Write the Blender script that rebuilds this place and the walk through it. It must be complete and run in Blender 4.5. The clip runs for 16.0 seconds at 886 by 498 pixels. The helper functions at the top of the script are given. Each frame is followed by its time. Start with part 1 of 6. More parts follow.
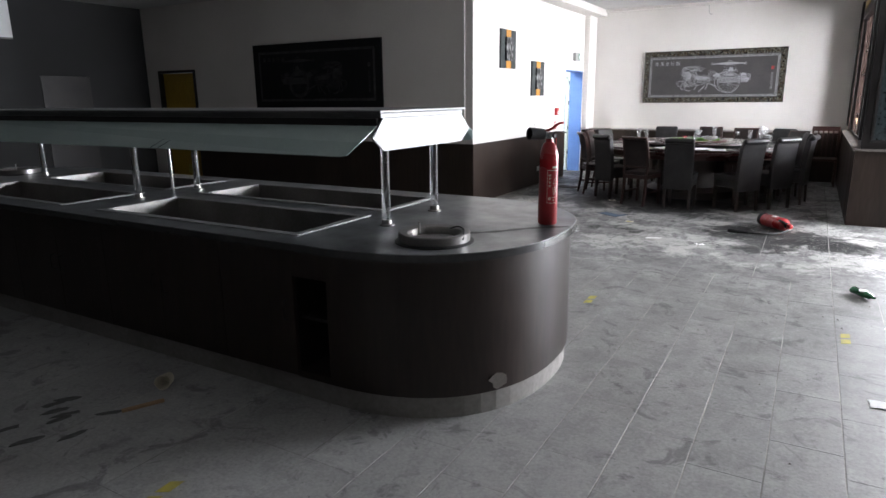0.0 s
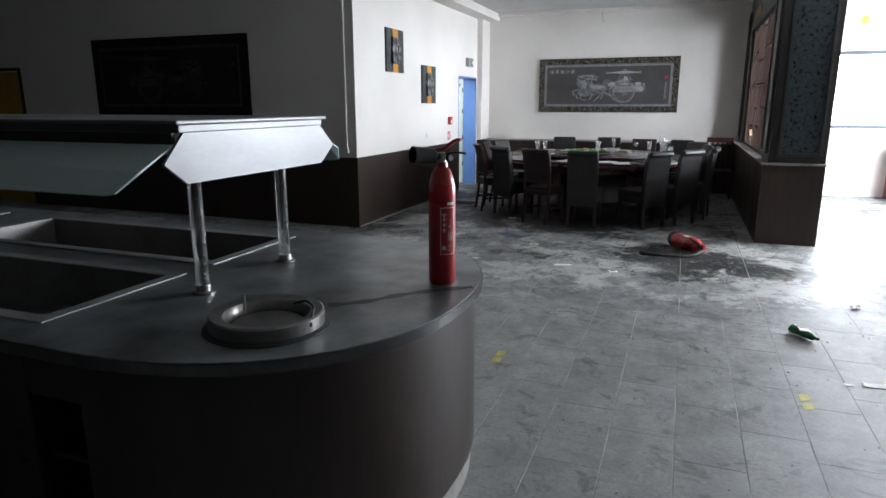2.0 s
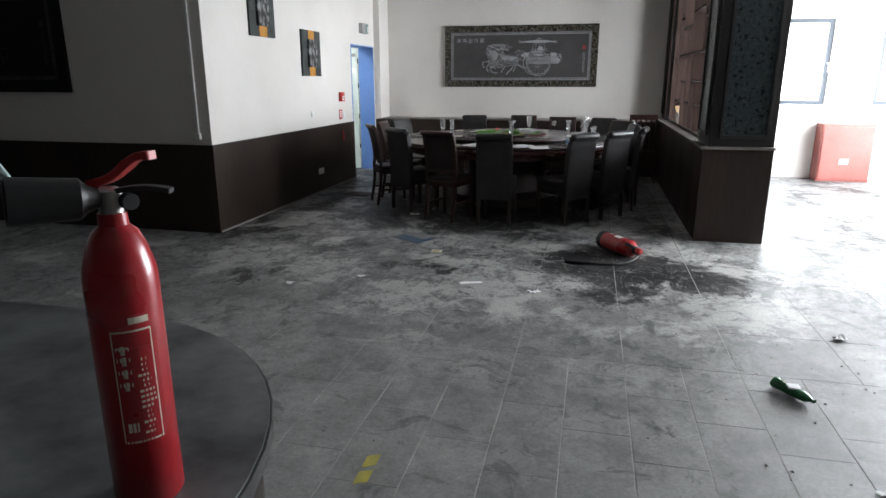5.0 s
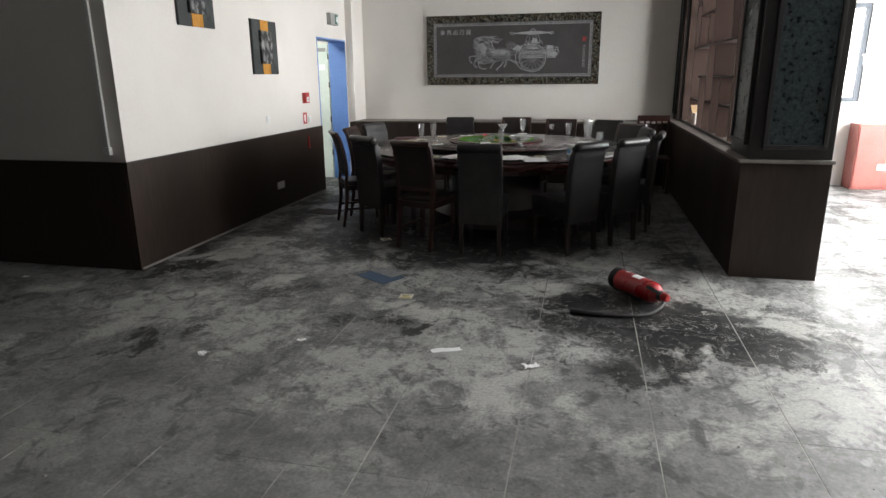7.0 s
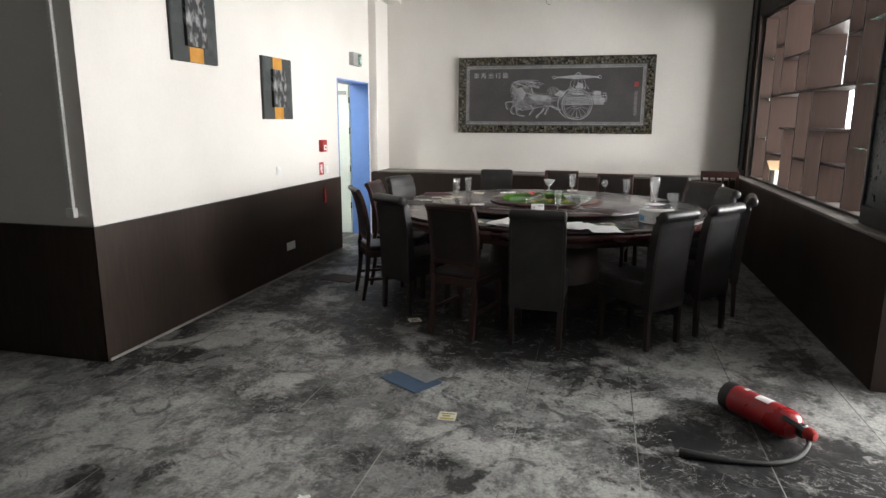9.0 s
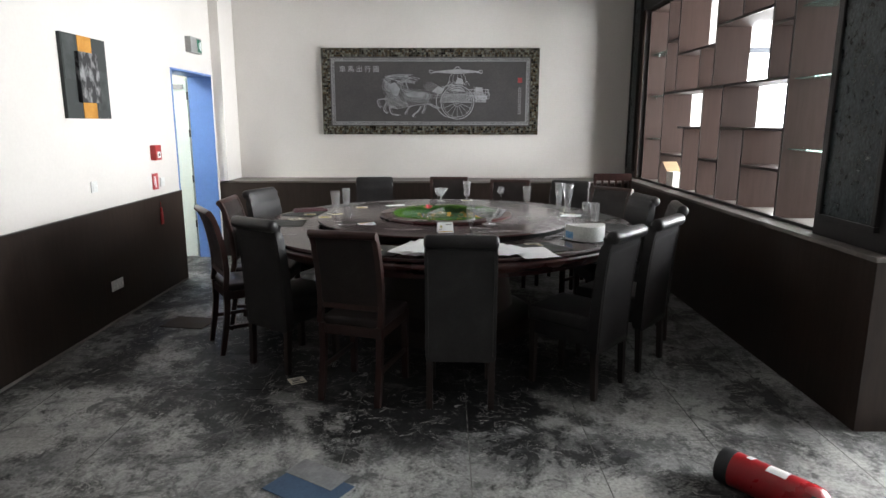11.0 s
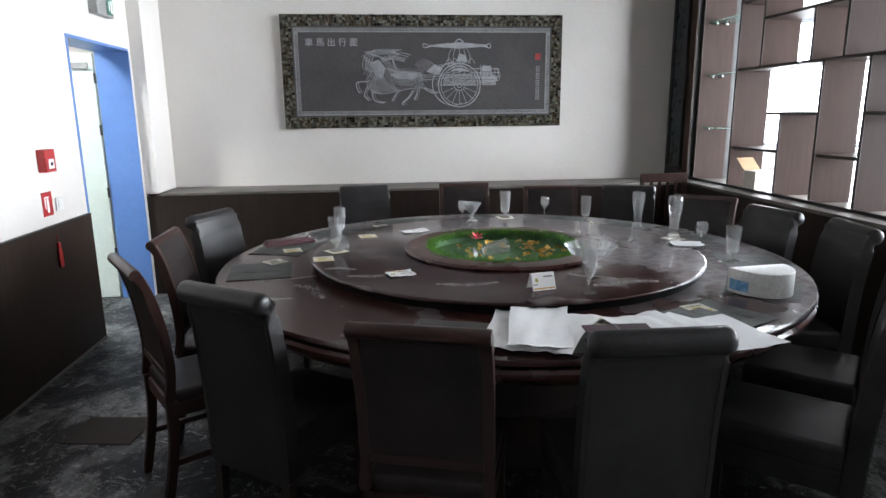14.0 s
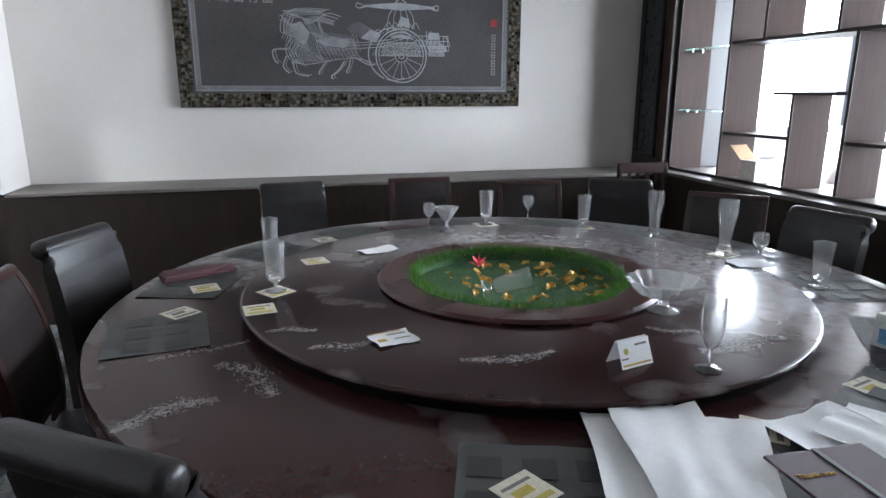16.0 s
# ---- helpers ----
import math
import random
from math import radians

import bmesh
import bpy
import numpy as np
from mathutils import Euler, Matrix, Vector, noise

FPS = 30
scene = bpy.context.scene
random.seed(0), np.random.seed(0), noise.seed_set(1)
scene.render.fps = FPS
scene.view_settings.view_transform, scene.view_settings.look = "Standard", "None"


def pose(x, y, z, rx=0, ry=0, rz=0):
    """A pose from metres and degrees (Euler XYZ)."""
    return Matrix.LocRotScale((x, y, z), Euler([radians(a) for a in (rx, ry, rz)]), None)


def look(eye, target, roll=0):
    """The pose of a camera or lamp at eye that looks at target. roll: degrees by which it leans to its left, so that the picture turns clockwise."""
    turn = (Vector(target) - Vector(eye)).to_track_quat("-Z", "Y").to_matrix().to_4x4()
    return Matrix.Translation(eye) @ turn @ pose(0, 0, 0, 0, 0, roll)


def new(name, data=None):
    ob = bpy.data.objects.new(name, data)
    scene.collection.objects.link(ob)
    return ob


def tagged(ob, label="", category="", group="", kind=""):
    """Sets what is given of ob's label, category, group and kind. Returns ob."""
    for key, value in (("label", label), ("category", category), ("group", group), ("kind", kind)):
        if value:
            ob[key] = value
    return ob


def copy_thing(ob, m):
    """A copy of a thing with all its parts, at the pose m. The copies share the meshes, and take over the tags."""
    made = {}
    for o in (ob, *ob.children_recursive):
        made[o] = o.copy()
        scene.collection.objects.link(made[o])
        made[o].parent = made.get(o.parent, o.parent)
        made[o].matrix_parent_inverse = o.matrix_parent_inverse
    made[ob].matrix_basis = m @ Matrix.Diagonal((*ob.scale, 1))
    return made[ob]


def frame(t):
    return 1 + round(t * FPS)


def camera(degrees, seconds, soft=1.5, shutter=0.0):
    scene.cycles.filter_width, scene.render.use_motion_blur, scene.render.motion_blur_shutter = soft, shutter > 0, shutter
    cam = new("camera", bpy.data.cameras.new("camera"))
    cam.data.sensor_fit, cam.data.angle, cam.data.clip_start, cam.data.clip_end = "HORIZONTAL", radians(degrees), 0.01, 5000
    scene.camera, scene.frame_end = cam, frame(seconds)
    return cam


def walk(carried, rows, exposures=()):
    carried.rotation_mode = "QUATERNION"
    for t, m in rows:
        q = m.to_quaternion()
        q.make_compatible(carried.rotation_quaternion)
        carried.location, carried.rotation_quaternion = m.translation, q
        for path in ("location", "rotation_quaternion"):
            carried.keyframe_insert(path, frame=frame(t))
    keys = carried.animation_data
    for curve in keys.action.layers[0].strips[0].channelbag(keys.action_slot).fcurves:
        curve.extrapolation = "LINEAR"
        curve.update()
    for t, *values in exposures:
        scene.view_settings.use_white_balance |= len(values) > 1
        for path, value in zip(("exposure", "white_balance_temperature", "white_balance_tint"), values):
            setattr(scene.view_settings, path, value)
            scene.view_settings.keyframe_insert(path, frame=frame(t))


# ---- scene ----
cam = camera(70.4, 16.0)
METRES, EYE, TILT, LEAN, TURN = 9.0, 1.527, 0.0, 0.0, 30.2
ROWS = [
    (0.0, 0.0, 0.0, 0.0, -0.15, -13.58, 0.64),
    (0.5, -0.0022, 0.0302, 0.0006, -5.0, -13.5, 0.11),
    (1.0, 0.0045, 0.0581, -0.0009, -10.54, -13.59, -0.42),
    (1.5, 0.0169, 0.0933, 0.0007, -7.95, -13.21, 0.23),
    (2.0, 0.0214, 0.1215, -0.0014, -9.54, -12.94, 0.06),
    (2.5, 0.024, 0.1448, 0.0014, -14.35, -12.74, 0.22),
    (3.0, 0.0354, 0.1701, -0.0027, -17.22, -13.04, 0.26),
    (3.5, 0.0564, 0.1968, -0.0012, -13.44, -14.42, 0.46),
    (4.0, 0.0674, 0.2218, -0.0031, -13.95, -14.51, 0.26),
    (6.5, 0.1296, 0.3629, -0.0045, -20.82, -15.99, 0.15),
    (7.0, 0.1461, 0.3994, -0.0033, -17.63, -15.38, 0.5),
    (7.5, 0.1486, 0.4315, -0.0039, -14.01, -14.18, 0.65),
    (8.0, 0.1459, 0.4598, -0.0012, -14.49, -13.11, -0.49),
    (8.5, 0.1534, 0.4957, -0.0032, -15.63, -12.22, -0.54),
    (9.0, 0.16, 0.5259, -0.0002, -16.19, -11.52, -0.27),
    (9.5, 0.1588, 0.5591, -0.0006, -18.66, -11.15, -0.76),
    (10.0, 0.1602, 0.5869, -0.0011, -24.18, -10.77, -1.6),
    (12.5, 0.1884, 0.7465, -0.0018, -31.82, -12.76, 0.63),
    (13.0, 0.1885, 0.7778, -0.0026, -32.15, -12.81, 0.56),
    (13.5, 0.1909, 0.8047, -0.0025, -34.81, -12.31, 0.29),
    (14.0, 0.2047, 0.8399, -0.0035, -35.94, -12.21, 0.58),
    (14.5, 0.2122, 0.869, -0.0043, -35.65, -12.24, 0.45),
    (15.0, 0.2145, 0.8964, -0.0037, -39.92, -12.25, 0.03),
    (15.5, 0.2276, 0.9234, -0.0078, -44.67, -12.59, -0.83),
    (16.0, 0.2434, 0.9504, -0.0067, -44.89, -13.87, -0.03),
]
EXPOSURES = [(0.0, 0.72, 6350, 14), (1.0, 0.32, 6100, 10), (2.0, 0.02, 6100, 10), (3.0, -0.25, 6100, 10), (4.0, -0.18, 6150, 10), (6.5, -0.36, 6650, 10), (8.0, 0.04, 6850, 10), (9.5, 0.12, 6800, 10), (10.2, 0.1, 6700, 10), (12.5, 0.42, 6350, 10), (14.0, 0.25, 6180, 10), (16.0, 0.12, 5880, 10)]
walk(cam, [(t, pose(0, 0, EYE, TILT, LEAN, TURN) @ pose(METRES * x, METRES * y, METRES * z, 90 + pitch, roll, yaw)) for t, x, y, z, yaw, pitch, roll in ROWS], EXPOSURES)

# ---- light ----
world = bpy.data.worlds.new("sky")
scene.world = world
world.use_nodes = True
wn = world.node_tree
sky = wn.nodes.new("ShaderNodeTexSky")
sky.sky_type = "NISHITA"
sky.sun_disc = False
sky.sun_elevation = radians(48)
sky.sun_rotation = radians(60)
bg = wn.nodes["Background"]
bg.inputs["Strength"].default_value = 0.12
wn.links.new(sky.outputs[0], bg.inputs["Color"])


def lamp_area(name, eye, target, sx, sy, power, color):
    d = bpy.data.lights.new(name, "AREA")
    d.shape, d.size, d.size_y, d.energy, d.color = "RECTANGLE", sx, sy, power, color
    ob = new(name, d)
    ob.matrix_world = look(eye, target)
    return ob


sun_data = bpy.data.lights.new("sun", "SUN")
sun_data.energy, sun_data.angle, sun_data.color = 4.0, radians(0.5), (1.0, 0.95, 0.88)
sun = new("sun", sun_data)
sun.matrix_world = look((8, 4.6, 9), (0, 0, 0))
DAY = (0.93, 0.97, 1.0)
lamp_area("window_daylight", (4.56, 10.45, 1.65), (0, 10.45, 1.65), 5.2, 2.5, 1130, DAY)
lamp_area("window_daylight", (2.1, 13.40, 1.72), (2.1, 0, 1.72), 1.2, 1.1, 170, DAY)

# ---- materials ----


def mat(name, base, other, rough=0.6, metal=0.0, scale=6.0, fine=60.0, bump=0.1, island=0.0, spread=0.12, coat=0.0, world_space=False, stretch=(1, 1, 1), lo=0.38, hi=0.66, dust=None, dust_amount=0.0, dlo=0.5, dhi=0.72, spec=0.5, veil=None):
    """Two-scale mottled surface: base and other mixed by a large noise, value wandering by a fine noise, and bump."""
    m = bpy.data.materials.new(name)
    m.use_nodes = True
    nt = m.node_tree
    b = nt.nodes["Principled BSDF"]
    if world_space:
        co = nt.nodes.new("ShaderNodeNewGeometry").outputs["Position"]
    else:
        co = nt.nodes.new("ShaderNodeTexCoord").outputs["Object"]
    mp = nt.nodes.new("ShaderNodeMapping")
    mp.inputs["Scale"].default_value = stretch
    nt.links.new(co, mp.inputs[0])
    co = mp.outputs[0]

    def noi(s, detail=5.0):
        n = nt.nodes.new("ShaderNodeTexNoise")
        n.inputs["Scale"].default_value = s
        n.inputs["Detail"].default_value = detail
        nt.links.new(co, n.inputs["Vector"])
        return n.outputs["Fac"]

    def rng(v, a, bb, c, d):
        r = nt.nodes.new("ShaderNodeMapRange")
        r.inputs[1].default_value, r.inputs[2].default_value, r.inputs[3].default_value, r.inputs[4].default_value = a, bb, c, d
        nt.links.new(v, r.inputs[0])
        return r.outputs[0]

    def mix(f, a, c, kind="MIX"):
        x = nt.nodes.new("ShaderNodeMix")
        x.data_type, x.blend_type = "RGBA", kind
        for v, k in ((f, 0), (a, 6), (c, 7)):
            if hasattr(v, "links"):
                nt.links.new(v, x.inputs[k])
            else:
                x.inputs[k].default_value = v if k == 0 else (*v, 1)
        return x.outputs[2]

    big, small = noi(scale), noi(fine, 8.0)
    col = mix(rng(big, lo, hi, 0, 1), base, other)
    val = nt.nodes.new("ShaderNodeHueSaturation")
    nt.links.new(rng(small, 0.3, 0.7, 1 - spread, 1 + spread), val.inputs["Value"])
    nt.links.new(col, val.inputs["Color"])
    col = val.outputs[0]
    if island:
        src = nt.nodes.new("ShaderNodeObjectInfo").outputs["Random"] if island < 0 else nt.nodes.new("ShaderNodeNewGeometry").outputs["Random Per Island"]
        v2 = nt.nodes.new("ShaderNodeHueSaturation")
        nt.links.new(rng(src, 0, 1, 1 - abs(island), 1 + abs(island)), v2.inputs["Value"])
        nt.links.new(col, v2.inputs["Color"])
        col = v2.outputs[0]
    ro = rng(big, 0.3, 0.7, rough * 0.85, min(1, rough * 1.15))
    if dust:
        f = rng(noi(scale * 2.3, 9.0), dlo, dhi, 0, dust_amount)
        col = mix(f, col, dust)
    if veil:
        # colour laid over one side, growing along a direction and broken by noise
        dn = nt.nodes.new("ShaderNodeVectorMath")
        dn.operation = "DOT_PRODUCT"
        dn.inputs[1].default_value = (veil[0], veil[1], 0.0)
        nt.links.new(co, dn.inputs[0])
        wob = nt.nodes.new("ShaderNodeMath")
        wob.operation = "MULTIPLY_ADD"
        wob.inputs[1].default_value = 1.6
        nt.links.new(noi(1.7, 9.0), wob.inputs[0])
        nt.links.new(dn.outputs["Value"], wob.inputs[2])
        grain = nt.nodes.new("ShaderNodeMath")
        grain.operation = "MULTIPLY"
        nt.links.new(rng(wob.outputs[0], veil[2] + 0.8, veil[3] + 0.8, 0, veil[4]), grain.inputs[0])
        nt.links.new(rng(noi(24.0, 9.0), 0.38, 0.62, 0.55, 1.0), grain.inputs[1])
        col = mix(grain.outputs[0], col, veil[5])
    nt.links.new(col, b.inputs["Base Color"])
    nt.links.new(ro, b.inputs["Roughness"])
    b.inputs["Metallic"].default_value = metal
    b.inputs["Coat Weight"].default_value = coat
    b.inputs["Specular IOR Level"].default_value = spec
    if bump:
        bp = nt.nodes.new("ShaderNodeBump")
        bp.inputs["Strength"].default_value = bump
        bp.inputs["Distance"].default_value = 0.003
        nt.links.new(small, bp.inputs["Height"])
        nt.links.new(bp.outputs[0], b.inputs["Normal"])
    return m


def glass(name, tint=(0.95, 0.98, 0.97), rough=0.05, ior=1.45):
    m = mat(name, tint, tint, rough, 0, 14, 160, 0.03, spread=0.03)
    b = m.node_tree.nodes["Principled BSDF"]
    b.inputs["Transmission Weight"].default_value = 0.96
    b.inputs["IOR"].default_value = ior
    return m


def floor_material(island):
    """Dark slate under grey dust and plaster; the dust lies thick in the hall and gives way to black patches near the
    table.
    """
    m = bpy.data.materials.new("dusty_slate")
    m.use_nodes = True
    nt = m.node_tree
    b = nt.nodes["Principled BSDF"]
    geo = nt.nodes.new("ShaderNodeNewGeometry")
    pos = geo.outputs["Position"]
    sep = nt.nodes.new("ShaderNodeSeparateXYZ")
    nt.links.new(pos, sep.inputs[0])

    def noi(s, detail=6.0, warp=0.0, st=(1, 1, 1)):
        mp = nt.nodes.new("ShaderNodeMapping")
        mp.inputs["Scale"].default_value = st
        nt.links.new(pos, mp.inputs[0])
        n = nt.nodes.new("ShaderNodeTexNoise")
        n.inputs["Scale"].default_value, n.inputs["Detail"].default_value, n.inputs["Distortion"].default_value = s, detail, warp
        n.inputs["Roughness"].default_value = 0.67
        nt.links.new(mp.outputs[0], n.inputs["Vector"])
        return n.outputs["Fac"]

    def rng(v, a, bb, c, d):
        r = nt.nodes.new("ShaderNodeMapRange")
        for k, x in enumerate((a, bb, c, d)):
            r.inputs[k + 1].default_value = x
        nt.links.new(v, r.inputs[0])
        return r.outputs[0]

    def mth(op, a, c):
        n = nt.nodes.new("ShaderNodeMath")
        n.operation = op
        for k, v in enumerate((a, c)):
            if hasattr(v, "links"):
                nt.links.new(v, n.inputs[k])
            else:
                n.inputs[k].default_value = v
        return n.outputs[0]

    def mix(f, a, c):
        x = nt.nodes.new("ShaderNodeMix")
        x.data_type = "RGBA"
        for v, k in ((f, 0), (a, 6), (c, 7)):
            if hasattr(v, "links"):
                nt.links.new(v, x.inputs[k])
            else:
                x.inputs[k].default_value = v if k == 0 else (*v, 1)
        return x.outputs[2]

    # how far the dust thins: the dining end and a pool by the fallen extinguisher
    along = mth("ADD", rng(sep.outputs[1], 5.6, 7.6, 0.0, 0.09), mth("MULTIPLY", mth("MULTIPLY", rng(sep.outputs[1], 8.3, 9.1, 0.0, 0.22), rng(sep.outputs[0], -3.5, -2.7, 0.2, 1.0)), rng(sep.outputs[0], -1.3, -0.5, 1.0, 0.15)))
    side = rng(sep.outputs[0], -4.4, -6.5, 0.0, 0.12)
    big = noi(1.15, 5.0, 0.7)
    mid = noi(3.6, 8.0, 0.6, (1.25, 0.95, 1.0))
    fine = noi(60.0, 8.0)
    level = mth("ADD", mth("MULTIPLY", big, 0.56), mth("ADD", mth("MULTIPLY", mid, 0.38), mth("MULTIPLY", noi(13.0, 9.0, 0.7), 0.18)))
    level = mth("SUBTRACT", level, mth("SUBTRACT", along, side))
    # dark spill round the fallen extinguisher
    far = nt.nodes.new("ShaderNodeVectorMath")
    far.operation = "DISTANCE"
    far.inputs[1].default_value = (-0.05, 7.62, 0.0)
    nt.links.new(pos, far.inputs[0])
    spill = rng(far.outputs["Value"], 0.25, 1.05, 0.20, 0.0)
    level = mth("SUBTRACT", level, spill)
    level = mth("ADD", level, mth("MULTIPLY", mth("SUBTRACT", fine, 0.5), 0.10))
    thick = rng(level, 0.365, 0.445, 0.0, 1.0)
    slate = mix(rng(mid, 0.35, 0.7, 0, 1), (0.013, 0.013, 0.014), (0.045, 0.044, 0.043))
    dusty = mix(rng(mth("ADD", mth("MULTIPLY", noi(2.4, 9.0, 0.3), 0.65), mth("MULTIPLY", noi(15.0, 8.0, 0.6), 0.35)), 0.38, 0.62, 0, 1), (0.125, 0.124, 0.122), (0.275, 0.272, 0.266))
    # paler toward the counter end: dust, plus light missing there put into the colour
    dusty = mix(rng(sep.outputs[1], 0.5, 5.4, 0.85, 0.0), dusty, (0.44, 0.438, 0.43))
    speck = rng(noi(17.0, 6.0, 0.8), 0.635, 0.70, 0.0, 0.6)
    dusty = mix(speck, dusty, (0.07, 0.07, 0.07))
    col = mix(thick, slate, dusty)
    # black slate showing in ragged smears through the dust
    smear = mth("ADD", mth("MULTIPLY", noi(5.5, 10.0, 0.35, (1.2, 0.9, 1.0)), 0.62), mth("MULTIPLY", noi(26.0, 9.0, 0.3, (1.2, 0.95, 1.0)), 0.38))
    bare = mth("MULTIPLY", rng(smear, 0.49, 0.56, 0.0, 1.0), rng(sep.outputs[1], 5.2, 7.4, 0.16, 0.72))
    col = mix(bare, col, (0.05, 0.049, 0.049))
    # broad swept drifts of plaster dust
    def pools(places, edge):
        out = None
        for px, py, pr in places:
            dn = nt.nodes.new("ShaderNodeVectorMath")
            dn.operation = "DISTANCE"
            dn.inputs[1].default_value = (px, py, 0.0)
            nt.links.new(pos, dn.inputs[0])
            d = mth("ADD", dn.outputs["Value"], mth("MULTIPLY", mth("SUBTRACT", mth("ADD", mid, smear), 1.0), 1.5))
            f = rng(d, pr - edge, pr + 0.05, 1.0, 0.0)
            out = f if out is None else mth("MAXIMUM", out, f)
        return out

    drift = pools(((-1.80, 6.66, 0.36), (-1.35, 6.92, 0.42), (-1.0, 7.2, 0.30), (-0.62, 7.05, 0.26), (-3.45, 7.25, 0.42), (-2.68, 7.05, 0.34), (-3.68, 8.97, 0.36), (-2.95, 8.8, 0.30), (-3.0, 8.13, 0.30), (-2.35, 8.52, 0.24),
                   (-1.81, 8.24, 0.26), (-1.03, 8.2, 0.30), (-1.4, 7.45, 0.2), (-0.43, 8.95, 0.40), (-0.26, 9.8, 0.34), (-3.25, 9.62, 0.28), (0.23, 8.1, 0.40), (0.56, 9.4, 0.4), (0.5, 6.8, 0.45)), 0.16)
    col = mix(mth("MULTIPLY", drift, rng(smear, 0.45, 0.60, 0.95, 0.30)), col, (0.37, 0.365, 0.35))
    # black patches along the wall foot, before the chairs and round the extinguisher
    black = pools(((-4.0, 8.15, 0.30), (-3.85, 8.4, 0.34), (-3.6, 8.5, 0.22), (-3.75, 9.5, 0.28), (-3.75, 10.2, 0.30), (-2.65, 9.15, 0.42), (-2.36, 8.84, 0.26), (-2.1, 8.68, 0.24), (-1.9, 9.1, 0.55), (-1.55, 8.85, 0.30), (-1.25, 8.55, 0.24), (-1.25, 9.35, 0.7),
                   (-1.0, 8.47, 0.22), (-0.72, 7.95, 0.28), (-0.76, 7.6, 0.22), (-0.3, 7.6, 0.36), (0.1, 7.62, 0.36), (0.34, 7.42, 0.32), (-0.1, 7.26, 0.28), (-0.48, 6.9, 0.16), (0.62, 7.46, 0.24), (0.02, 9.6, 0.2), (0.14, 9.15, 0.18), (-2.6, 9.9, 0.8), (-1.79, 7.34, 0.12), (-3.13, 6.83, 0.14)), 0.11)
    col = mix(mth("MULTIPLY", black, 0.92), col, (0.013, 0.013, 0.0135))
    # thick pale plaster dust in blots
    blot = rng(mth("ADD", noi(1.5, 9.0, 0.35), mth("MULTIPLY", fine, 0.06)), 0.575, 0.645, 0.0, 0.8)
    col = mix(mth("MULTIPLY", blot, mth("MULTIPLY", rng(sep.outputs[1], 5.2, 6.4, 0.12, 1.0), rng(sep.outputs[1], 8.4, 9.2, 1.0, 0.25))), col, (0.44, 0.43, 0.41))
    # white plaster crumbs and scratches
    scr = rng(noi(9.0, 10.0, 1.6, (1.0, 1.3, 1)), 0.61, 0.67, 0.0, 0.8)
    col = mix(mth("MULTIPLY", scr, rng(sep.outputs[1], 5.8, 7.4, 0.10, 0.95)), col, (0.42, 0.41, 0.39))
    # thin wandering white streaks
    wob = mth("ABSOLUTE", mth("SUBTRACT", noi(3.3, 7.0, 1.2, (1.0, 1.2, 1.0)), 0.5), 0.0)
    streak = mth("MULTIPLY", rng(wob, 0.0, 0.007, 1.0, 0.0), rng(noi(5.0, 5.0), 0.44, 0.52, 0.0, 1.0))
    col = mix(mth("MULTIPLY", streak, rng(sep.outputs[1], 6.0, 7.6, 0.05, 1.0)), col, (0.40, 0.39, 0.37))
    # dark drips and foot scuffs
    scuff = mth("MULTIPLY", rng(noi(3.6, 11.0, 1.3), 0.56, 0.635, 0.0, 0.85), rng(sep.outputs[1], 4.5, 7.5, 0.6, 1.0))
    col = mix(scuff, col, (0.045, 0.045, 0.046))
    hv = nt.nodes.new("ShaderNodeHueSaturation")
    nt.links.new(mth("ADD", 1.0, mth("MULTIPLY", mth("SUBTRACT", fine, 0.5), rng(sep.outputs[1], 4.5, 7.0, 1.0, 1.7))), hv.inputs["Value"])
    nt.links.new(col, hv.inputs["Color"])
    h2 = nt.nodes.new("ShaderNodeHueSaturation")
    src = nt.nodes.new("ShaderNodeObjectInfo").outputs["Random"] if island < 0 else geo.outputs["Random Per Island"]
    nt.links.new(rng(src, 0, 1, 0.93, 1.07), h2.inputs["Value"])
    nt.links.new(hv.outputs[0], h2.inputs["Color"])
    nt.links.new(h2.outputs[0], b.inputs["Base Color"])
    nt.links.new(rng(mth("ADD", mth("SUBTRACT", thick, black), mth("MULTIPLY", fine, 0.4)), 0.1, 1.3, 0.50, 0.55), b.inputs["Roughness"])
    nt.links.new(rng(mth("SUBTRACT", thick, black), 0.0, 1.0, 0.16, 0.5), b.inputs["Specular IOR Level"])
    bp = nt.nodes.new("ShaderNodeBump")
    bp.inputs["Strength"].default_value, bp.inputs["Distance"].default_value = 0.22, 0.004
    nt.links.new(mth("ADD", mth("MULTIPLY", mid, 0.6), mth("MULTIPLY", fine, 0.35)), bp.inputs["Height"])
    nt.links.new(bp.outputs[0], b.inputs["Normal"])
    return m


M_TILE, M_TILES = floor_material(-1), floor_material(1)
# joints go to near black from the dining end on
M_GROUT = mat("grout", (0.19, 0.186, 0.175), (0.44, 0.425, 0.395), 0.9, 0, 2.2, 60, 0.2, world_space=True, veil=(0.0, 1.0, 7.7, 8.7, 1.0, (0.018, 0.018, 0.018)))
M_WALL = mat("white_plaster", (0.69, 0.655, 0.62), (0.63, 0.595, 0.56), 0.85, 0, 0.8, 45, 0.12, spread=0.02, world_space=True)
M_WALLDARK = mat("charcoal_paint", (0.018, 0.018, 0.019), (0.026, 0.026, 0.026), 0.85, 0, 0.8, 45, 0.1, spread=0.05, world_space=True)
M_CEIL = mat("ceiling_board", (0.52, 0.51, 0.5), (0.46, 0.45, 0.44), 0.9, 0, 0.9, 50, 0.1, spread=0.03, world_space=True)
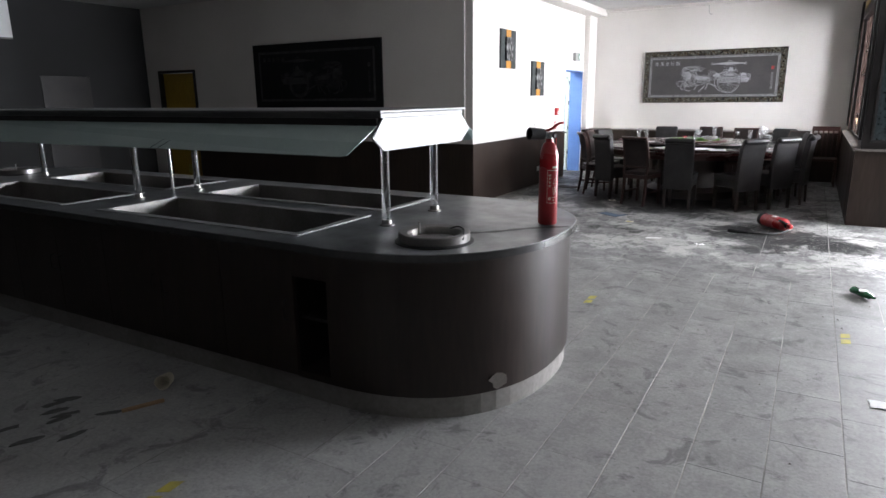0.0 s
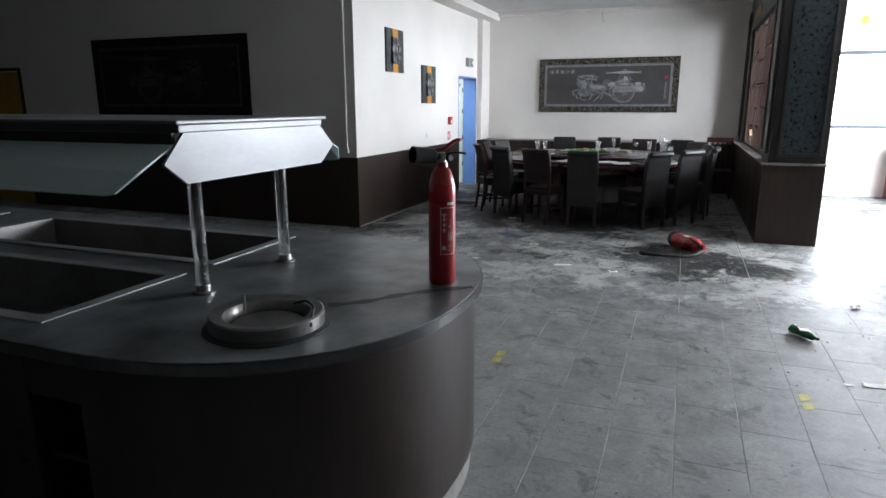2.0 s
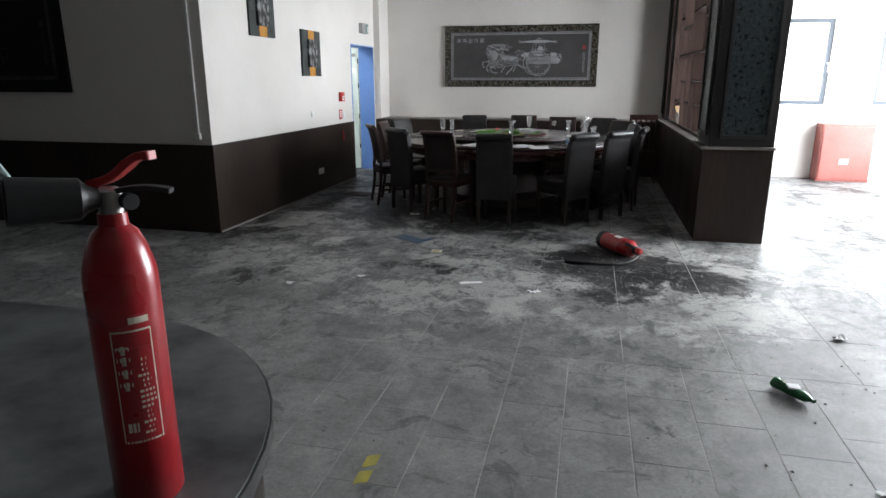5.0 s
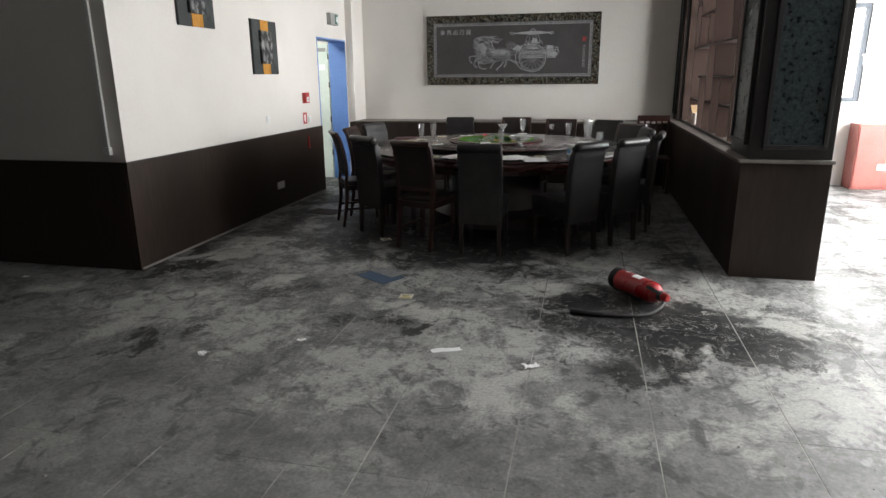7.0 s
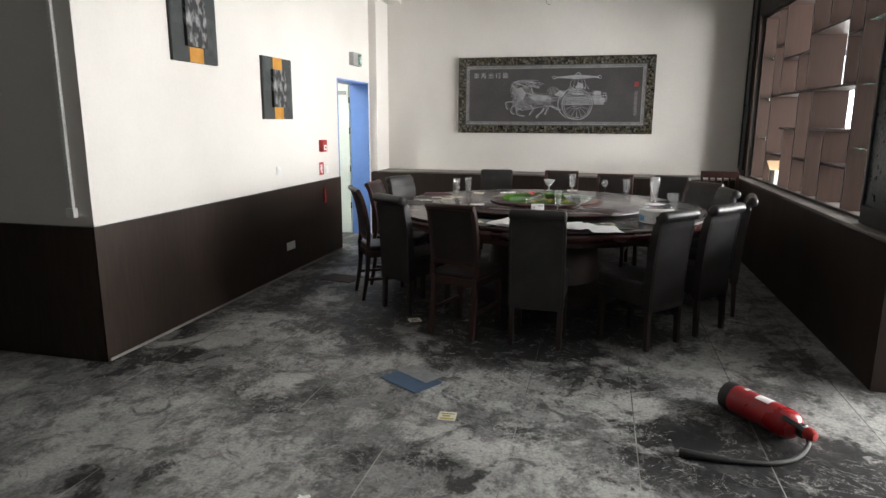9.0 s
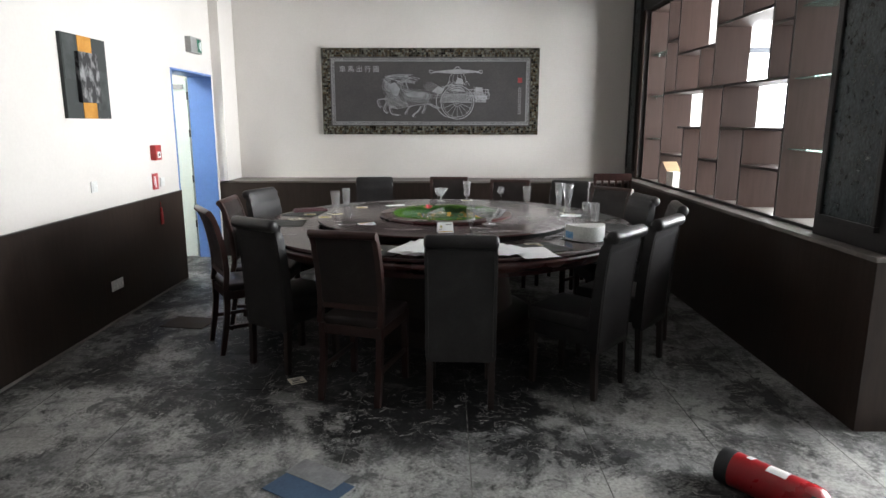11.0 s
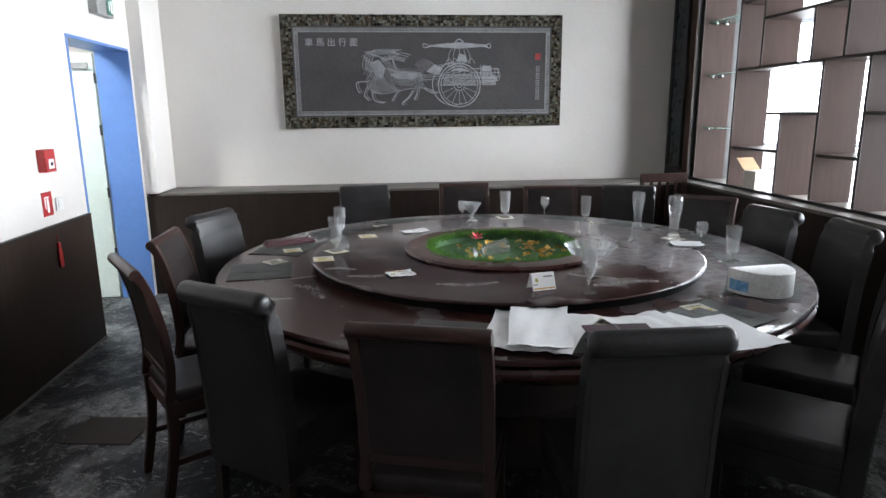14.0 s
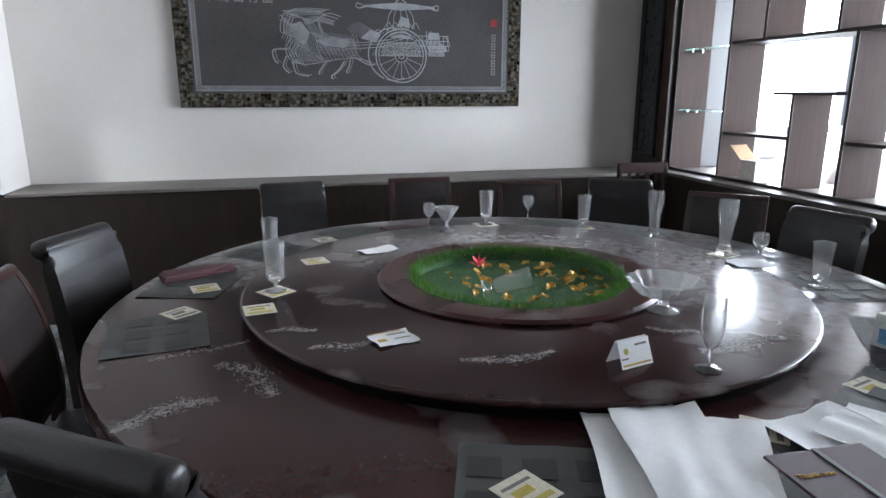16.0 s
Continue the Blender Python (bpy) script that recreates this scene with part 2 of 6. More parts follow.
M_DADO = mat("dark_wenge_veneer", (0.024, 0.0165, 0.0135), (0.037, 0.025, 0.0195), 0.42, 0, 1.8, 38, 0.05, spec=0.3, world_space=True, stretch=(1, 1, 0.12), spread=0.2)
M_LEDGE = mat("dusty_ledge", (0.10, 0.085, 0.075), (0.22, 0.20, 0.185), 0.55, 0, 2.0, 50, 0.05, world_space=True)
M_SHELF = mat("walnut_laminate", (0.036, 0.0205, 0.0165), (0.053, 0.031, 0.025), 0.7, 0, 1.6, 42, 0.05, spec=0.16, world_space=True, stretch=(1, 1, 0.1), spread=0.12)
M_SHELFEDGE = mat("dark_brown_edging", (0.028, 0.017, 0.014), (0.040, 0.025, 0.02), 0.5, 0, 3, 40, 0.03)
M_EDGE = mat("black_edging", (0.014, 0.012, 0.012), (0.022, 0.018, 0.017), 0.4, 0, 3, 40, 0.03)
M_COUNTER = mat("counter_wenge", (0.017, 0.0102, 0.0083), (0.029, 0.0178, 0.0142), 0.36, 0, 1.3, 34, 0.05, world_space=True, stretch=(1, 1, 0.14), spread=0.25, dust=(0.11, 0.088, 0.077), dust_amount=0.14, spec=0.4)
M_TOP = mat("dusty_stone_top", (0.040, 0.043, 0.046), (0.11, 0.116, 0.12), 0.34, 0, 3.0, 34, 0.10, world_space=True, spread=0.3, dust=(0.29, 0.30, 0.31), dust_amount=0.62, dlo=0.32, dhi=0.72)
M_TOPEDGE = mat("black_counter_edge", (0.03, 0.03, 0.031), (0.05, 0.05, 0.052), 0.2, 0, 3, 40, 0.03, coat=0.4)
M_KICK = mat("grey_plinth_stone", (0.19, 0.18, 0.17), (0.27, 0.255, 0.24), 0.6, 0, 2.2, 40, 0.1, world_space=True)
M_STEEL = mat("brushed_steel", (0.50, 0.49, 0.47), (0.40, 0.39, 0.37), 0.34, 1.0, 5, 90, 0.04)
M_STEELDULL = mat("dull_steel", (0.28, 0.27, 0.26), (0.21, 0.20, 0.195), 0.36, 0.8, 3, 70, 0.05)
M_RIM = mat("flat_steel_rim", (0.36, 0.36, 0.36), (0.27, 0.27, 0.27), 0.5, 0.3, 4, 80, 0.04)
M_ALU = mat("pale_aluminium", (0.165, 0.165, 0.166), (0.115, 0.115, 0.117), 0.4, 0.35, 2.0, 70, 0.0, spread=0.05, stretch=(1, 0.3, 1))
M_CHROME = mat("chrome", (0.75, 0.75, 0.75), (0.68, 0.68, 0.68), 0.14, 1.0, 6, 80, 0.0)
M_ACRYL = glass("bubble_acrylic", (0.9, 0.92, 0.92), 0.12, 1.49)
M_FROST = mat("frosted_green_glass", (0.30, 0.40, 0.385), (0.36, 0.45, 0.43), 0.38, 0, 1.4, 60, 0.02, spread=0.04)
M_GLASS = glass("dusty_clear_glass", (0.99, 0.995, 0.995), 0.035)
M_GLASS.node_tree.nodes["Principled BSDF"].inputs["Transmission Weight"].default_value = 0.91
M_GLASSHELF = glass("green_shelf_glass", (0.55, 0.86, 0.76), 0.06)
M_RED = mat("red_enamel", (0.37, 0.014, 0.020), (0.30, 0.011, 0.016), 0.30, 0, 4, 60, 0.02, coat=0.3, spread=0.06, dust=(0.42, 0.18, 0.17), dust_amount=0.15)
M_REDPLASTIC = mat("red_plastic", (0.42, 0.03, 0.03), (0.38, 0.025, 0.025), 0.4, 0, 6, 60, 0.02)
M_BLACK = mat("black_plastic", (0.016, 0.016, 0.017), (0.026, 0.026, 0.027), 0.5, 0, 8, 60, 0.05)
M_GAPSHADE = mat("gap_shade_black", (0.005, 0.005, 0.005), (0.009, 0.009, 0.009), 0.75, 0, 6, 60, 0.02, spec=0.1)
M_RUBBER = mat("black_rubber_hose", (0.02, 0.02, 0.02), (0.05, 0.05, 0.048), 0.6, 0, 9, 60, 0.05)
M_BLUE = mat("blue_gloss_paint", (0.10, 0.205, 0.50), (0.125, 0.24, 0.55), 0.4, 0, 2, 50, 0.03, spread=0.05, world_space=True)
M_PALE = mat("pale_green_door_paint", (0.62, 0.68, 0.63), (0.56, 0.62, 0.57), 0.45, 0, 1.5, 50, 0.03, spread=0.04)
M_YELLOW = mat("ochre_door", (0.42, 0.27, 0.025), (0.34, 0.21, 0.02), 0.5, 0, 2, 40, 0.03, world_space=True, stretch=(1, 1, 0.2))
M_LEATHER = mat("charcoal_leather", (0.0168, 0.0153, 0.0156), (0.028, 0.0258, 0.0262), 0.38, 0, 5, 130, 0.25, spread=0.18, dust=(0.095, 0.09, 0.09), dust_amount=0.12, spec=0.36)
M_BROWNLEATHER = mat("brown_leather", (0.0165, 0.012, 0.0115), (0.028, 0.0205, 0.0195), 0.42, 0, 5, 130, 0.25, spread=0.18, dust=(0.09, 0.082, 0.08), dust_amount=0.12, spec=0.32)
M_CHAIRWOOD = mat("dark_red_chair_wood", (0.030, 0.011, 0.009), (0.046, 0.018, 0.014), 0.34, 0, 3, 50, 0.05, stretch=(1, 1, 0.2), spread=0.15)
M_LEG = mat("dark_leg_wood", (0.022, 0.014, 0.012), (0.035, 0.022, 0.018), 0.4, 0, 3, 50, 0.05, stretch=(1, 1, 0.2))
# veil: settled dust on the far side, with reflected sheen painted in as pale colour
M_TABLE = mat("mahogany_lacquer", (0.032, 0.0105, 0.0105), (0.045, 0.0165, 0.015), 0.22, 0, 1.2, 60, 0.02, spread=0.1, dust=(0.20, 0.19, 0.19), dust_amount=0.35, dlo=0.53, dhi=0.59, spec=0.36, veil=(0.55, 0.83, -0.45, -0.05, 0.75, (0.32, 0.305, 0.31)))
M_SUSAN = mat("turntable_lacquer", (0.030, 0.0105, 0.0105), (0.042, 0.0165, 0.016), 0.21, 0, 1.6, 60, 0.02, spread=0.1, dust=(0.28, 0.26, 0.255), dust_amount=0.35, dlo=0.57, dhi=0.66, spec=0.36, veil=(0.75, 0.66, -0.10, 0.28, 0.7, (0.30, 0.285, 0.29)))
M_TABLEEDGE = mat("mahogany_edge", (0.045, 0.012, 0.012), (0.07, 0.022, 0.018), 0.28, 0, 2, 60, 0.02, spread=0.12)
M_FLAKE = mat("pale_flakes", (0.36, 0.34, 0.33), (0.24, 0.22, 0.215), 0.7, 0, 20, 90, 0.0)
M_PAPER = mat("white_paper", (0.87, 0.87, 0.87), (0.82, 0.82, 0.83), 0.8, 0, 6, 80, 0.05, spread=0.03)
M_CREAM = mat("cream_card", (0.70, 0.66, 0.54), (0.62, 0.57, 0.45), 0.7, 0, 9, 80, 0.05)
M_INK = mat("grey_print", (0.16, 0.155, 0.14), (0.24, 0.22, 0.2), 0.8, 0, 30, 90, 0.0)
M_OCHREINK = mat("ochre_print", (0.50, 0.36, 0.06), (0.42, 0.42, 0.12), 0.7, 0, 30, 90, 0.0)
M_GOLD = mat("gold_foil", (0.62, 0.37, 0.07), (0.44, 0.25, 0.035), 0.3, 0.6, 40, 120, 0.1)
M_GRASS = mat("artificial_grass", (0.05, 0.17, 0.012), (0.13, 0.30, 0.028), 0.75, 0, 12, 90, 0.1, island=0.45)
M_TURF = mat("turf_base", (0.045, 0.12, 0.045), (0.11, 0.19, 0.09), 0.85, 0, 9, 90, 0.3, spread=0.3)
M_FLOWER = mat("red_petal", (0.78, 0.035, 0.08), (0.8, 0.12, 0.17), 0.6, 0, 20, 90, 0.05)
M_MAT = mat("grey_woven_vinyl", (0.062, 0.064, 0.060), (0.085, 0.087, 0.082), 0.62, 0, 8, 220, 0.3)
M_MATDARK = mat("dark_woven_vinyl", (0.024, 0.025, 0.024), (0.034, 0.035, 0.033), 0.5, 0, 8, 220, 0.3)
M_NAPKIN = mat("burgundy_cloth", (0.065, 0.024, 0.03), (0.09, 0.036, 0.042), 0.8, 0, 8, 160, 0.3)
M_MENU = mat("burgundy_menu_cover", (0.050, 0.022, 0.030), (0.066, 0.030, 0.04), 0.5, 0, 8, 140, 0.15)
M_SLATE = mat("slate_picture_ground", (0.042, 0.038, 0.039), (0.062, 0.056, 0.056), 0.75, 0, 3.5, 60, 0.15, spread=0.15)
M_SILVER = mat("silver_line_paint", (0.33, 0.33, 0.34), (0.26, 0.26, 0.27), 0.6, 0, 14, 80, 0.05)
M_SILVERDIM = mat("silver_border_paint", (0.24, 0.24, 0.245), (0.19, 0.19, 0.195), 0.6, 0, 14, 80, 0.05)
M_SEAL = mat("red_seal_paint", (0.32, 0.03, 0.03), (0.25, 0.03, 0.03), 0.7, 0, 20, 80, 0.05)
M_MOSAIC = mat("brown_glass_mosaic", (0.045, 0.030, 0.014), (0.115, 0.115, 0.095), 0.18, 0.2, 38, 90, 0.0, island=0.85, lo=0.45, hi=0.55)
M_CANVAS = mat("dark_grey_canvas", (0.026, 0.03, 0.030), (0.045, 0.05, 0.048), 0.75, 0, 5, 120, 0.2)
M_CANVAS2 = mat("slate_green_canvas", (0.055, 0.062, 0.06), (0.036, 0.042, 0.04), 0.75, 0, 7, 120, 0.2)
M_ORANGE = mat("orange_canvas", (0.52, 0.24, 0.035), (0.42, 0.18, 0.02), 0.7, 0, 9, 120, 0.15)
M_SPECKLE = mat("black_white_brushwork", (0.012, 0.012, 0.013), (0.27, 0.27, 0.27), 0.7, 0, 19, 70, 0.3, lo=0.46, hi=0.64, stretch=(1, 1, 0.6))
M_TEAL = mat("teal_pebbled_panel", (0.010, 0.016, 0.018), (0.036, 0.049, 0.053), 0.3, 0, 26, 55, 1.0, spread=0.5)
M_WHITEPLASTIC = mat("white_plastic", (0.72, 0.72, 0.70), (0.66, 0.66, 0.64), 0.45, 0, 8, 80, 0.02)
M_GREYPLASTIC = mat("grey_plastic", (0.30, 0.30, 0.29), (0.25, 0.25, 0.24), 0.5, 0, 8, 80, 0.02)
M_GREEN = mat("green_sign", (0.01, 0.11, 0.07), (0.015, 0.13, 0.08), 0.4, 0, 8, 80, 0.0)
M_BOTTLE = mat("green_bottle_plastic", (0.012, 0.085, 0.032), (0.03, 0.16, 0.065), 0.2, 0, 9, 60, 0.05)
M_CARTON = mat("white_carton", (0.70, 0.67, 0.62), (0.64, 0.60, 0.54), 0.8, 0, 6, 60, 0.1)
M_KRAFT = mat("kraft_cardboard", (0.45, 0.30, 0.17), (0.38, 0.25, 0.14), 0.85, 0, 6, 60, 0.1)
M_REDWOOD = mat("red_cabinet_lacquer", (0.30, 0.085, 0.07), (0.25, 0.07, 0.058), 0.45, 0, 3, 50, 0.03)
M_FRAME = mat("dark_window_frame", (0.035, 0.045, 0.06), (0.05, 0.06, 0.075), 0.45, 0, 4, 60, 0.03)
M_FOLDER = mat("blue_folder_card", (0.045, 0.085, 0.15), (0.06, 0.105, 0.175), 0.6, 0, 6, 90, 0.1)
M_DARKSMEAR = mat("dark_floor_smear", (0.06, 0.06, 0.058), (0.13, 0.13, 0.125), 0.6, 0, 14, 60, 0.1)
M_TAPE = mat("yellow_hazard_tape", (0.50, 0.42, 0.06), (0.36, 0.31, 0.09), 0.6, 0, 14, 60, 0.1)
M_FILLGLOW = bpy.data.materials.new("fill_diffuser")
M_FILLGLOW.use_nodes = True
M_FILLGLOW.node_tree.nodes["Principled BSDF"].inputs["Emission Color"].default_value = (0.95, 1.0, 0.97, 1)
M_FILLGLOW.node_tree.nodes["Principled BSDF"].inputs["Emission Strength"].default_value = 75.0
M_SKYGLOW = bpy.data.materials.new("bright_outdoor_haze")
M_SKYGLOW.use_nodes = True
M_SKYGLOW.node_tree.nodes["Principled BSDF"].inputs["Emission Color"].default_value = (0.93, 0.97, 1.0, 1)
M_SKYGLOW.node_tree.nodes["Principled BSDF"].inputs["Emission Strength"].default_value = 7.0

# ---- mesh helpers ----


def part(name, bm, material, parent=None, label="", smooth=False):
    me = bpy.data.meshes.new(name)
    bmesh.ops.recalc_face_normals(bm, faces=bm.faces)
    bm.to_mesh(me)
    bm.free()
    me.materials.append(material)
    if smooth:
        for p in me.polygons:
            p.use_smooth = True
        me.set_sharp_from_angle(angle=radians(38))
    ob = new(name, me)
    if parent:
        ob.parent = parent
    if label:
        ob["label"] = label
    return ob


def holder(name, x=0, y=0, z=0, rz=0, label="", category="", group="", kind=""):
    ob = new(name)
    ob.empty_display_size = 0.1
    ob.matrix_basis = pose(x, y, z, 0, 0, rz)
    return tagged(ob, label, category, group, kind)


def box(lo, hi, bevel=0.0, bm=None, segs=2):
    bm = bm or bmesh.new()
    m = Matrix.LocRotScale([(a + b) / 2 for a, b in zip(lo, hi)], None, [abs(b - a) for a, b in zip(lo, hi)])
    r = bmesh.ops.create_cube(bm, size=1, matrix=m)
    if bevel:
        es = list({e for v in r["verts"] for e in v.link_edges})
        bmesh.ops.bevel(bm, geom=es, offset=bevel, segments=segs, profile=0.6, affect="EDGES")
    return bm


def prism(pts, z0, z1, bm=None, frame_m=None, bevel=0.0):
    """A prism on the outline pts (x, y), from z0 to z1; frame_m turns it."""
    bm = bm or bmesh.new()
    lo = [bm.verts.new((x, y, z0)) for x, y in pts]
    hi = [bm.verts.new((x, y, z1)) for x, y in pts]
    n = len(pts)
    bm.faces.new(lo[::-1])
    top = bm.faces.new(hi)
    for i in range(n):
        bm.faces.new((lo[i], lo[(i + 1) % n], hi[(i + 1) % n], hi[i]))
    if bevel:
        bmesh.ops.bevel(bm, geom=list(top.edges), offset=bevel, segments=3, profile=0.5, affect="EDGES")
    if frame_m:
        bmesh.ops.transform(bm, matrix=frame_m, verts=lo + hi if not bevel else list(bm.verts))
    return bm


def lathe(profile, segs=28, at=(0, 0, 0), bm=None, wave=0.0, waves=10):
    bm = bm or bmesh.new()
    rings = []
    for r, z in profile:
        if r < 1e-5:
            rings.append([bm.verts.new((at[0], at[1], at[2] + z))])
        else:
            ring = []
            for i in range(segs):
                a = 2 * math.pi * i / segs
                rr = r * (1 + wave * math.cos(a * waves) * max(0, (r - 0.02) / r))
                ring.append(bm.verts.new((at[0] + rr * math.cos(a), at[1] + rr * math.sin(a), at[2] + z)))
            rings.append(ring)
    for p, q in zip(rings, rings[1:]):
        for i in range(segs):
            j = (i + 1) % segs
            if len(p) == 1 and len(q) == 1:
                continue
            if len(p) == 1:
                bm.faces.new((p[0], q[i], q[j]))
            elif len(q) == 1:
                bm.faces.new((p[i], p[j], q[0]))
            else:
                bm.faces.new((p[i], p[j], q[j], q[i]))
    return bm


def smooth_line(pts, n=6):
    """A Catmull-Rom line through pts."""
    out = []
    v = [Vector(p) for p in pts]
    for i in range(len(v) - 1):
        a, b, c, d = v[max(i - 1, 0)], v[i], v[i + 1], v[min(i + 2, len(v) - 1)]
        for k in range(n):
            t = k / n
            out.append(0.5 * ((2 * b) + (c - a) * t + (2 * a - 5 * b + 4 * c - d) * t * t + (3 * b - a - 3 * c + d) * t ** 3))
    out.append(v[-1])
    return out


def tube(pts, r, segs=8, bm=None, r2=None):
    bm = bm or bmesh.new()
    pts = [Vector(p) for p in pts]
    rings = []
    for i, p in enumerate(pts):
        d = (pts[min(i + 1, len(pts) - 1)] - pts[max(i - 1, 0)]).normalized()
        u = d.cross(Vector((0.13, 0.31, 0.94))).normalized()
        w = d.cross(u)
        rad = r if r2 is None else r + (r2 - r) * i / (len(pts) - 1)
        rings.append([bm.verts.new(p + rad * (math.cos(2 * math.pi * k / segs) * u + math.sin(2 * math.pi * k / segs) * w)) for k in range(segs)])
    for p, q in zip(rings, rings[1:]):
        for k in range(segs):
            bm.faces.new((p[k], p[(k + 1) % segs], q[(k + 1) % segs], q[k]))
    bm.faces.new(rings[0][::-1])
    bm.faces.new(rings[-1])
    return bm


def slab_profile(line, thick, x0, x1, bm=None, bevel=0.0):
    """A bent slab: the side line (y, z) thickened and run from x0 to x1."""
    bm = bm or bmesh.new()
    pts = [Vector((p[0], p[1])) for p in line]
    a, b = [], []
    for i, p in enumerate(pts):
        d = (pts[min(i + 1, len(pts) - 1)] - pts[max(i - 1, 0)]).normalized()
        nrm = Vector((-d.y, d.x))
        th = thick(i / (len(pts) - 1)) if callable(thick) else thick
        a.append(p + nrm * th / 2)
        b.append(p - nrm * th / 2)
    outline = a + b[::-1]
    v0 = [bm.verts.new((x0, q.x, q.y)) for q in outline]
    v1 = [bm.verts.new((x1, q.x, q.y)) for q in outline]
    n, k = len(outline), len(a)
    for i in range(n):
        bm.faces.new((v0[i], v0[(i + 1) % n], v1[(i + 1) % n], v1[i]))
    for vs in (v0, v1):
        for i in range(k - 1):
            bm.faces.new((vs[i], vs[i + 1], vs[n - 2 - i], vs[n - 1 - i]))
    if bevel:
        es = [e for e in bm.edges if abs(e.verts[0].co.x - e.verts[1].co.x) < 1e-6 and any(len({round(v.co.x, 5) for v in f.verts}) > 1 for f in e.link_faces) and any(len({round(v.co.x, 5) for v in f.verts}) == 1 for f in e.link_faces)]
        bmesh.ops.bevel(bm, geom=es, offset=bevel, segments=3, profile=0.5, affect="EDGES")
    return bm


def ribbon(bm, pts, w, y=0.0):
    """A thin raised line in the x-z plane, facing -y."""
    pts = [Vector((p[0], 0, p[1])) for p in pts]
    rows = []
    for i, p in enumerate(pts):
        d = (pts[min(i + 1, len(pts) - 1)] - pts[max(i - 1, 0)]).normalized()
        nrm = Vector((-d.z, 0, d.x)) * w / 2
        rows.append((bm.verts.new(p + nrm + Vector((0, y, 0))), bm.verts.new(p - nrm + Vector((0, y, 0)))))
    for p, q in zip(rows, rows[1:]):
        bm.faces.new((p[0], p[1], q[1], q[0]))


def text_mesh(name, body, size, material, parent, m):
    c = bpy.data.curves.new(name, "FONT")
    c.body, c.size, c.extrude = body, size, 0.0006
    tmp = bpy.data.objects.new(name, c)
    scene.collection.objects.link(tmp)
    me = bpy.data.meshes.new_from_object(tmp.evaluated_get(bpy.context.evaluated_depsgraph_get()))
    bpy.data.objects.remove(tmp)
    me.materials.clear()
    me.materials.append(material)
    ob = new(name, me)
    ob.parent = parent
    ob.matrix_basis = m
    return ob
M_HORN = mat("horn_plastic", (0.012, 0.012, 0.0125), (0.022, 0.022, 0.0225), 0.36, 0, 8, 60, 0.02)
M_BLACKBOARD = mat("darkened_picture_ground", (0.008, 0.008, 0.009), (0.014, 0.014, 0.015), 0.8, 0, 4, 60, 0.1, spec=0.2)
M_DULLLINE = mat("darkened_grey_lines", (0.052, 0.052, 0.053), (0.036, 0.036, 0.037), 0.8, 0, 14, 80, 0.05, spec=0.2)
M_BOWLGLASS = glass("dusty_pressed_glass", (0.97, 0.98, 0.985), 0.06, 1.5)
M_BOWLGLASS.node_tree.nodes["Principled BSDF"].inputs["Transmission Weight"].default_value = 0.74

# ---- structure ----
CEIL = 3.2
XW, XE, YS, YN = -11.2, 4.6, -4.0, 13.33     # hall's west, east, south and the north wall
XL, YC = -4.15, 8.005                          # dining bay: west wall and the corner


def wall(name, *boxes, material=M_WALL, label=""):
    bm = bmesh.new()
    for lo, hi in boxes:
        box(lo, hi, bm=bm)
    ob = part(name, bm, material)
    return tagged(ob, label, "wall", kind="structure")


wall("wall_north", ((XL - 0.25, YN, 0), (1.45, YN + 0.25, CEIL)), ((1.45, YN, 0), (2.85, YN + 0.25, 1.12)), ((1.45, YN, 2.36), (2.85, YN + 0.25, CEIL)), ((2.85, YN, 0), (3.5, YN + 0.25, CEIL)), ((3.5, YN, 0), (4.45, YN + 0.25, 1.12)), ((3.5, YN, 2.36), (4.45, YN + 0.25, CEIL)), ((4.45, YN, 0), (XE + 0.25, YN + 0.25, CEIL)), label="off-white plastered end wall behind the round table")
DY0, DY1, DTOP = 11.80, 12.82, 2.01
wall("wall_west_bay", ((XL - 0.25, YC, 0), (XL, DY0, CEIL)), ((XL - 0.25, DY0, DTOP), (XL, DY1, CEIL)), ((XL - 0.25, DY1, 0), (XL, YN, CEIL)), label="white plastered side wall of the dining bay")
wall("wall_hall_north", ((-10.86, YC, 2.07), (-9.83, YC + 0.2, CEIL)), ((XW, YC, 0), (-10.86, YC + 0.2, CEIL)), ((-9.83, YC, 0), (XL - 0.25, YC + 0.2, CEIL)), label="grey-white hall wall with dark dado")
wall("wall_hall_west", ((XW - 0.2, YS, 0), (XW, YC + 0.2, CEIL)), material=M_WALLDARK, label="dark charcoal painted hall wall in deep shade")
# never in view; dark colour only keeps bounced light out of the hall
wall("wall_south", ((XW, YS - 0.2, 0), (XE, YS, CEIL)), material=M_WALLDARK, label="unseen wall closing the hall, made dark to cut bounced light")
EAST = [((XE, YS - 0.2, 0), (XE + 0.25, YN, 0.35)), ((XE, YS - 0.2, 2.95), (XE + 0.25, YN, CEIL))]
for a, b in ((YS - 0.2, 7.8), (13.1, YN)):
    EAST.append(((XE, a, 0.35), (XE + 0.25, b, 2.95)))
wall("wall_east", *EAST, label="white window wall along the bright side of the hall")
tagged(part("ceiling", box((XW, YS, CEIL), (XE, YN, CEIL + 0.2)), M_CEIL), "pale grey plain ceiling of the dining hall", "ceiling", kind="structure")
# boxed cornice beam along the bay's side wall and end wall
bm = box((XL, YC, CEIL - 0.13), (XL + 0.3, YN, CEIL))
box((XL + 0.3, YN - 0.1, CEIL - 0.05), (XE, YN, CEIL), bm=bm)
tagged(part("trim_cornice", bm, M_WALL), "white boxed cornice under the ceiling", "cornice", kind="structure")
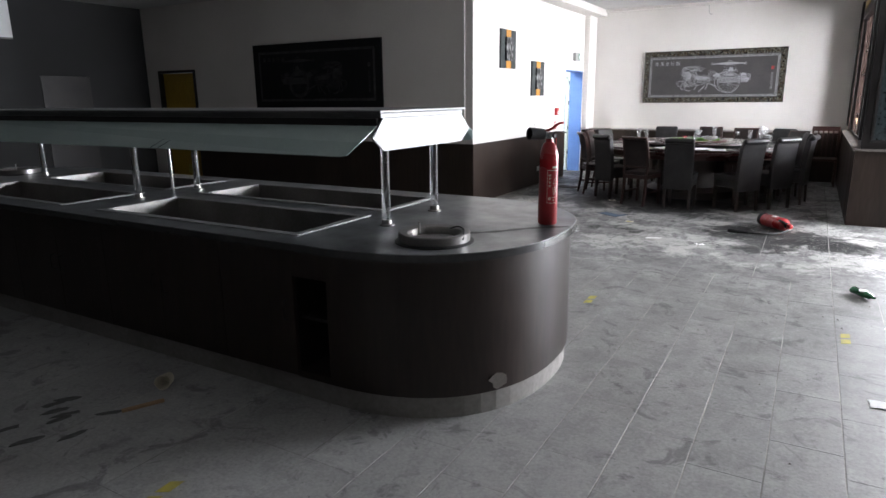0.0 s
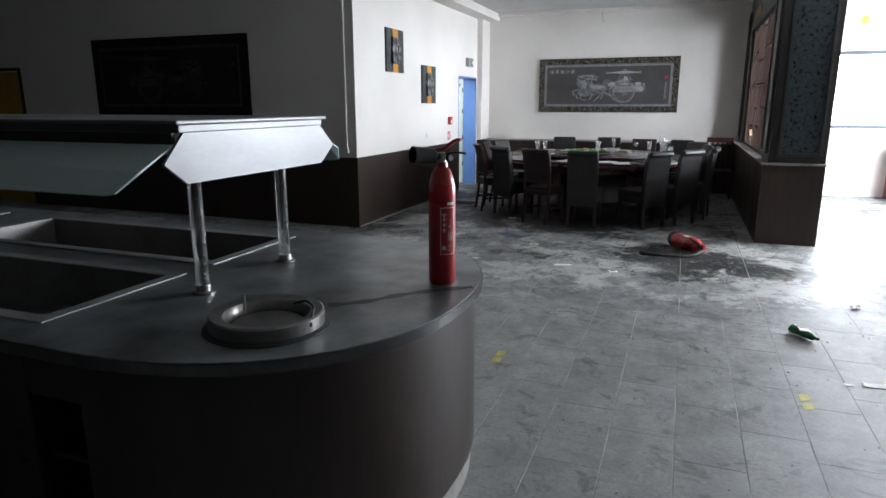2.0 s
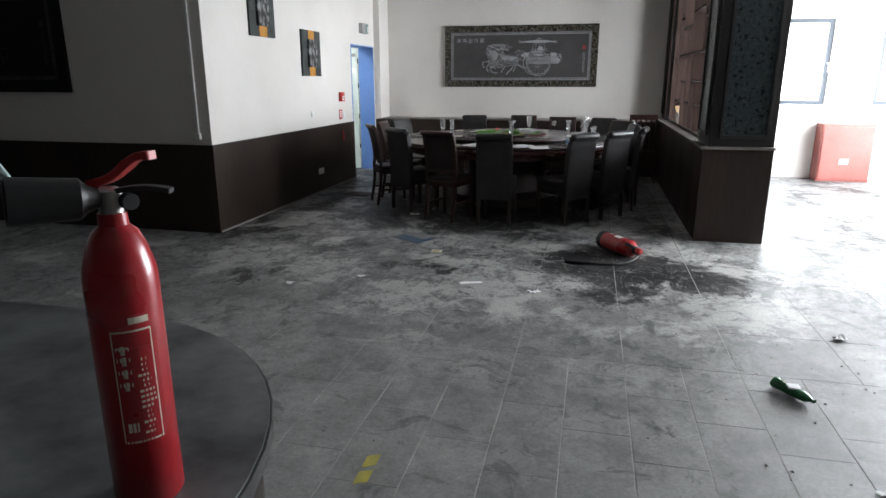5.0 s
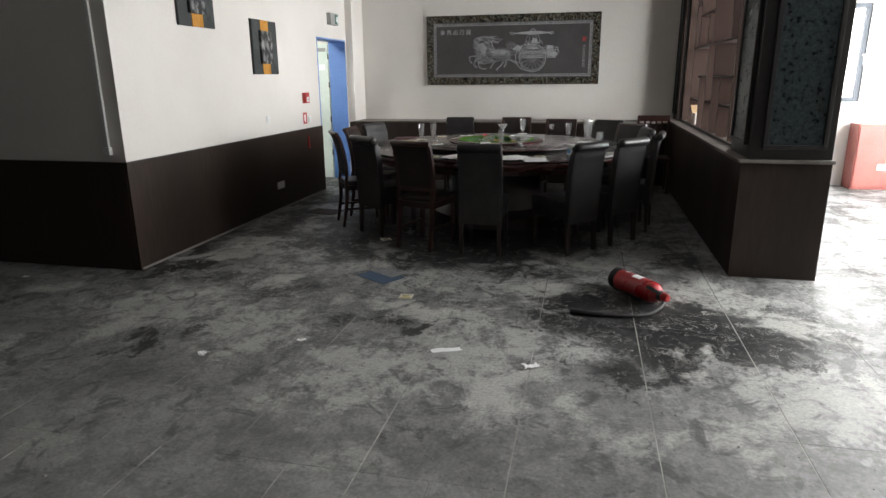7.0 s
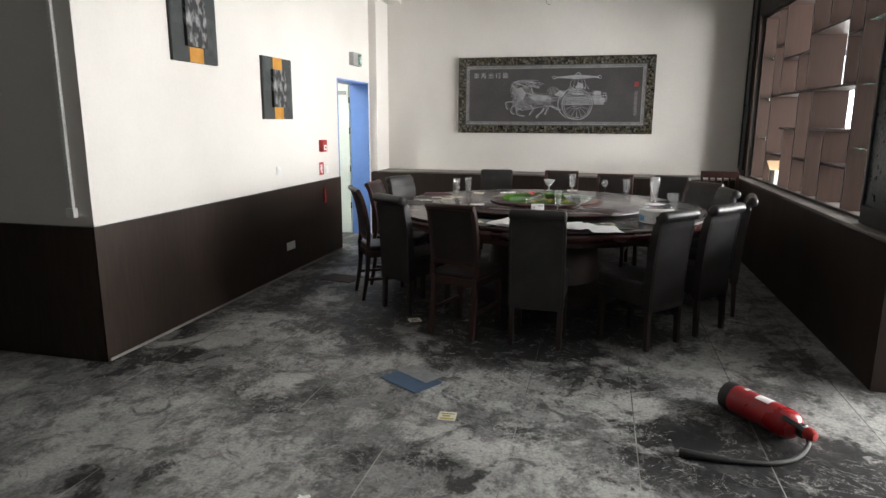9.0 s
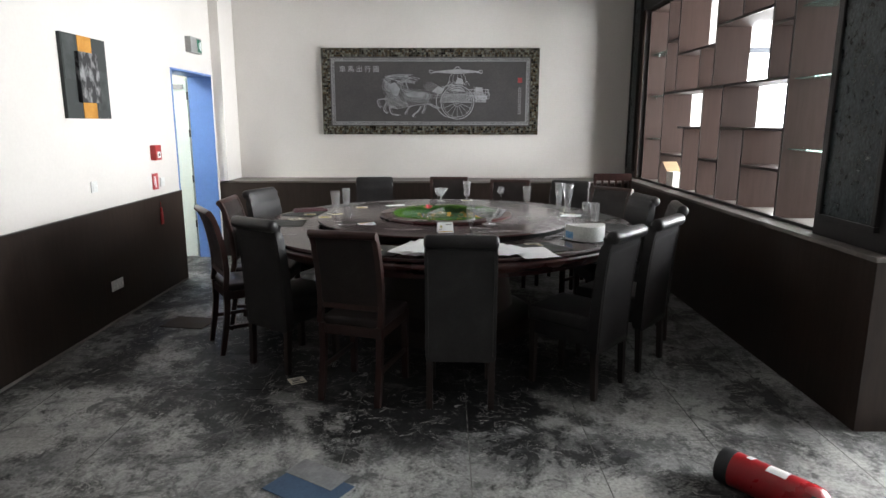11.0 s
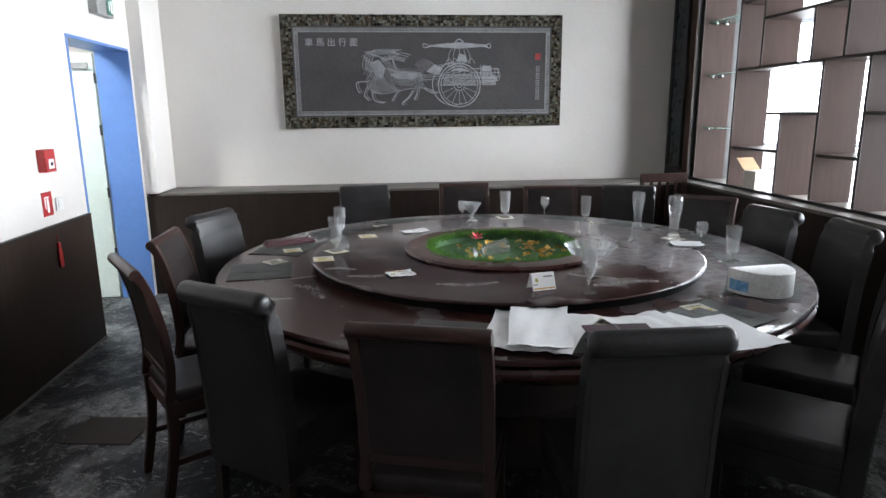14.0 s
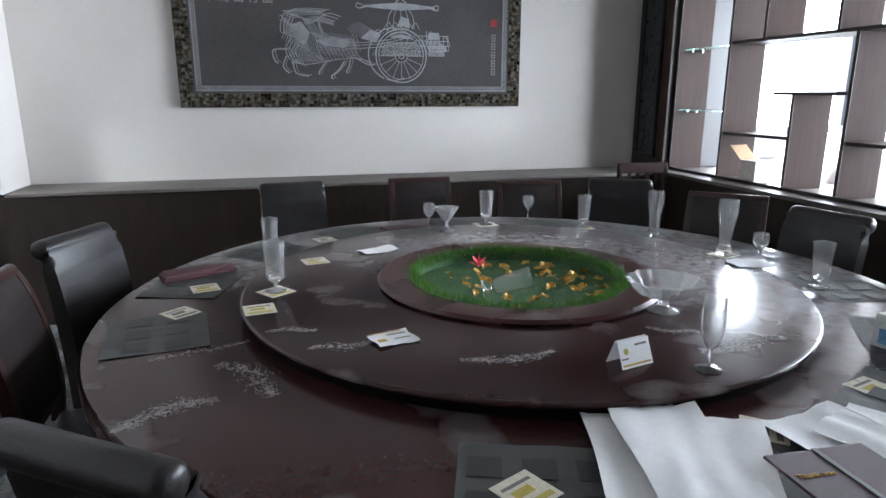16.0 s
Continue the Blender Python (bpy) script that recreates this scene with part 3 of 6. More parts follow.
# boxed pipe column in the north west corner, on the dado
tagged(part("pipe_column", box((XL, 12.865, 0.865), (-4.045, YN, CEIL - 0.13), 0.004), M_WALL), "white boxed-in corner column beside the door", "column", kind="structure")

# ground outside
tagged(part("ground", box((-40, -40, -0.4), (60, 60, -0.12)), mat("outside_paving", (0.30, 0.29, 0.27), (0.24, 0.23, 0.21), 0.8, 0, 0.5, 20, 0.1, world_space=True)), "pale paved ground outside the windows", "ground", kind="structure")

# bright sky haze beyond the windows
bm = box((9.0, -2, -0.1), (9.1, 22, 9))
box((-3, 19.0, -0.1), (9.0, 19.1, 9), bm=bm)
tagged(part("backdrop", bm, M_SKYGLOW), "plain overexposed white sky outside the windows", "backdrop", kind="structure")

# dados
DZ = 0.865
bm = box((XL, YC - 0.02, 0), (XL + 0.02, DY0, DZ))
tagged(part("dado_bay", bm, M_DADO), "dark wenge wood dado panelling with a thin cap", "dado", kind="structure")
tagged(part("dado_hall", box((-9.83, YC - 0.022, 0), (XL, YC, DZ)), M_DADO), "dark wenge dado along the shaded hall wall", "dado", kind="structure")
nd = part("dado_north", box((XL, 12.88, 0), (0.43, YN, DZ - 0.02)), M_DADO)
tagged(nd, "deep dark wood dado box with a dusty ledge", "dado", kind="structure")
tagged(part("trim_dado_ledge", box((XL + 0.107, 12.867, DZ - 0.02), (0.56, YN, DZ), 0.003), M_LEDGE), "dusty ledge on the dado box", "ledge", kind="structure")
bm = box((XL, YC - 0.024, DZ), (XL + 0.024, DY0, DZ + 0.008))
box((-9.83, YC - 0.026, DZ), (XL, YC, DZ + 0.008), bm=bm)
tagged(part("trim_dado_cap", bm, M_EDGE), "thin dark cap strip on the dado", "trim", kind="structure")
tagged(part("baseboard", box((XL + 0.02, YC + 0.0, 0.0), (XL + 0.026, DY0, 0.018)), M_KICK), "thin pale joint strip at the dado foot", "baseboard", kind="structure")
# white cable duct down the bay corner
duct = holder("cable_duct", XL - 0.135, YC - 0.0, 0, label="white plastic cable duct running down the wall corner", category="duct")
part("channel", box((-0.014, -0.022, 0.98), (0.014, 0.0, CEIL - 0.01), 0.002), M_WHITEPLASTIC, duct)
part("junction_box", box((-0.03, -0.035, 0.93), (0.03, 0.0, 0.99), 0.004), M_WHITEPLASTIC, duct)

# ---- blue-framed side door with its room beyond ----
door = holder("door_1", XL, 0, 0, label="open side door with blue frame and pale leaf", category="door", kind="structure")
bm = box((-0.252, DY1 - 0.012, 0), (0.004, DY1, DTOP))
part("reveal", bm, M_BLUE, door, "blue painted door reveal")
part("jamb", box((-0.25, DY0, 0), (0.006, DY0 + 0.02, DTOP), 0.002), M_BLUE, door)
part("head", box((-0.25, DY0 + 0.02, DTOP - 0.02), (0.006, DY1 - 0.012, DTOP), 0.002), M_BLUE, door)
leaf = part("door_leaf", box((-1.24, DY1 - 0.02, 0.01), (-0.27, DY1 + 0.022, DTOP - 0.03), 0.003), M_PALE, door, "pale green-white door leaf standing open")
for z in (0.35, 0.85, 1.35, 1.75):
    part("hinge", lathe([(0, 0), (0.009, 0), (0.009, 0.08), (0, 0.08)], 10, (-0.262, DY1 - 0.026, z)), M_BLACK, leaf)
part("sticker", box((-0.44, DY1 - 0.0225, 1.60), (-0.32, DY1 - 0.0205, 1.68)), M_PAPER, leaf, "white sticker with a red line")
part("closer", box((-0.5, DY1 - 0.05, 1.86), (-0.3, DY1 - 0.021, 1.91), 0.004), M_GREYPLASTIC, leaf)
wall("wall_side_room", ((-7.0, 13.58, 0), (XL - 0.25, 13.68, CEIL)), ((-7.1, 9.9, 0), (-7.0, 13.68, CEIL)), ((-7.0, 9.8, 0), (XL - 0.25, 9.9, CEIL)), label="white wall of the small room beyond the door")
tagged(part("ceiling_side_room", box((-7.0, 9.9, 2.7), (XL - 0.25, 13.58, 2.8)), M_CEIL), "plain ceiling of the side room", "ceiling", kind="structure")
# unseen panel added to brighten the side room beyond the door
sl = holder("ceiling_light", -5.3, 11.6, 2.66, label="added unseen glowing panel that brightens the side room", category="lamp")
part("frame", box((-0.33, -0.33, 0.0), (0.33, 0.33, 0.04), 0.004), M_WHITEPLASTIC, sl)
part("diffuser", box((-0.3, -0.3, -0.012), (0.3, 0.3, -0.001)), M_FILLGLOW, sl)

# ochre door in the hall wall
yd = holder("door_2", -10.345, YC, 0, label="ochre yellow hall door in a dark frame, ajar", category="door", kind="structure")
for x0, x1 in ((-0.513, -0.463), (0.463, 0.513)):
    part("jamb", box((x0, -0.02, 0), (x1, 0.19, 2.02), 0.003), M_EDGE, yd)
part("head", box((-0.513, -0.02, 2.02), (0.513, 0.19, 2.068), 0.003), M_EDGE, yd)
yl = part("door_leaf", box((-0.46, 0.06, 0.005), (0.46, 0.10, 2.015), 0.003), M_YELLOW, yd)
part("panel", box((-0.33, 0.052, 1.12), (0.33, 0.06, 1.86), 0.004), M_YELLOW, yl)
part("notice", box((0.0, 0.054, 0.16), (0.17, 0.0595, 0.33)), M_TAPE, yl, "small yellow notice")
part("door_handle", tube([(0.38, 0.05, 1.03), (0.38, 0.0, 1.03), (0.27, 0.0, 1.03)], 0.009), M_STEEL, yl)
# dark door and white screen on the hall's west wall
wd = holder("door_3", XW, 6.42, 0, label="black closed service door in the dark wall", category="door", kind="structure")
part("door_leaf", box((0, -0.42, 0), (0.02, 0.42, 1.95), 0.004), M_EDGE, wd)
part("door_handle", tube([(0.02, 0.33, 1.03), (0.06, 0.33, 1.03), (0.06, 0.23, 1.03)], 0.009), M_STEELDULL, wd)
scr = holder("hanging_screen", XW, 5.0, 0, label="white rectangular screen hanging high on the wall", category="screen")
part("sheet", box((0.03, -1.2, 2.52), (0.045, 0.66, 3.12)), M_PAPER, scr)
part("bottom_bar", box((0.022, -1.2, 2.50), (0.052, 0.66, 2.525), 0.004), M_ALU, scr)
part("wall_bracket", box((0.0, -1.2, 3.08), (0.06, 0.66, 3.16), 0.004), M_ALU, scr)

# ---- east windows ----


def window(name, plane_x, y0, y1, z0, z1, bays, label):
    w = holder(name, plane_x, 0, 0, label=label, category="window", kind="structure")
    bm = bmesh.new()
    for z in (z0, z1 - 0.06):
        box((0.03, y0, z), (0.10, y1, z + 0.06), bm=bm)
    part("window_frame", bm, M_FRAME, w)
    for i in range(bays + 1):
        y = y0 + (y1 - y0 - 0.06) * i / bays
        part("mullion", box((0.03, y, z0 + 0.06), (0.10, y + 0.06, z1 - 0.06), 0.003), M_FRAME, w)
    part("window_sill", box((-0.12, y0, z0 - 0.03), (0.02, y1, z0), 0.004), M_WHITEPLASTIC, w)
    return w


window("window_1", XE + 0.02, 7.8, 13.1, 0.35, 2.95, 4, "tall dark-framed window band flooded with daylight")
for nm, wx0, wx1 in (("window_3", 1.45, 2.85), ("window_4", 3.5, 4.45)):
    nw = holder(nm, 0, YN, 0, label="dark-framed window in the bright end wall", category="window", kind="structure")
    for lo, hi in (((wx0, 0.02, 1.12), (wx1, 0.09, 1.18)), ((wx0, 0.02, 2.30), (wx1, 0.09, 2.36)), ((wx0, 0.02, 1.18), (wx0 + 0.06, 0.09, 2.30)), ((wx1 - 0.06, 0.02, 1.18), (wx1, 0.09, 2.30))):
        part("window_frame", box(lo, hi, 0.003), M_FRAME, nw)
    part("window_handle", tube([(wx1 - 0.03, 0.02, 1.72), (wx1 - 0.03, -0.04, 1.72), (wx1 - 0.03, -0.04, 1.60)], 0.011), M_WHITEPLASTIC, nw)
    part("window_sill", box((wx0 - 0.02, -0.12, 1.09), (wx1 + 0.02, 0.02, 1.12), 0.004), M_WHITEPLASTIC, nw)
tg = tagged(part("paper_tag", box((2.14, YN - 0.004, 2.77), (2.24, YN - 0.0005, 2.89)), M_ORANGE), "small orange paper tag on the end wall", "tag")
rc = holder("red_cabinet", 3.15, YN - 0.16, 0, label="red lacquered low cabinet with a white plate", category="cabinet")
part("body", box((-0.36, -0.15, 0.0), (0.35, 0.15, 0.85), 0.01), M_REDWOOD, rc)
part("door", box((-0.34, -0.163, 0.04), (0.33, -0.15, 0.81), 0.004), M_REDWOOD, rc)
part("plate", box((-0.08, -0.172, 0.26), (0.04, -0.163, 0.34), 0.006), M_PAPER, rc, "small white plate")

# ---- shelf room divider ----
PX0, PX1, SX0, SX1 = 0.45, 1.055, 0.585, 0.86
LZ = 0.895
dv = holder("room_divider", 0, 0, 0, label="dark wood room divider with staggered open walnut shelves", category="room divider", kind="structure")
part("plinth", box((PX0, 8.72, 0), (PX1, YN, LZ - 0.025)), M_DADO, dv, "dark wenge plinth wall")
part("ledge", box((PX0 - 0.025, 8.695, LZ - 0.025), (PX1 + 0.01, YN, LZ), 0.004), M_LEDGE, dv, "dusty plinth ledge")
part("near_post", box((0.50, 8.74, LZ), (PX1, 9.36, CEIL), 0.006), M_EDGE, dv, "dark wooden end post")
part("far_post", box((0.53, 12.88, LZ), (PX1, YN, CEIL), 0.006), M_EDGE, dv)
part("wood_stile", box((0.522, 12.865, LZ + 0.001), (0.53, 12.955, 2.69)), M_SHELF, dv, "walnut stile beside the glass shelves")
part("bottom_rail", box((0.553, 9.362, LZ + 0.0005), (0.578, 12.862, LZ + 0.02), 0.003), M_EDGE, dv, "dark rail along the shelf foot")
part("header", box((0.53, 9.36, 2.69), (PX1, 12.88, CEIL), 0.004), M_EDGE, dv)
# pebbled teal panels with frames
for lo, hi in (((0.61, 8.725, 1.0), (0.97, 8.74, 2.95)), ((0.485, 8.84, 1.02), (0.50, 9.26, 2.95)), ((0.515, 13.01, 1.0), (0.53, 13.22, 2.95))):
    part("teal_panel", box(lo, hi), M_TEAL, dv, "dark teal pebbled glass panel")


def panel_rim(face, a0, a1, z0, z1, at):
    bm = bmesh.new()
    w, d = 0.03, 0.03
    for p0, p1, q0, q1 in ((a0 - w, a1 + w, z0 - w, z0), (a0 - w, a1 + w, z1, z1 + w), (a0 - w, a0, z0, z1), (a1, a1 + w, z0, z1)):
        if face == "y":
            box((p0, at - d, q0), (p1, at, q1), 0.004, bm)
        else:
            box((at - d, p0, q0), (at, p1, q1), 0.004, bm)
    part("panel_frame", bm, M_EDGE, dv)


panel_rim("y", 0.61, 0.97, 1.0, 2.95, 8.74)
panel_rim("x", 8.84, 9.26, 1.02, 2.95, 0.50)
panel_rim("x", 13.01, 13.22, 1.0, 2.95, 0.53)
gp = part("gold_plate", box((0.515, 11.55, 2.80), (0.53, 12.5, 2.92), 0.004), mat("old_gold_paint", (0.42, 0.32, 0.12), (0.34, 0.25, 0.09), 0.5, 0.1, 7, 60, 0.1), dv, "old gold plate")
T = 0.022
VERT = ((12.86, LZ, 2.69), (12.29, LZ, 2.69), (11.685, LZ, 1.48), (11.30, LZ, 1.81), (10.91, LZ, 1.81), (10.50, LZ, 1.48), (9.95, LZ, 2.69), (9.36, LZ, 2.69),
        (11.98, 1.81, 2.69), (11.43, 1.81, 2.15), (11.13, 1.81, 2.69), (10.68, 2.30, 2.69), (10.22, 1.81, 2.69))
for y, z0, z1 in VERT:
    v = part("upright", box((SX0, y - T / 2, z0), (SX1, y + T / 2, z1)), M_SHELF, dv)
    part("edge_strip", box((SX0 - 0.004, y - T / 2, z0), (SX0, y + T / 2, z1)), M_SHELFEDGE, v)
HORI = ((12.28, 9.95, 1.81), (12.28, 11.685, 1.215), (11.29, 10.91, 1.215), (10.50, 9.95, 1.215), (11.86, 11.30, 1.48), (10.91, 9.95, 1.48),
        (12.28, 11.98, 2.30), (11.98, 11.13, 2.15), (11.13, 10.22, 2.29), (10.22, 9.95, 2.17), (12.86, 9.36, 2.68))
for y1, y0, z in HORI:
    v = part("shelf_board", box((SX0 + 0.001, y0 + 0.006, z - 0.02), (SX1 - 0.001, y1 - 0.006, z)), M_SHELF, dv)
    part("edge_strip", box((SX0 - 0.003, y0 + 0.012, z - 0.02), (SX0 + 0.001, y1 - 0.012, z)), M_SHELFEDGE, v)
for y0, y1 in ((12.305, 12.845), (9.375, 9.935)):
    for z in (1.345, 1.785, 2.22):
        g = part("glass_shelf", box((SX0 + 0.03, y0 + 0.004, z), (SX1 - 0.03, y1 - 0.004, z + 0.008)), M_GLASSHELF, dv, "green-edged glass shelf")
        yy = y1 - 0.012 if y0 > 10 else y0 + 0.012
        for x in (SX0 + 0.09, SX1 - 0.1):
            part("clip", box((x, yy - 0.012, z - 0.014), (x + 0.012, yy + 0.012, z - 0.0005), 0.002), M_CHROME, g)
# opened carton on the divider's shelf
ct = holder("cardboard_box", 0.675, 12.03, LZ, 10, label="small white carton with an open brown flap", category="box")
bm = box((-0.075, -0.06, 0.0), (0.075, 0.06, 0.145), 0.002)
bm.faces.ensure_lookup_table()
part("body", bm, M_CARTON, ct)
f1 = part("flap", box((-0.075, 0, 0), (0.075, 0.003, 0.13)), M_KRAFT, ct, "raised brown flap")
f1.matrix_basis = pose(0, 0.06, 0.145, -46, 0, 0)
f2 = part("flap", box((-0.002, -0.055, 0), (0.001, 0.055, 0.06)), M_CARTON, ct)
f2.matrix_basis = pose(0.075, 0, 0.145, 0, 70, 0)

# ---- buffet counter ----
CX1, CX0, CY, CA, CB, CZ = -1.965, -6.40, 3.095, 0.895, 0.87, 0.836


def end_line(a, b, right=True, n=28, p=2.3):
    pts = []
    for i in range(n + 1):
        t = -math.pi / 2 + math.pi * i / n
        c, s = math.cos(t), math.sin(t)
        pts.append((a * abs(c) ** (2 / p), b * (1 if s >= 0 else -1) * abs(s) ** (2 / p)))
    return [(CX1 + x, CY + y) for x, y in pts] if right else [(CX0 - x, CY - y) for x, y in pts]


def stadium(inset):
    return end_line(CA - inset, CB - inset) + end_line(CA - inset, CB - inset, False)


def strip(line, z0, z1, thick, closed=False):
    bm = bmesh.new()
    n = len(line)
    rows = []
    for i, p in enumerate(line):
        a, b = (line[(i - 1) % n], line[(i + 1) % n]) if closed else (line[max(i - 1, 0)], line[min(i + 1, n - 1)])
        d = Vector((b[0] - a[0], b[1] - a[1])).normalized()
        q = (p[0] - d.y * thick, p[1] + d.x * thick)
        rows.append([bm.verts.new((*p, z0)), bm.verts.new((*q, z0)), bm.verts.new((*q, z1)), bm.verts.new((*p, z1))])
    m = n if closed else n - 1
    for i in range(m):
        r, s = rows[i], rows[(i + 1) % n]
        for k in range(4):
            bm.faces.new((r[k], s[k], s[(k + 1) % 4], r[(k + 1) % 4]))
    if not closed:
        bm.faces.new(rows[0])
        bm.faces.new(rows[-1][::-1])
    return bm


cn = holder("buffet_counter", 0, 0, 0, label="long dark wood buffet counter with rounded end and stone top", category="counter")
part("plinth", strip(stadium(0.04), 0, 0.115, 0.02, True), M_KICK, cn, "grey stone plinth")
FY, BY = CY - CB + 0.025, CY + CB - 0.025       # front and back faces
HX0, HX1, HZ0, HZ1 = -2.19, -1.975, 0.15, 0.66
body = part("end_panel", strip(end_line(CA - 0.025, CB - 0.025), 0.115, CZ - 0.035, 0.02), M_COUNTER, cn, "curved dark veneer end", smooth=True)
part("end_panel", strip(end_line(CA - 0.025, CB - 0.025, False), 0.115, CZ - 0.035, 0.02), M_COUNTER, cn, smooth=True)
part("back_panel", box((CX0, BY - 0.02, 0.115), (CX1, BY, CZ - 0.035)), M_COUNTER, cn)
bm = box((HX0, FY, 0.115), (CX1, FY + 0.02, HZ0))
box((HX0, FY, HZ1), (CX1, FY + 0.02, CZ - 0.035), bm=bm)
box((HX1, FY, HZ0), (CX1, FY + 0.02, HZ1), bm=bm)
part("front_panel", bm, M_COUNTER, cn)
for nm, lo, hi in (("cupboard_floor", (HX0 - 0.02, FY + 0.02, HZ0 - 0.02), (HX1 + 0.02, FY + 0.42, HZ0)), ("cupboard_back", (HX0 - 0.02, FY + 0.4, HZ0), (HX1 + 0.02, FY + 0.42, HZ1)),
                   ("cupboard_side", (HX0 - 0.02, FY + 0.02, HZ0), (HX0 - 0.001, FY + 0.4, HZ1)), ("cupboard_side", (HX1 + 0.001, FY + 0.02, HZ0), (HX1 + 0.02, FY + 0.4, HZ1)),
                   ("cupboard_shelf", (HX0, FY + 0.05, 0.42), (HX1, FY + 0.38, 0.436))):
    part(nm, box(lo, hi), M_EDGE, cn)
x = HX0
k = 0
while x > CX0 + 0.1:
    w = min(0.53, x - CX0)
    d = part("cupboard_door", box((x - w + 0.002, FY - 0.002, 0.12), (x - 0.002, FY + 0.018, CZ - 0.045), 0.0015), M_COUNTER, cn)
    hx = x - 0.05 if k % 2 == 0 else x - w + 0.05
    part("handle", tube([(hx, FY - 0.002, 0.42), (hx, FY - 0.026, 0.43), (hx, FY - 0.03, 0.475), (hx, FY - 0.026, 0.52), (hx, FY - 0.002, 0.53)], 0.005), M_EDGE, d)
    x -= w
    k += 1
# chipped veneer near the plinth
chip = end_line(CA - 0.0235, CB - 0.0235)
rc_ = random.Random(5)
bm = bmesh.new()
cxy = chip[9]
dirv = Vector((chip[10][0] - chip[8][0], chip[10][1] - chip[8][1])).normalized()
rim_v = []
for i in range(11):
    a = 6.283 * i / 11
    r1 = rc_.uniform(0.6, 1.15)
    u, v = 0.055 * r1 * math.cos(a), 0.04 * r1 * math.sin(a)
    rim_v.append(bm.verts.new((cxy[0] + dirv.x * u + 0.002 * dirv.y, cxy[1] + dirv.y * u - 0.002 * dirv.x, 0.165 + v)))
bm.faces.new(rim_v)
part("veneer_chip", bm, M_LEDGE, cn, "pale chipped veneer patch")
# top: rounded ends, and strips that leave the pans open
WX = ((-3.95, -2.30), (-6.10, -4.45))
WY = ((2.415, 2.955), (3.215, 3.745))
top = bmesh.new()
prism(end_line(CA, CB)[::1], CZ - 0.035, CZ, top)
prism(end_line(CA, CB, False), CZ - 0.035, CZ, top)
xs = [CX0, WX[1][0], WX[1][1], WX[0][0], WX[0][1], CX1]
ys = [CY - CB, WY[0][0], WY[0][1], WY[1][0], WY[1][1], CY + CB]
for i in range(5):
    for j in range(5):
        if i in (1, 3) and j in (1, 3):
            continue
        box((xs[i], ys[j], CZ - 0.035), (xs[i + 1], ys[j + 1], CZ), bm=top)
bmesh.ops.remove_doubles(top, verts=top.verts, dist=0.0005)
seen_faces = {}
for f in list(top.faces):
    key = tuple(round(c, 3) for c in f.calc_center_median()) + (round(f.calc_area(), 4),)
    if key in seen_faces:
        for g in (f, seen_faces[key]):
            if g.is_valid:
                top.faces.remove(g)
    else:
        seen_faces[key] = f
part("worktop", top, M_TOP, cn, "dusty dark stone worktop")
# dark curved band from the kettle collar past the extinguisher to the rim
jl = bmesh.new()
jp = [(-1.49, 2.845), (-1.39, 2.93), (-1.30, 3.05), (-1.20, 3.15), (-1.09, 3.235)]
js = smooth_line([(*q, 0) for q in jp], 6)
prev = None
for i, q in enumerate(js):
    d = (js[min(i + 1, len(js) - 1)] - js[max(i - 1, 0)]).normalized()
    hw = 0.019 + 0.006 * math.sin(i * 1.3)
    cur = [jl.verts.new((q.x - d.y * hw * s, q.y + d.x * hw * s, CZ + 0.0012)) for s in (1, -1)]
    if prev:
        jl.faces.new((*prev, cur[1], cur[0]))
    prev = cur
part("dark_trail", jl, M_BLACK, cn, "dark curved band across the worktop")
line = stadium(-0.006)
part("rim", strip(line, CZ - 0.038, CZ - 0.004, 0.0055, True), M_TOPEDGE, cn, "rounded black rim", smooth=True)
for (x0, x1) in WX:
    for (y0, y1) in WY:
        pan = part("steam_pan", box((x0 + 0.002, y0 + 0.002, CZ - 0.2), (x1 - 0.002, y1 - 0.002, CZ - 0.19)), M_STEELDULL, cn, "empty steel pan well")
        bm = bmesh.new()
        for lo, hi in (((x0, y0, CZ - 0.2), (x0 + 0.006, y1, CZ)), ((x1 - 0.006, y0, CZ - 0.2), (x1, y1, CZ)), ((x0 + 0.006, y0, CZ - 0.2), (x1 - 0.006, y0 + 0.006, CZ)), ((x0 + 0.006, y1 - 0.006, CZ - 0.2), (x1 - 0.006, y1, CZ))):
            box(lo, hi, bm=bm)
        part("pan_wall", bm, M_STEELDULL, pan)
        bm = bmesh.new()
        r = 0.05
        for lo, hi in (((x0 - r, y0 - r), (x0 + 0.004, y1 + r)), ((x1 - 0.004, y0 - r), (x1 + r, y1 + r)), ((x0 + 0.004, y0 - r), (x1 - 0.004, y0 + 0.004)), ((x0 + 0.004, y1 - 0.004), (x1 - 0.004, y1 + r))):
            box((*lo, CZ + 0.0005), (*hi, CZ + 0.005), 0.0015, bm)
        part("pan_rim", bm, M_RIM, pan, "brushed steel pan rim")

# sneeze guard on acrylic rods
sg = holder("sneeze_guard", 0, 0, 0, label="canopy sneeze guard with frosted glass sides on rods", category="sneeze guard")
GX0, GX1 = -6.46, -1.915
part("canopy", box((GX0, CY - 0.42, 1.425), (GX1, CY + 0.455, 1.452), 0.004), M_ALU, sg, "pale metal canopy board")
part("top_trim", box((GX0 - 0.01, CY - 0.44, 1.452), (GX1 + 0.012, CY + 0.475, 1.466), 0.004), M_ALU, sg)
for y0, y1 in ((CY - 0.432, CY - 0.418), (CY + 0.453, CY + 0.467)):
    part("fascia", box((GX0, y0, 1.385), (GX1 - 0.02, y1, 1.425), 0.002), M_EDGE, sg, "black fascia strip")
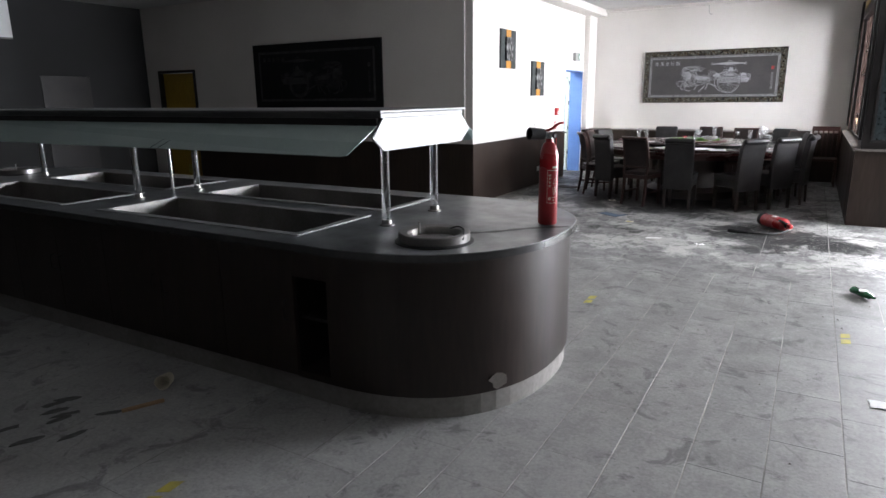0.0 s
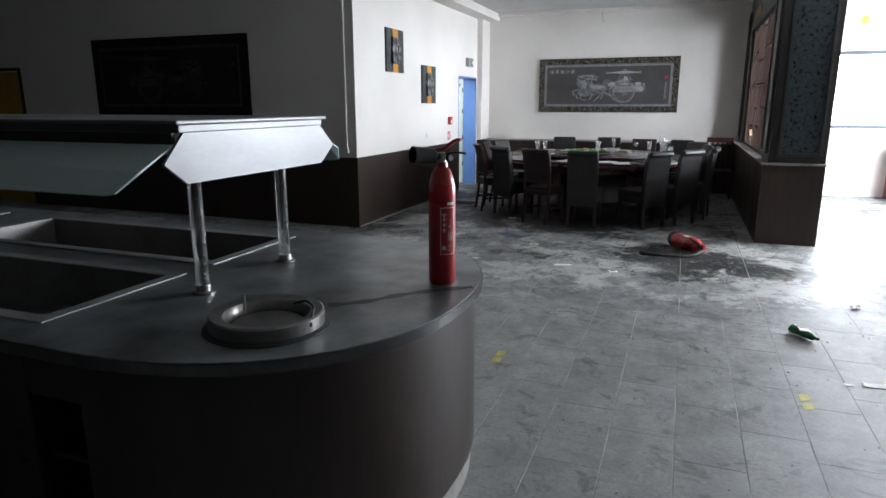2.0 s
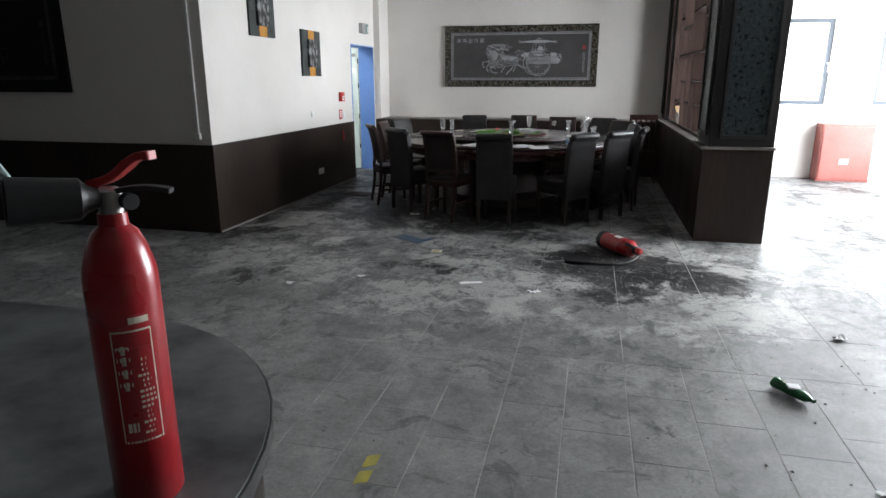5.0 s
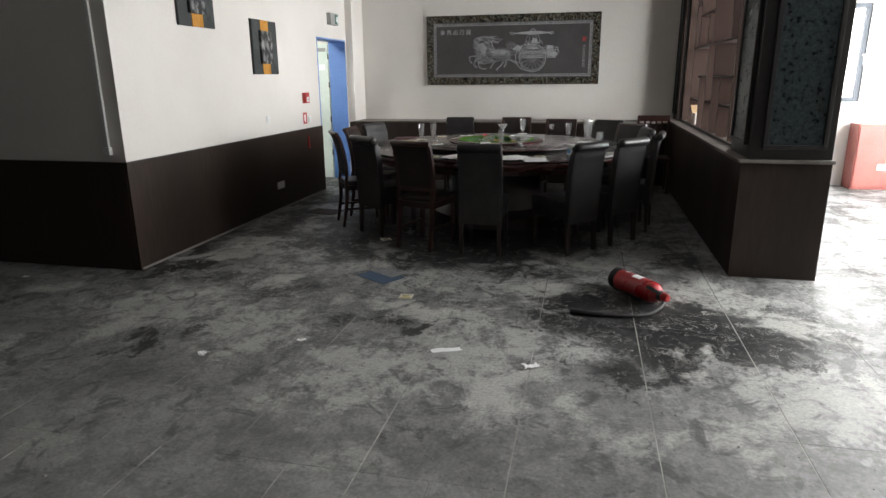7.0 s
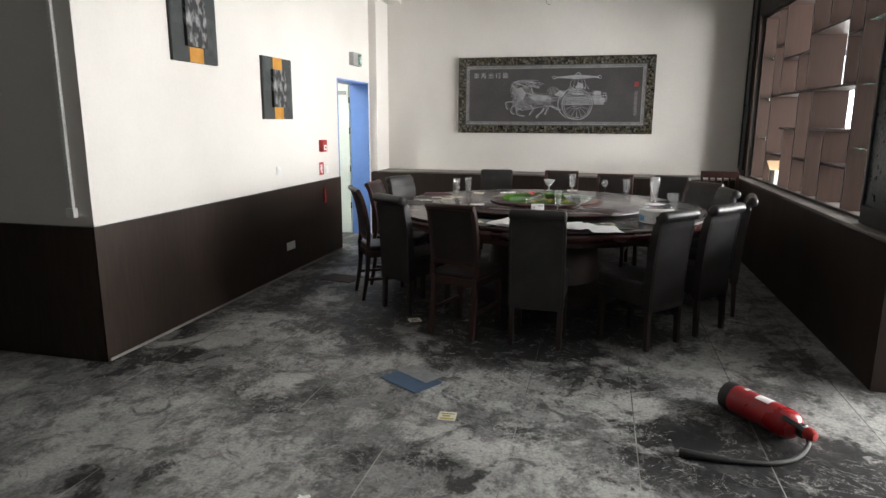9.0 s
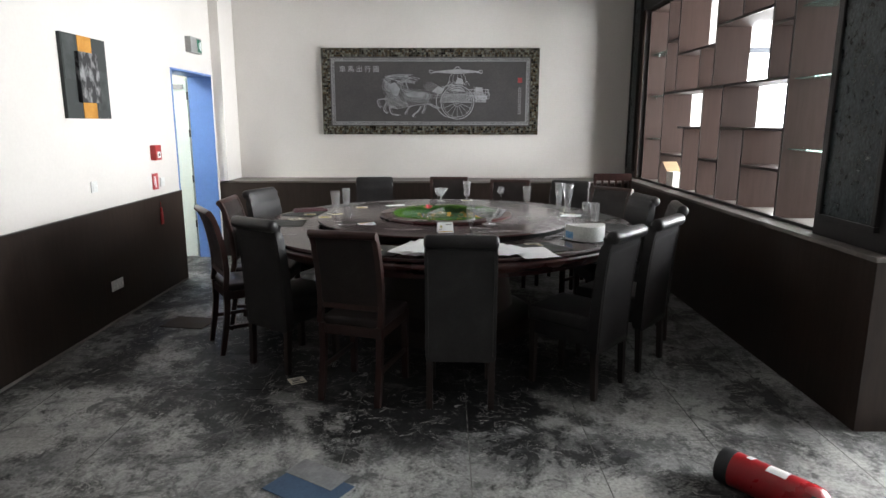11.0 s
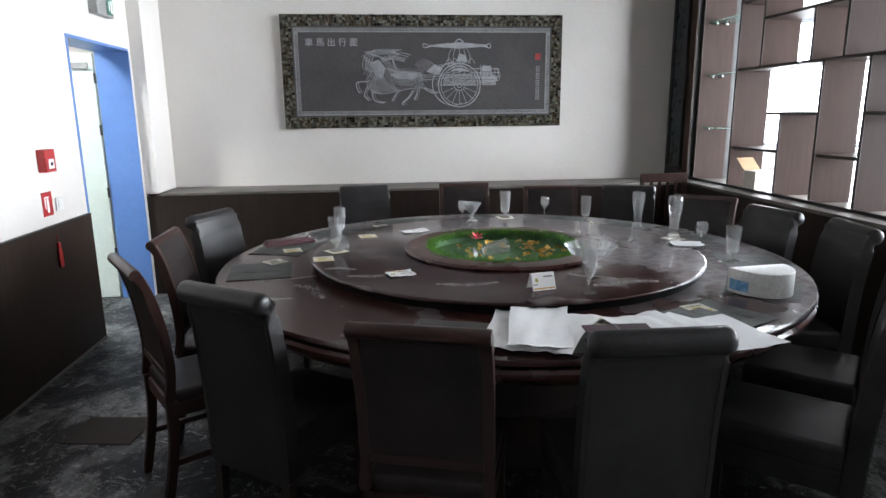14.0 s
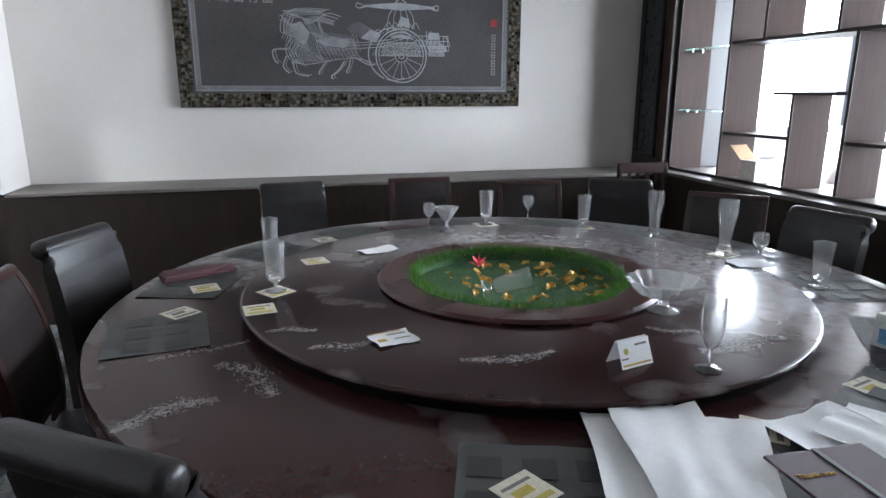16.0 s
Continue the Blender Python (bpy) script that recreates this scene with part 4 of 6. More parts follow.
HEX = [(CY - 0.40, 1.425), (CY - 0.495, 1.328), (CY - 0.40, 1.258), (CY + 0.44, 1.258), (CY + 0.55, 1.334), (CY + 0.44, 1.425)]
for x0, x1 in ((GX1 - 0.012, GX1), (GX0, GX0 + 0.012)):
    bm = bmesh.new()
    lo = [bm.verts.new((x0, y, z)) for y, z in HEX]
    hi = [bm.verts.new((x1, y, z)) for y, z in HEX]
    bm.faces.new(lo)
    bm.faces.new(hi[::-1])
    for i in range(6):
        bm.faces.new((lo[i], lo[(i + 1) % 6], hi[(i + 1) % 6], hi[i]))
    part("end_plate", bm, M_ALU, sg, "brushed pale end plate")
for s in (-1, 1):
    yt, yb = CY + s * (0.425 if s < 0 else 0.46), CY + s * (0.65 if s < 0 else 0.69)
    bm = bmesh.new()
    t = 0.004
    c = 0.1
    out = [(GX0, yt, 1.386), (GX1 - 0.015, yt, 1.386), (GX1 - 0.015, yb - s * 0.07, 1.31), (GX1 - 0.05, yb - s * 0.005, 1.252), (GX1 - 0.09, yb, 1.245), (GX0, yb, 1.245)]
    lo = [bm.verts.new(p) for p in out]
    hi = [bm.verts.new((p[0], p[1] + s * t, p[2] + t)) for p in out]
    bm.faces.new(lo)
    bm.faces.new(hi[::-1])
    for i in range(6):
        bm.faces.new((lo[i], lo[(i + 1) % 6], hi[(i + 1) % 6], hi[i]))
    part("glass_side", bm, M_FROST, sg, "frosted pale green glass side")
    if s < 0:
        for x in (-3.47, -3.40):
            part("glass_seam", tube([(x, yb - 0.002, 1.25), (x + 0.10, yt - 0.006, 1.38)], 0.004, 6), M_FRAME, sg, "dark slanting brace on the glass")
for px in (-2.0, -4.20, -6.39):
    for py in (2.817, 3.335):
        rod = part("rod", lathe([(0, CZ + 0.02), (0.024, CZ + 0.02), (0.024, 1.425), (0, 1.425)], 16, (px, py, 0)), M_ACRYL, sg, "clear acrylic rod full of bubbles", smooth=True)
        bm = bmesh.new()
        for i in range(16):
            bmesh.ops.create_icosphere(bm, subdivisions=1, radius=random.uniform(0.003, 0.0075), matrix=pose(px + random.uniform(-0.012, 0.012), py + random.uniform(-0.012, 0.012), CZ + 0.04 + i * 0.034 + random.uniform(-0.01, 0.01)))
        tagged(part("bubbles", bm, M_CHROME, rod), kind="stuff")
        part("foot", lathe([(0, CZ + 0.0005), (0.042, CZ + 0.0005), (0.042, CZ + 0.006), (0.028, CZ + 0.010), (0.027, CZ + 0.034), (0, CZ + 0.034)], 20, (px, py, 0)), M_STEEL, rod, "steel rod foot", smooth=True)
part("rod", lathe([(0, CZ), (0.012, CZ), (0.012, 1.425), (0, 1.425)], 12, (-4.19, 3.10, 0)), M_CHROME, sg, "plain steel rod", smooth=True)

# soup kettle rings
for i, (x, y) in enumerate(((-1.565, 2.605), (-6.78, 3.3))):
    kr = holder("soup_kettle_ring", x, y, CZ, label="round steel soup kettle collar set in the counter", category="kettle collar", group="soup kettle collars")
    part("collar", lathe([(0.125, 0.0), (0.17, 0.0), (0.178, 0.004), (0.178, 0.046), (0.172, 0.05), (0.135, 0.044), (0.128, 0.036), (0.125, 0.0)], 48), M_STEELDULL, kr, smooth=True)
    part("gasket", lathe([(0.17, 0.0005), (0.197, 0.0005), (0.197, 0.004), (0.179, 0.009), (0.17, 0.0005)], 48), M_BLACK, kr, "black rubber gasket", smooth=True)
    part("lid_plate", lathe([(0, 0.019), (0.05, 0.020), (0.09, 0.017), (0.108, 0.013), (0.108, 0.003), (0, 0.003)], 40), M_STEELDULL, kr, "dull dished plate", smooth=True)
    # no recess is cut; a flat black disc paints the dark gap
    part("well", lathe([(0, 0.0005), (0.125, 0.0005), (0.125, 0.003), (0, 0.003)], 40), M_BLACK, kr, "flat black disc painted as the dark gap round the plate")
    part("pin", lathe([(0, 0.02), (0.005, 0.02), (0.005, 0.085), (0, 0.087)], 10, (-0.10, 0.02, 0)), M_STEEL, kr)
    part("cable", tube(smooth_line([(0.04, 0.09, 0.05), (0.09, 0.085, 0.065), (0.14, 0.05, 0.06), (0.165, 0.0, 0.055), (0.178, -0.03, 0.03)]), 0.004, 6), M_BLACK, kr)

# ---- fire extinguishers ----


def extinguisher(name, label, hose):
    e = holder(name, label=label, category="fire extinguisher", group="fire extinguishers")
    r = 0.052
    part("cylinder", lathe([(0, 0.002), (r - 0.006, 0.0), (r, 0.008), (r, 0.36), (r * 0.97, 0.385), (r * 0.8, 0.418), (0.032, 0.44), (0.021, 0.45), (0.02, 0.468), (0, 0.468)], 32), M_RED, e, "red enamelled cylinder", smooth=True)
    part("valve", lathe([(0, 0.468), (0.017, 0.468), (0.017, 0.50), (0.012, 0.505), (0, 0.505)], 16), M_STEEL, e, smooth=True)
    part("gauge", lathe([(0, -0.008), (0.012, -0.008), (0.012, 0.008), (0, 0.008)], 14), M_BLACK, e).matrix_basis = pose(0.026, -0.012, 0.485, 90, 0, 30)
    part("lever", slab_profile(smooth_line([(0.028, 0.508, 0), (-0.01, 0.52, 0), (-0.05, 0.548, 0), (-0.075, 0.552, 0)]), 0.012, -0.011, 0.011, bevel=0.003), M_REDPLASTIC, e, "red squeeze lever").matrix_basis = pose(0, 0, 0, 0, 0, 62)
    part("grip", slab_profile(smooth_line([(0.0, 0.498, 0), (-0.05, 0.505, 0), (-0.09, 0.50, 0)]), 0.007, -0.009, 0.009, bevel=0.002), M_BLACK, e, "black carrying grip").matrix_basis = pose(0, 0, 0, 0, 0, 72)
    lab = part("label", strip([((r + 0.0012) * math.cos(a), (r + 0.0012) * math.sin(a)) for a in [radians(-112 + 6 * i) for i in range(13)]], 0.12, 0.275, -0.001), M_RED, e)
    # outline and print bars on the label, too small to read
    bars = bmesh.new()

    def bar(a0, a1, z0, z1):
        n = max(2, int((a1 - a0) / 5))
        for i in range(n):
            p = [radians(a0 + (a1 - a0) * k / n) for k in (i, i + 1)]
            q = r + 0.0022
            vs = [bars.verts.new((q * math.cos(a), q * math.sin(a), z)) for a, z in ((p[0], z0), (p[1], z0), (p[1], z1), (p[0], z1))]
            bars.faces.new(vs)

    for a0, a1, z0, z1 in ((-108, -48, 0.300, 0.303), (-108, -48, 0.122, 0.125), (-108, -106, 0.125, 0.30), (-50, -48, 0.125, 0.30)):
        bar(a0, a1, z0, z1)
    rr = random.Random(4)
    for i in range(15):
        z = 0.135 + i * 0.0085
        bar(-76, -76 + rr.uniform(12, 25), z, z + 0.004)
    for z in (0.215, 0.235, 0.255, 0.272):
        bar(-103, -84, z, z + 0.006)
        bar(-96, -90, z - 0.006, z + 0.008)
    bar(-100, -84, 0.14, 0.155)
    bar(-80, -50, 0.312, 0.322)
    part("print", bars, M_CREAM, e, "pale printed lettering bars")
    if hose:
        ln = smooth_line([(0.0, -0.02, 0.485), (0.03, -0.075, 0.51), (0.05, -0.14, 0.46), (0.051, -0.21, 0.36), (0.051, -0.24, 0.22), (0.051, -0.26, 0.12)])
        part("hose", tube(ln, 0.0075), M_GREYPLASTIC, e, "grey rubber hose")
        part("nozzle", tube([(0.051, -0.26, 0.12), (0.051, -0.275, 0.02), (0.051, -0.29, -0.08)], 0.014, 10, r2=0.022), M_BLACK, e, smooth=True)
    else:
        h = part("horn", lathe([(0, 0), (0.014, 0.0), (0.022, 0.018), (0.033, 0.03), (0.037, 0.125), (0.034, 0.125), (0.030, 0.034), (0, 0.03)], 28), M_HORN, e, "black discharge horn", smooth=True)
        h.matrix_basis = pose(-0.012, -0.004, 0.490, -86, 0, 110) @ Matrix.Scale(0.9, 4)
    return e


e1 = extinguisher("fire_extinguisher", "red fire extinguisher standing on the buffet counter", False)
e1.matrix_basis = pose(-1.226, 3.265, CZ, 0, 0, 32)
e2 = holder("fire_extinguisher", -0.25, 8.08, 0, label="red powder extinguisher lying on the floor with its hose", category="fire extinguisher", group="fire extinguishers")
fd = Vector((0.31, -0.40, 0)).normalized()
lie = Matrix.Identity(4)
for i, a in enumerate((Vector((0, 0, -1)), fd.cross(Vector((0, 0, -1))), fd)):
    for j in range(3):
        lie[j][i] = a[j]
lie = Matrix.Translation((-0.15, 0.20, 0.077)) @ lie
r = 0.074
for nm, prof, ma, lb in (
        ("cylinder", [(0, 0.03), (r, 0.03), (r, 0.36), (r * 0.93, 0.39), (r * 0.7, 0.412), (0.034, 0.422), (0.03, 0.43), (0, 0.43)], M_RED, "red enamelled cylinder"),
        ("foot_ring", [(0, 0.012), (r * 0.8, 0.008), (r + 0.002, 0.0), (r + 0.003, 0.05), (r, 0.054), (0, 0.04)], M_BLACK, "black rubber foot ring"),
        ("collar", [(0, 0.43), (0.034, 0.43), (0.036, 0.455), (0.028, 0.462), (0, 0.462)], M_BLACK, "black valve collar"),
        ("cap", [(0, 0.462), (0.03, 0.463), (0.031, 0.49), (0.02, 0.51), (0, 0.514)], M_REDPLASTIC, "red striking cap")):
    part(nm, lathe(prof, 36), ma, e2, lb, smooth=True).matrix_basis = lie
for z0, z1, a0, a1 in ((0.19, 0.27, 165, 205), (0.10, 0.125, 150, 185)):
    part("label", strip([((r + 0.001) * math.cos(radians(a0 + (a1 - a0) * k / 6)), (r + 0.001) * math.sin(radians(a0 + (a1 - a0) * k / 6))) for k in range(7)], z0, z1, -0.0008), M_PAPER, e2, "white inspection label").matrix_basis = lie
part("lever", slab_profile(smooth_line([(0.0, 0.44, 0), (0.035, 0.455, 0), (0.075, 0.42, 0), (0.085, 0.38, 0)]), 0.012, -0.012, 0.012, bevel=0.003), M_BLACK, e2, "black lever").matrix_basis = lie @ pose(0, 0, 0, 0, 0, 140)
hs = smooth_line([(0.14, -0.16, 0.06), (0.125, -0.235, 0.04), (0.05, -0.325, 0.016), (-0.06, -0.385, 0.012), (-0.17, -0.405, 0.012), (-0.25, -0.41, 0.012)])
part("hose", tube(hs, 0.011, 10), M_RUBBER, e2, "grey rubber hose", smooth=True)
part("nozzle", tube([(-0.25, -0.41, 0.014), (-0.35, -0.41, 0.017), (-0.46, -0.395, 0.02)], 0.015, 10, r2=0.02), M_BLACK, e2, "black nozzle", smooth=True)

# ---- round table ----
TX, TY, TZ = -1.60, 10.53, 0.78
tb = holder("round_table", TX, TY, 0, label="huge round mahogany dining table under dust", category="table")
R = 1.385
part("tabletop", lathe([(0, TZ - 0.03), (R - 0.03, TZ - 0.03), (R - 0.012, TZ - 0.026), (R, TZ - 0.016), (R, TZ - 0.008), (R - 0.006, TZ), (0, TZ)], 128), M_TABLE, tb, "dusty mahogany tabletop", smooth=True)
part("moulding", lathe([(R - 0.2, TZ - 0.03), (R - 0.005, TZ - 0.031), (R + 0.003, TZ - 0.042), (R + 0.002, TZ - 0.055), (R - 0.008, TZ - 0.070), (R - 0.022, TZ - 0.080), (R - 0.034, TZ - 0.092), (R - 0.15, TZ - 0.096), (R - 0.16, TZ - 0.15), (R - 0.2, TZ - 0.15), (R - 0.2, TZ - 0.03)], 128), M_TABLEEDGE, tb, "moulded table edge and apron", smooth=True)
part("pedestal", lathe([(0, TZ - 0.03), (0.62, TZ - 0.032), (0.62, TZ - 0.08), (0.5, TZ - 0.12), (0.48, 0.4), (0.52, 0.16), (0.66, 0.1), (0.68, 0.0), (0, 0)], 48), M_LEG, tb, "dark drum pedestal", smooth=True)
SZ = 0.825
ls = holder("lazy_susan", TX, TY, TZ, label="large dark mahogany turntable with water stains", category="turntable")
SR = 0.955
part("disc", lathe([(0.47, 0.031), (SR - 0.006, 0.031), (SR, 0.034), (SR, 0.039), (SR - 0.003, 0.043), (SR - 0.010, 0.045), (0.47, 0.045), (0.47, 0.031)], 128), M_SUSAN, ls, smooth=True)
# near-black ring carries the shade under the disc in its colour
part("edge_band", lathe([(0.47, 0.001), (SR - 0.02, 0.001), (SR - 0.014, 0.0305), (0.47, 0.0305), (0.47, 0.001)], 128), M_GAPSHADE, ls, "black band painted as the shaded gap under the disc", smooth=True)
part("turning_ring", lathe([(0.5, 0.0002), (0.80, 0.0002), (0.80, 0.0009), (0.5, 0.0009), (0.5, 0.0002)], 96), M_BLACK, ls)
ring = holder("centre_ring", TX, TY, SZ, label="round wooden centre ring enclosing artificial turf", category="centrepiece")
part("rim", lathe([(0.39, -0.018), (0.495, 0.0005), (0.5, 0.008), (0.49, 0.018), (0.40, 0.02), (0.39, 0.016), (0.39, -0.018)], 96), M_TABLEEDGE, ring, smooth=True)
part("turf", lathe([(0, -0.036), (0.2, -0.034), (0.389, -0.036), (0.389, -0.042), (0, -0.042)], 64), M_TURF, ring, "green felt turf", smooth=True)
part("green_lining", lathe([(0.383, -0.036), (0.389, -0.036), (0.389, 0.016), (0.383, 0.016), (0.383, -0.036)], 64), M_TURF, ring, "green inner lining")
verts, faces = [], []
rg = random.Random(7)


def blade(x, y, z, h, lean, w):
    a = rg.uniform(0, 6.283)
    c, s = math.cos(a) * w, math.sin(a) * w
    b = rg.uniform(0, 6.283)
    i = len(verts)
    verts.extend([(x - c, y - s, z), (x + c, y + s, z), (x + lean * math.cos(b), y + lean * math.sin(b), z + h)])
    faces.append((i, i + 1, i + 2))


for i in range(5200):
    a = rg.uniform(0, 6.283)
    rad = rg.gauss(0.370, 0.015) - 0.01 * math.sin(5 * a) * math.sin(11 * a)
    blade(rad * math.cos(a), rad * math.sin(a), -0.004 + rg.uniform(0, 0.022), rg.uniform(0.008, 0.030), rg.uniform(0.004, 0.022), 0.0015)
for i in range(2600):
    a, rad = rg.uniform(0, 6.283), 0.37 * math.sqrt(rg.random())
    blade(rad * math.cos(a), rad * math.sin(a), -0.036, rg.uniform(0.004, 0.01), 0.004, 0.0012)
me = bpy.data.meshes.new("grass_fringe")
me.from_pydata(verts, [], faces)
me.materials.append(M_GRASS)
gr = new("grass_fringe", me)
gr.parent = ring
tagged(gr, "bright green artificial grass fringe", kind="stuff")
verts, faces = [], []
# gold foil leaves
proto = None
for i in range(52):
    a, rad = rg.uniform(0, 6.283), 0.33 * math.sqrt(rg.uniform(0.12, 1))
    bm = bmesh.new()
    n = 7
    if proto is None:
        c0 = bm.verts.new((0, 0, 0.004))
        rim = [bm.verts.new((0.021 * (1 + 0.25 * math.cos(3 * t)) * math.cos(t), 0.016 * math.sin(t), 0.012 * abs(math.sin(1.5 * t)))) for t in [6.283 * k / n for k in range(n)]]
        for k in range(n):
            bm.faces.new((c0, rim[k], rim[(k + 1) % n]))
        proto = part("gold_leaf", bm, M_GOLD, ring, "crumpled gold foil leaf")
        lf = proto
    else:
        bm.free()
        lf = new("gold_leaf", proto.data)
        lf.parent = ring
    lf.matrix_basis = pose(rad * math.cos(a), rad * math.sin(a), -0.030 + rg.uniform(0, 0.008), rg.uniform(-25, 25), rg.uniform(-25, 25), rg.uniform(0, 360)) @ Matrix.Scale(rg.uniform(0.65, 1.35), 4)
bm = bmesh.new()
for k in range(10):
    a = 6.283 * k / 10
    l, up = (0.035, 0.018) if k % 2 else (0.024, 0.03)
    vs = [bm.verts.new((0, 0, 0.0)), bm.verts.new((l * 0.6 * math.cos(a - 0.3), l * 0.6 * math.sin(a - 0.3), up * 0.6)), bm.verts.new((l * math.cos(a), l * math.sin(a), up)), bm.verts.new((l * 0.6 * math.cos(a + 0.3), l * 0.6 * math.sin(a + 0.3), up * 0.6))]
    bm.faces.new(vs)
fl = tagged(part("silk_flower", bm, M_FLOWER), "red silk flower lying on the turf ring", "flower")
fl.matrix_basis = pose(TX - 0.13, TY + 0.05, SZ + 0.04, 18, 0, 0) @ Matrix.Scale(1.15, 4)

# ---- chairs ----


def chair_legs(ch, material, w, d0, d1, curved):
    for sx in (-1, 1):
        for front in (0, 1):
            x, y = sx * w, (d1 if front else d0)
            kick = 0.0 if front else -0.05
            if not curved:
                kick = 0.0 if front else -0.012
            ln = smooth_line([(y, 0.44 if front or curved else 0.34, 0), (y + kick * 0.15, 0.25, 0), (y + kick, 0.0, 0)], 5)
            part("leg", slab_profile(ln, lambda t: 0.042 - 0.014 * t, x - 0.017, x + 0.017, bevel=0.004), material, ch)


def leather_chair():
    ch = holder("dining_chair", label="charcoal leather high-back chair with rolled top", category="chair", group="chairs round the table")
    line = smooth_line([(0.035, 0.27, 0), (0.03, 0.45, 0), (0.012, 0.7, 0), (-0.012, 0.86, 0), (-0.03, 0.925, 0)], 5)
    b = part("backrest", slab_profile(line, lambda t: 0.060 - 0.008 * t, -0.187, 0.187, bevel=0.02), M_LEATHER, ch, smooth=True)
    bm = lathe([(0, -0.19), (0.018, -0.189), (0.029, -0.184), (0.036, -0.174), (0.038, -0.16), (0.037, 0.0), (0.038, 0.16), (0.036, 0.174), (0.029, 0.184), (0.018, 0.189), (0, 0.19)], 24)
    bmesh.ops.transform(bm, matrix=pose(0, -0.045, 0.925, 0, 90, 0), verts=bm.verts)
    part("roll", bm, M_LEATHER, b, smooth=True)
    part("seat", box((-0.188, 0.055, 0.385), (0.188, 0.46, 0.475), 0.022, segs=3), M_LEATHER, ch, smooth=True)
    part("seat_skirt", box((-0.182, 0.06, 0.31), (0.182, 0.445, 0.40), 0.006), M_LEATHER, ch)
    for sx in (-1, 1):
        part("seam", tube([(sx * 0.17, 0.004 - 0.0, 0.30), (sx * 0.17, -0.002, 0.45), (sx * 0.17, -0.018, 0.7), (sx * 0.17, -0.04, 0.87)], 0.002, 5), M_EDGE, b)
    chair_legs(ch, M_LEG, 0.165, 0.03, 0.425, False)
    return ch


def wood_chair():
    ch = holder("dining_chair", label="dark red wooden chair with brown leather back panel", category="chair", group="chairs round the table")
    line = smooth_line([(0.02, 0.44, 0), (0.035, 0.55, 0), (0.022, 0.72, 0), (-0.015, 0.88, 0), (-0.045, 0.945, 0)], 6)
    for sx in (-1, 1):
        part("stile", slab_profile(line, 0.034, sx * 0.178 - 0.015, sx * 0.178 + 0.015, bevel=0.004), M_CHAIRWOOD, ch)
    bm = lathe([(0, -0.192), (0.02, -0.192), (0.022, -0.186), (0.022, 0.186), (0.02, 0.192), (0, 0.192)], 16)
    bmesh.ops.transform(bm, matrix=pose(0, -0.048, 0.945, 0, 90, 0), verts=bm.verts)
    part("top_rail", bm, M_CHAIRWOOD, ch, smooth=True)
    inner = line[6:]
    pn = part("back_panel", slab_profile(inner, 0.028, -0.163, 0.163, bevel=0.008), M_BROWNLEATHER, ch, "brown leather back panel", smooth=True)
    part("lower_rail", box((-0.163, 0.018, 0.525), (0.163, 0.048, 0.556), 0.004), M_CHAIRWOOD, ch)
    part("seat", box((-0.18, 0.03, 0.42), (0.18, 0.44, 0.475), 0.02, segs=3), M_BROWNLEATHER, ch, "brown leather seat", smooth=True)
    part("seat_frame", box((-0.186, 0.02, 0.375), (0.186, 0.435, 0.43), 0.006), M_CHAIRWOOD, ch)
    chair_legs(ch, M_CHAIRWOOD, 0.168, 0.03, 0.41, True)
    for sx in (-1, 1):
        part("stretcher", box((sx * 0.168 - 0.009, 0.02, 0.17), (sx * 0.168 + 0.009, 0.40, 0.195), 0.003), M_CHAIRWOOD, ch)
    return ch


CHAIRS = (  # kind, x, y of the back's middle, way it faces
    ("w", -2.115, 9.03, 0.29, 0.96), ("l", -1.515, 8.94, 0.02, 1.0), ("l", -0.648, 9.178, -0.75, 0.66), ("l", -0.283, 9.593, -0.76, 0.65),
    ("l", 0.0, 10.22, -1.0, 0.18), ("l", -0.08, 10.715, -0.98, -0.17), ("w", -0.19, 11.215, -0.7, -0.7), ("l", -0.405, 11.89, -0.43, -0.9),
    ("w", -0.978, 11.925, -0.15, -1.0), ("w", -1.57, 12.235, 0.0, -1.0), ("l", -2.33, 12.245, 0.12, -1.0), ("l", -3.135, 11.085, 0.92, -0.38),
    ("w", -3.165, 10.42, 1.0, 0.02), ("w", -3.14, 9.885, 0.85, 0.53), ("l", -2.70, 9.49, 0.58, 0.82))
protos = {}
for kind, x, y, fx, fy in CHAIRS:
    m = pose(x, y, 0, 0, 0, math.degrees(math.atan2(fy, fx)) - 90)
    if kind not in protos:
        protos[kind] = leather_chair() if kind == "l" else wood_chair()
        protos[kind].matrix_basis = m
    else:
        copy_thing(protos[kind], m)
# plain slatted chair in the corner
sc = holder("side_chair", 0.2, 12.62, 0, 180, label="plain red-brown slatted wooden chair in the corner", category="chair")
for sx in (-1, 1):
    part("stile", box((sx * 0.19 - 0.015, -0.015, 0.0), (sx * 0.19 + 0.015, 0.015, 0.94), 0.004), M_CHAIRWOOD, sc)
    part("leg", box((sx * 0.19 - 0.015, 0.36, 0.0), (sx * 0.19 + 0.015, 0.39, 0.43), 0.004), M_CHAIRWOOD, sc)
part("top_rail", slab_profile(smooth_line([(0, 0.90, 0), (0, 0.975, 0)], 3), 0.022, -0.205, 0.205, bevel=0.006), M_CHAIRWOOD, sc)
for i in range(4):
    x = -0.11 + i * 0.073
    part("slat", box((x - 0.012, -0.007, 0.46), (x + 0.012, 0.007, 0.90), 0.002), M_CHAIRWOOD, sc)
part("seat", box((-0.2, -0.01, 0.42), (0.2, 0.40, 0.46), 0.012), M_CHAIRWOOD, sc)

# ---- things on the table ----


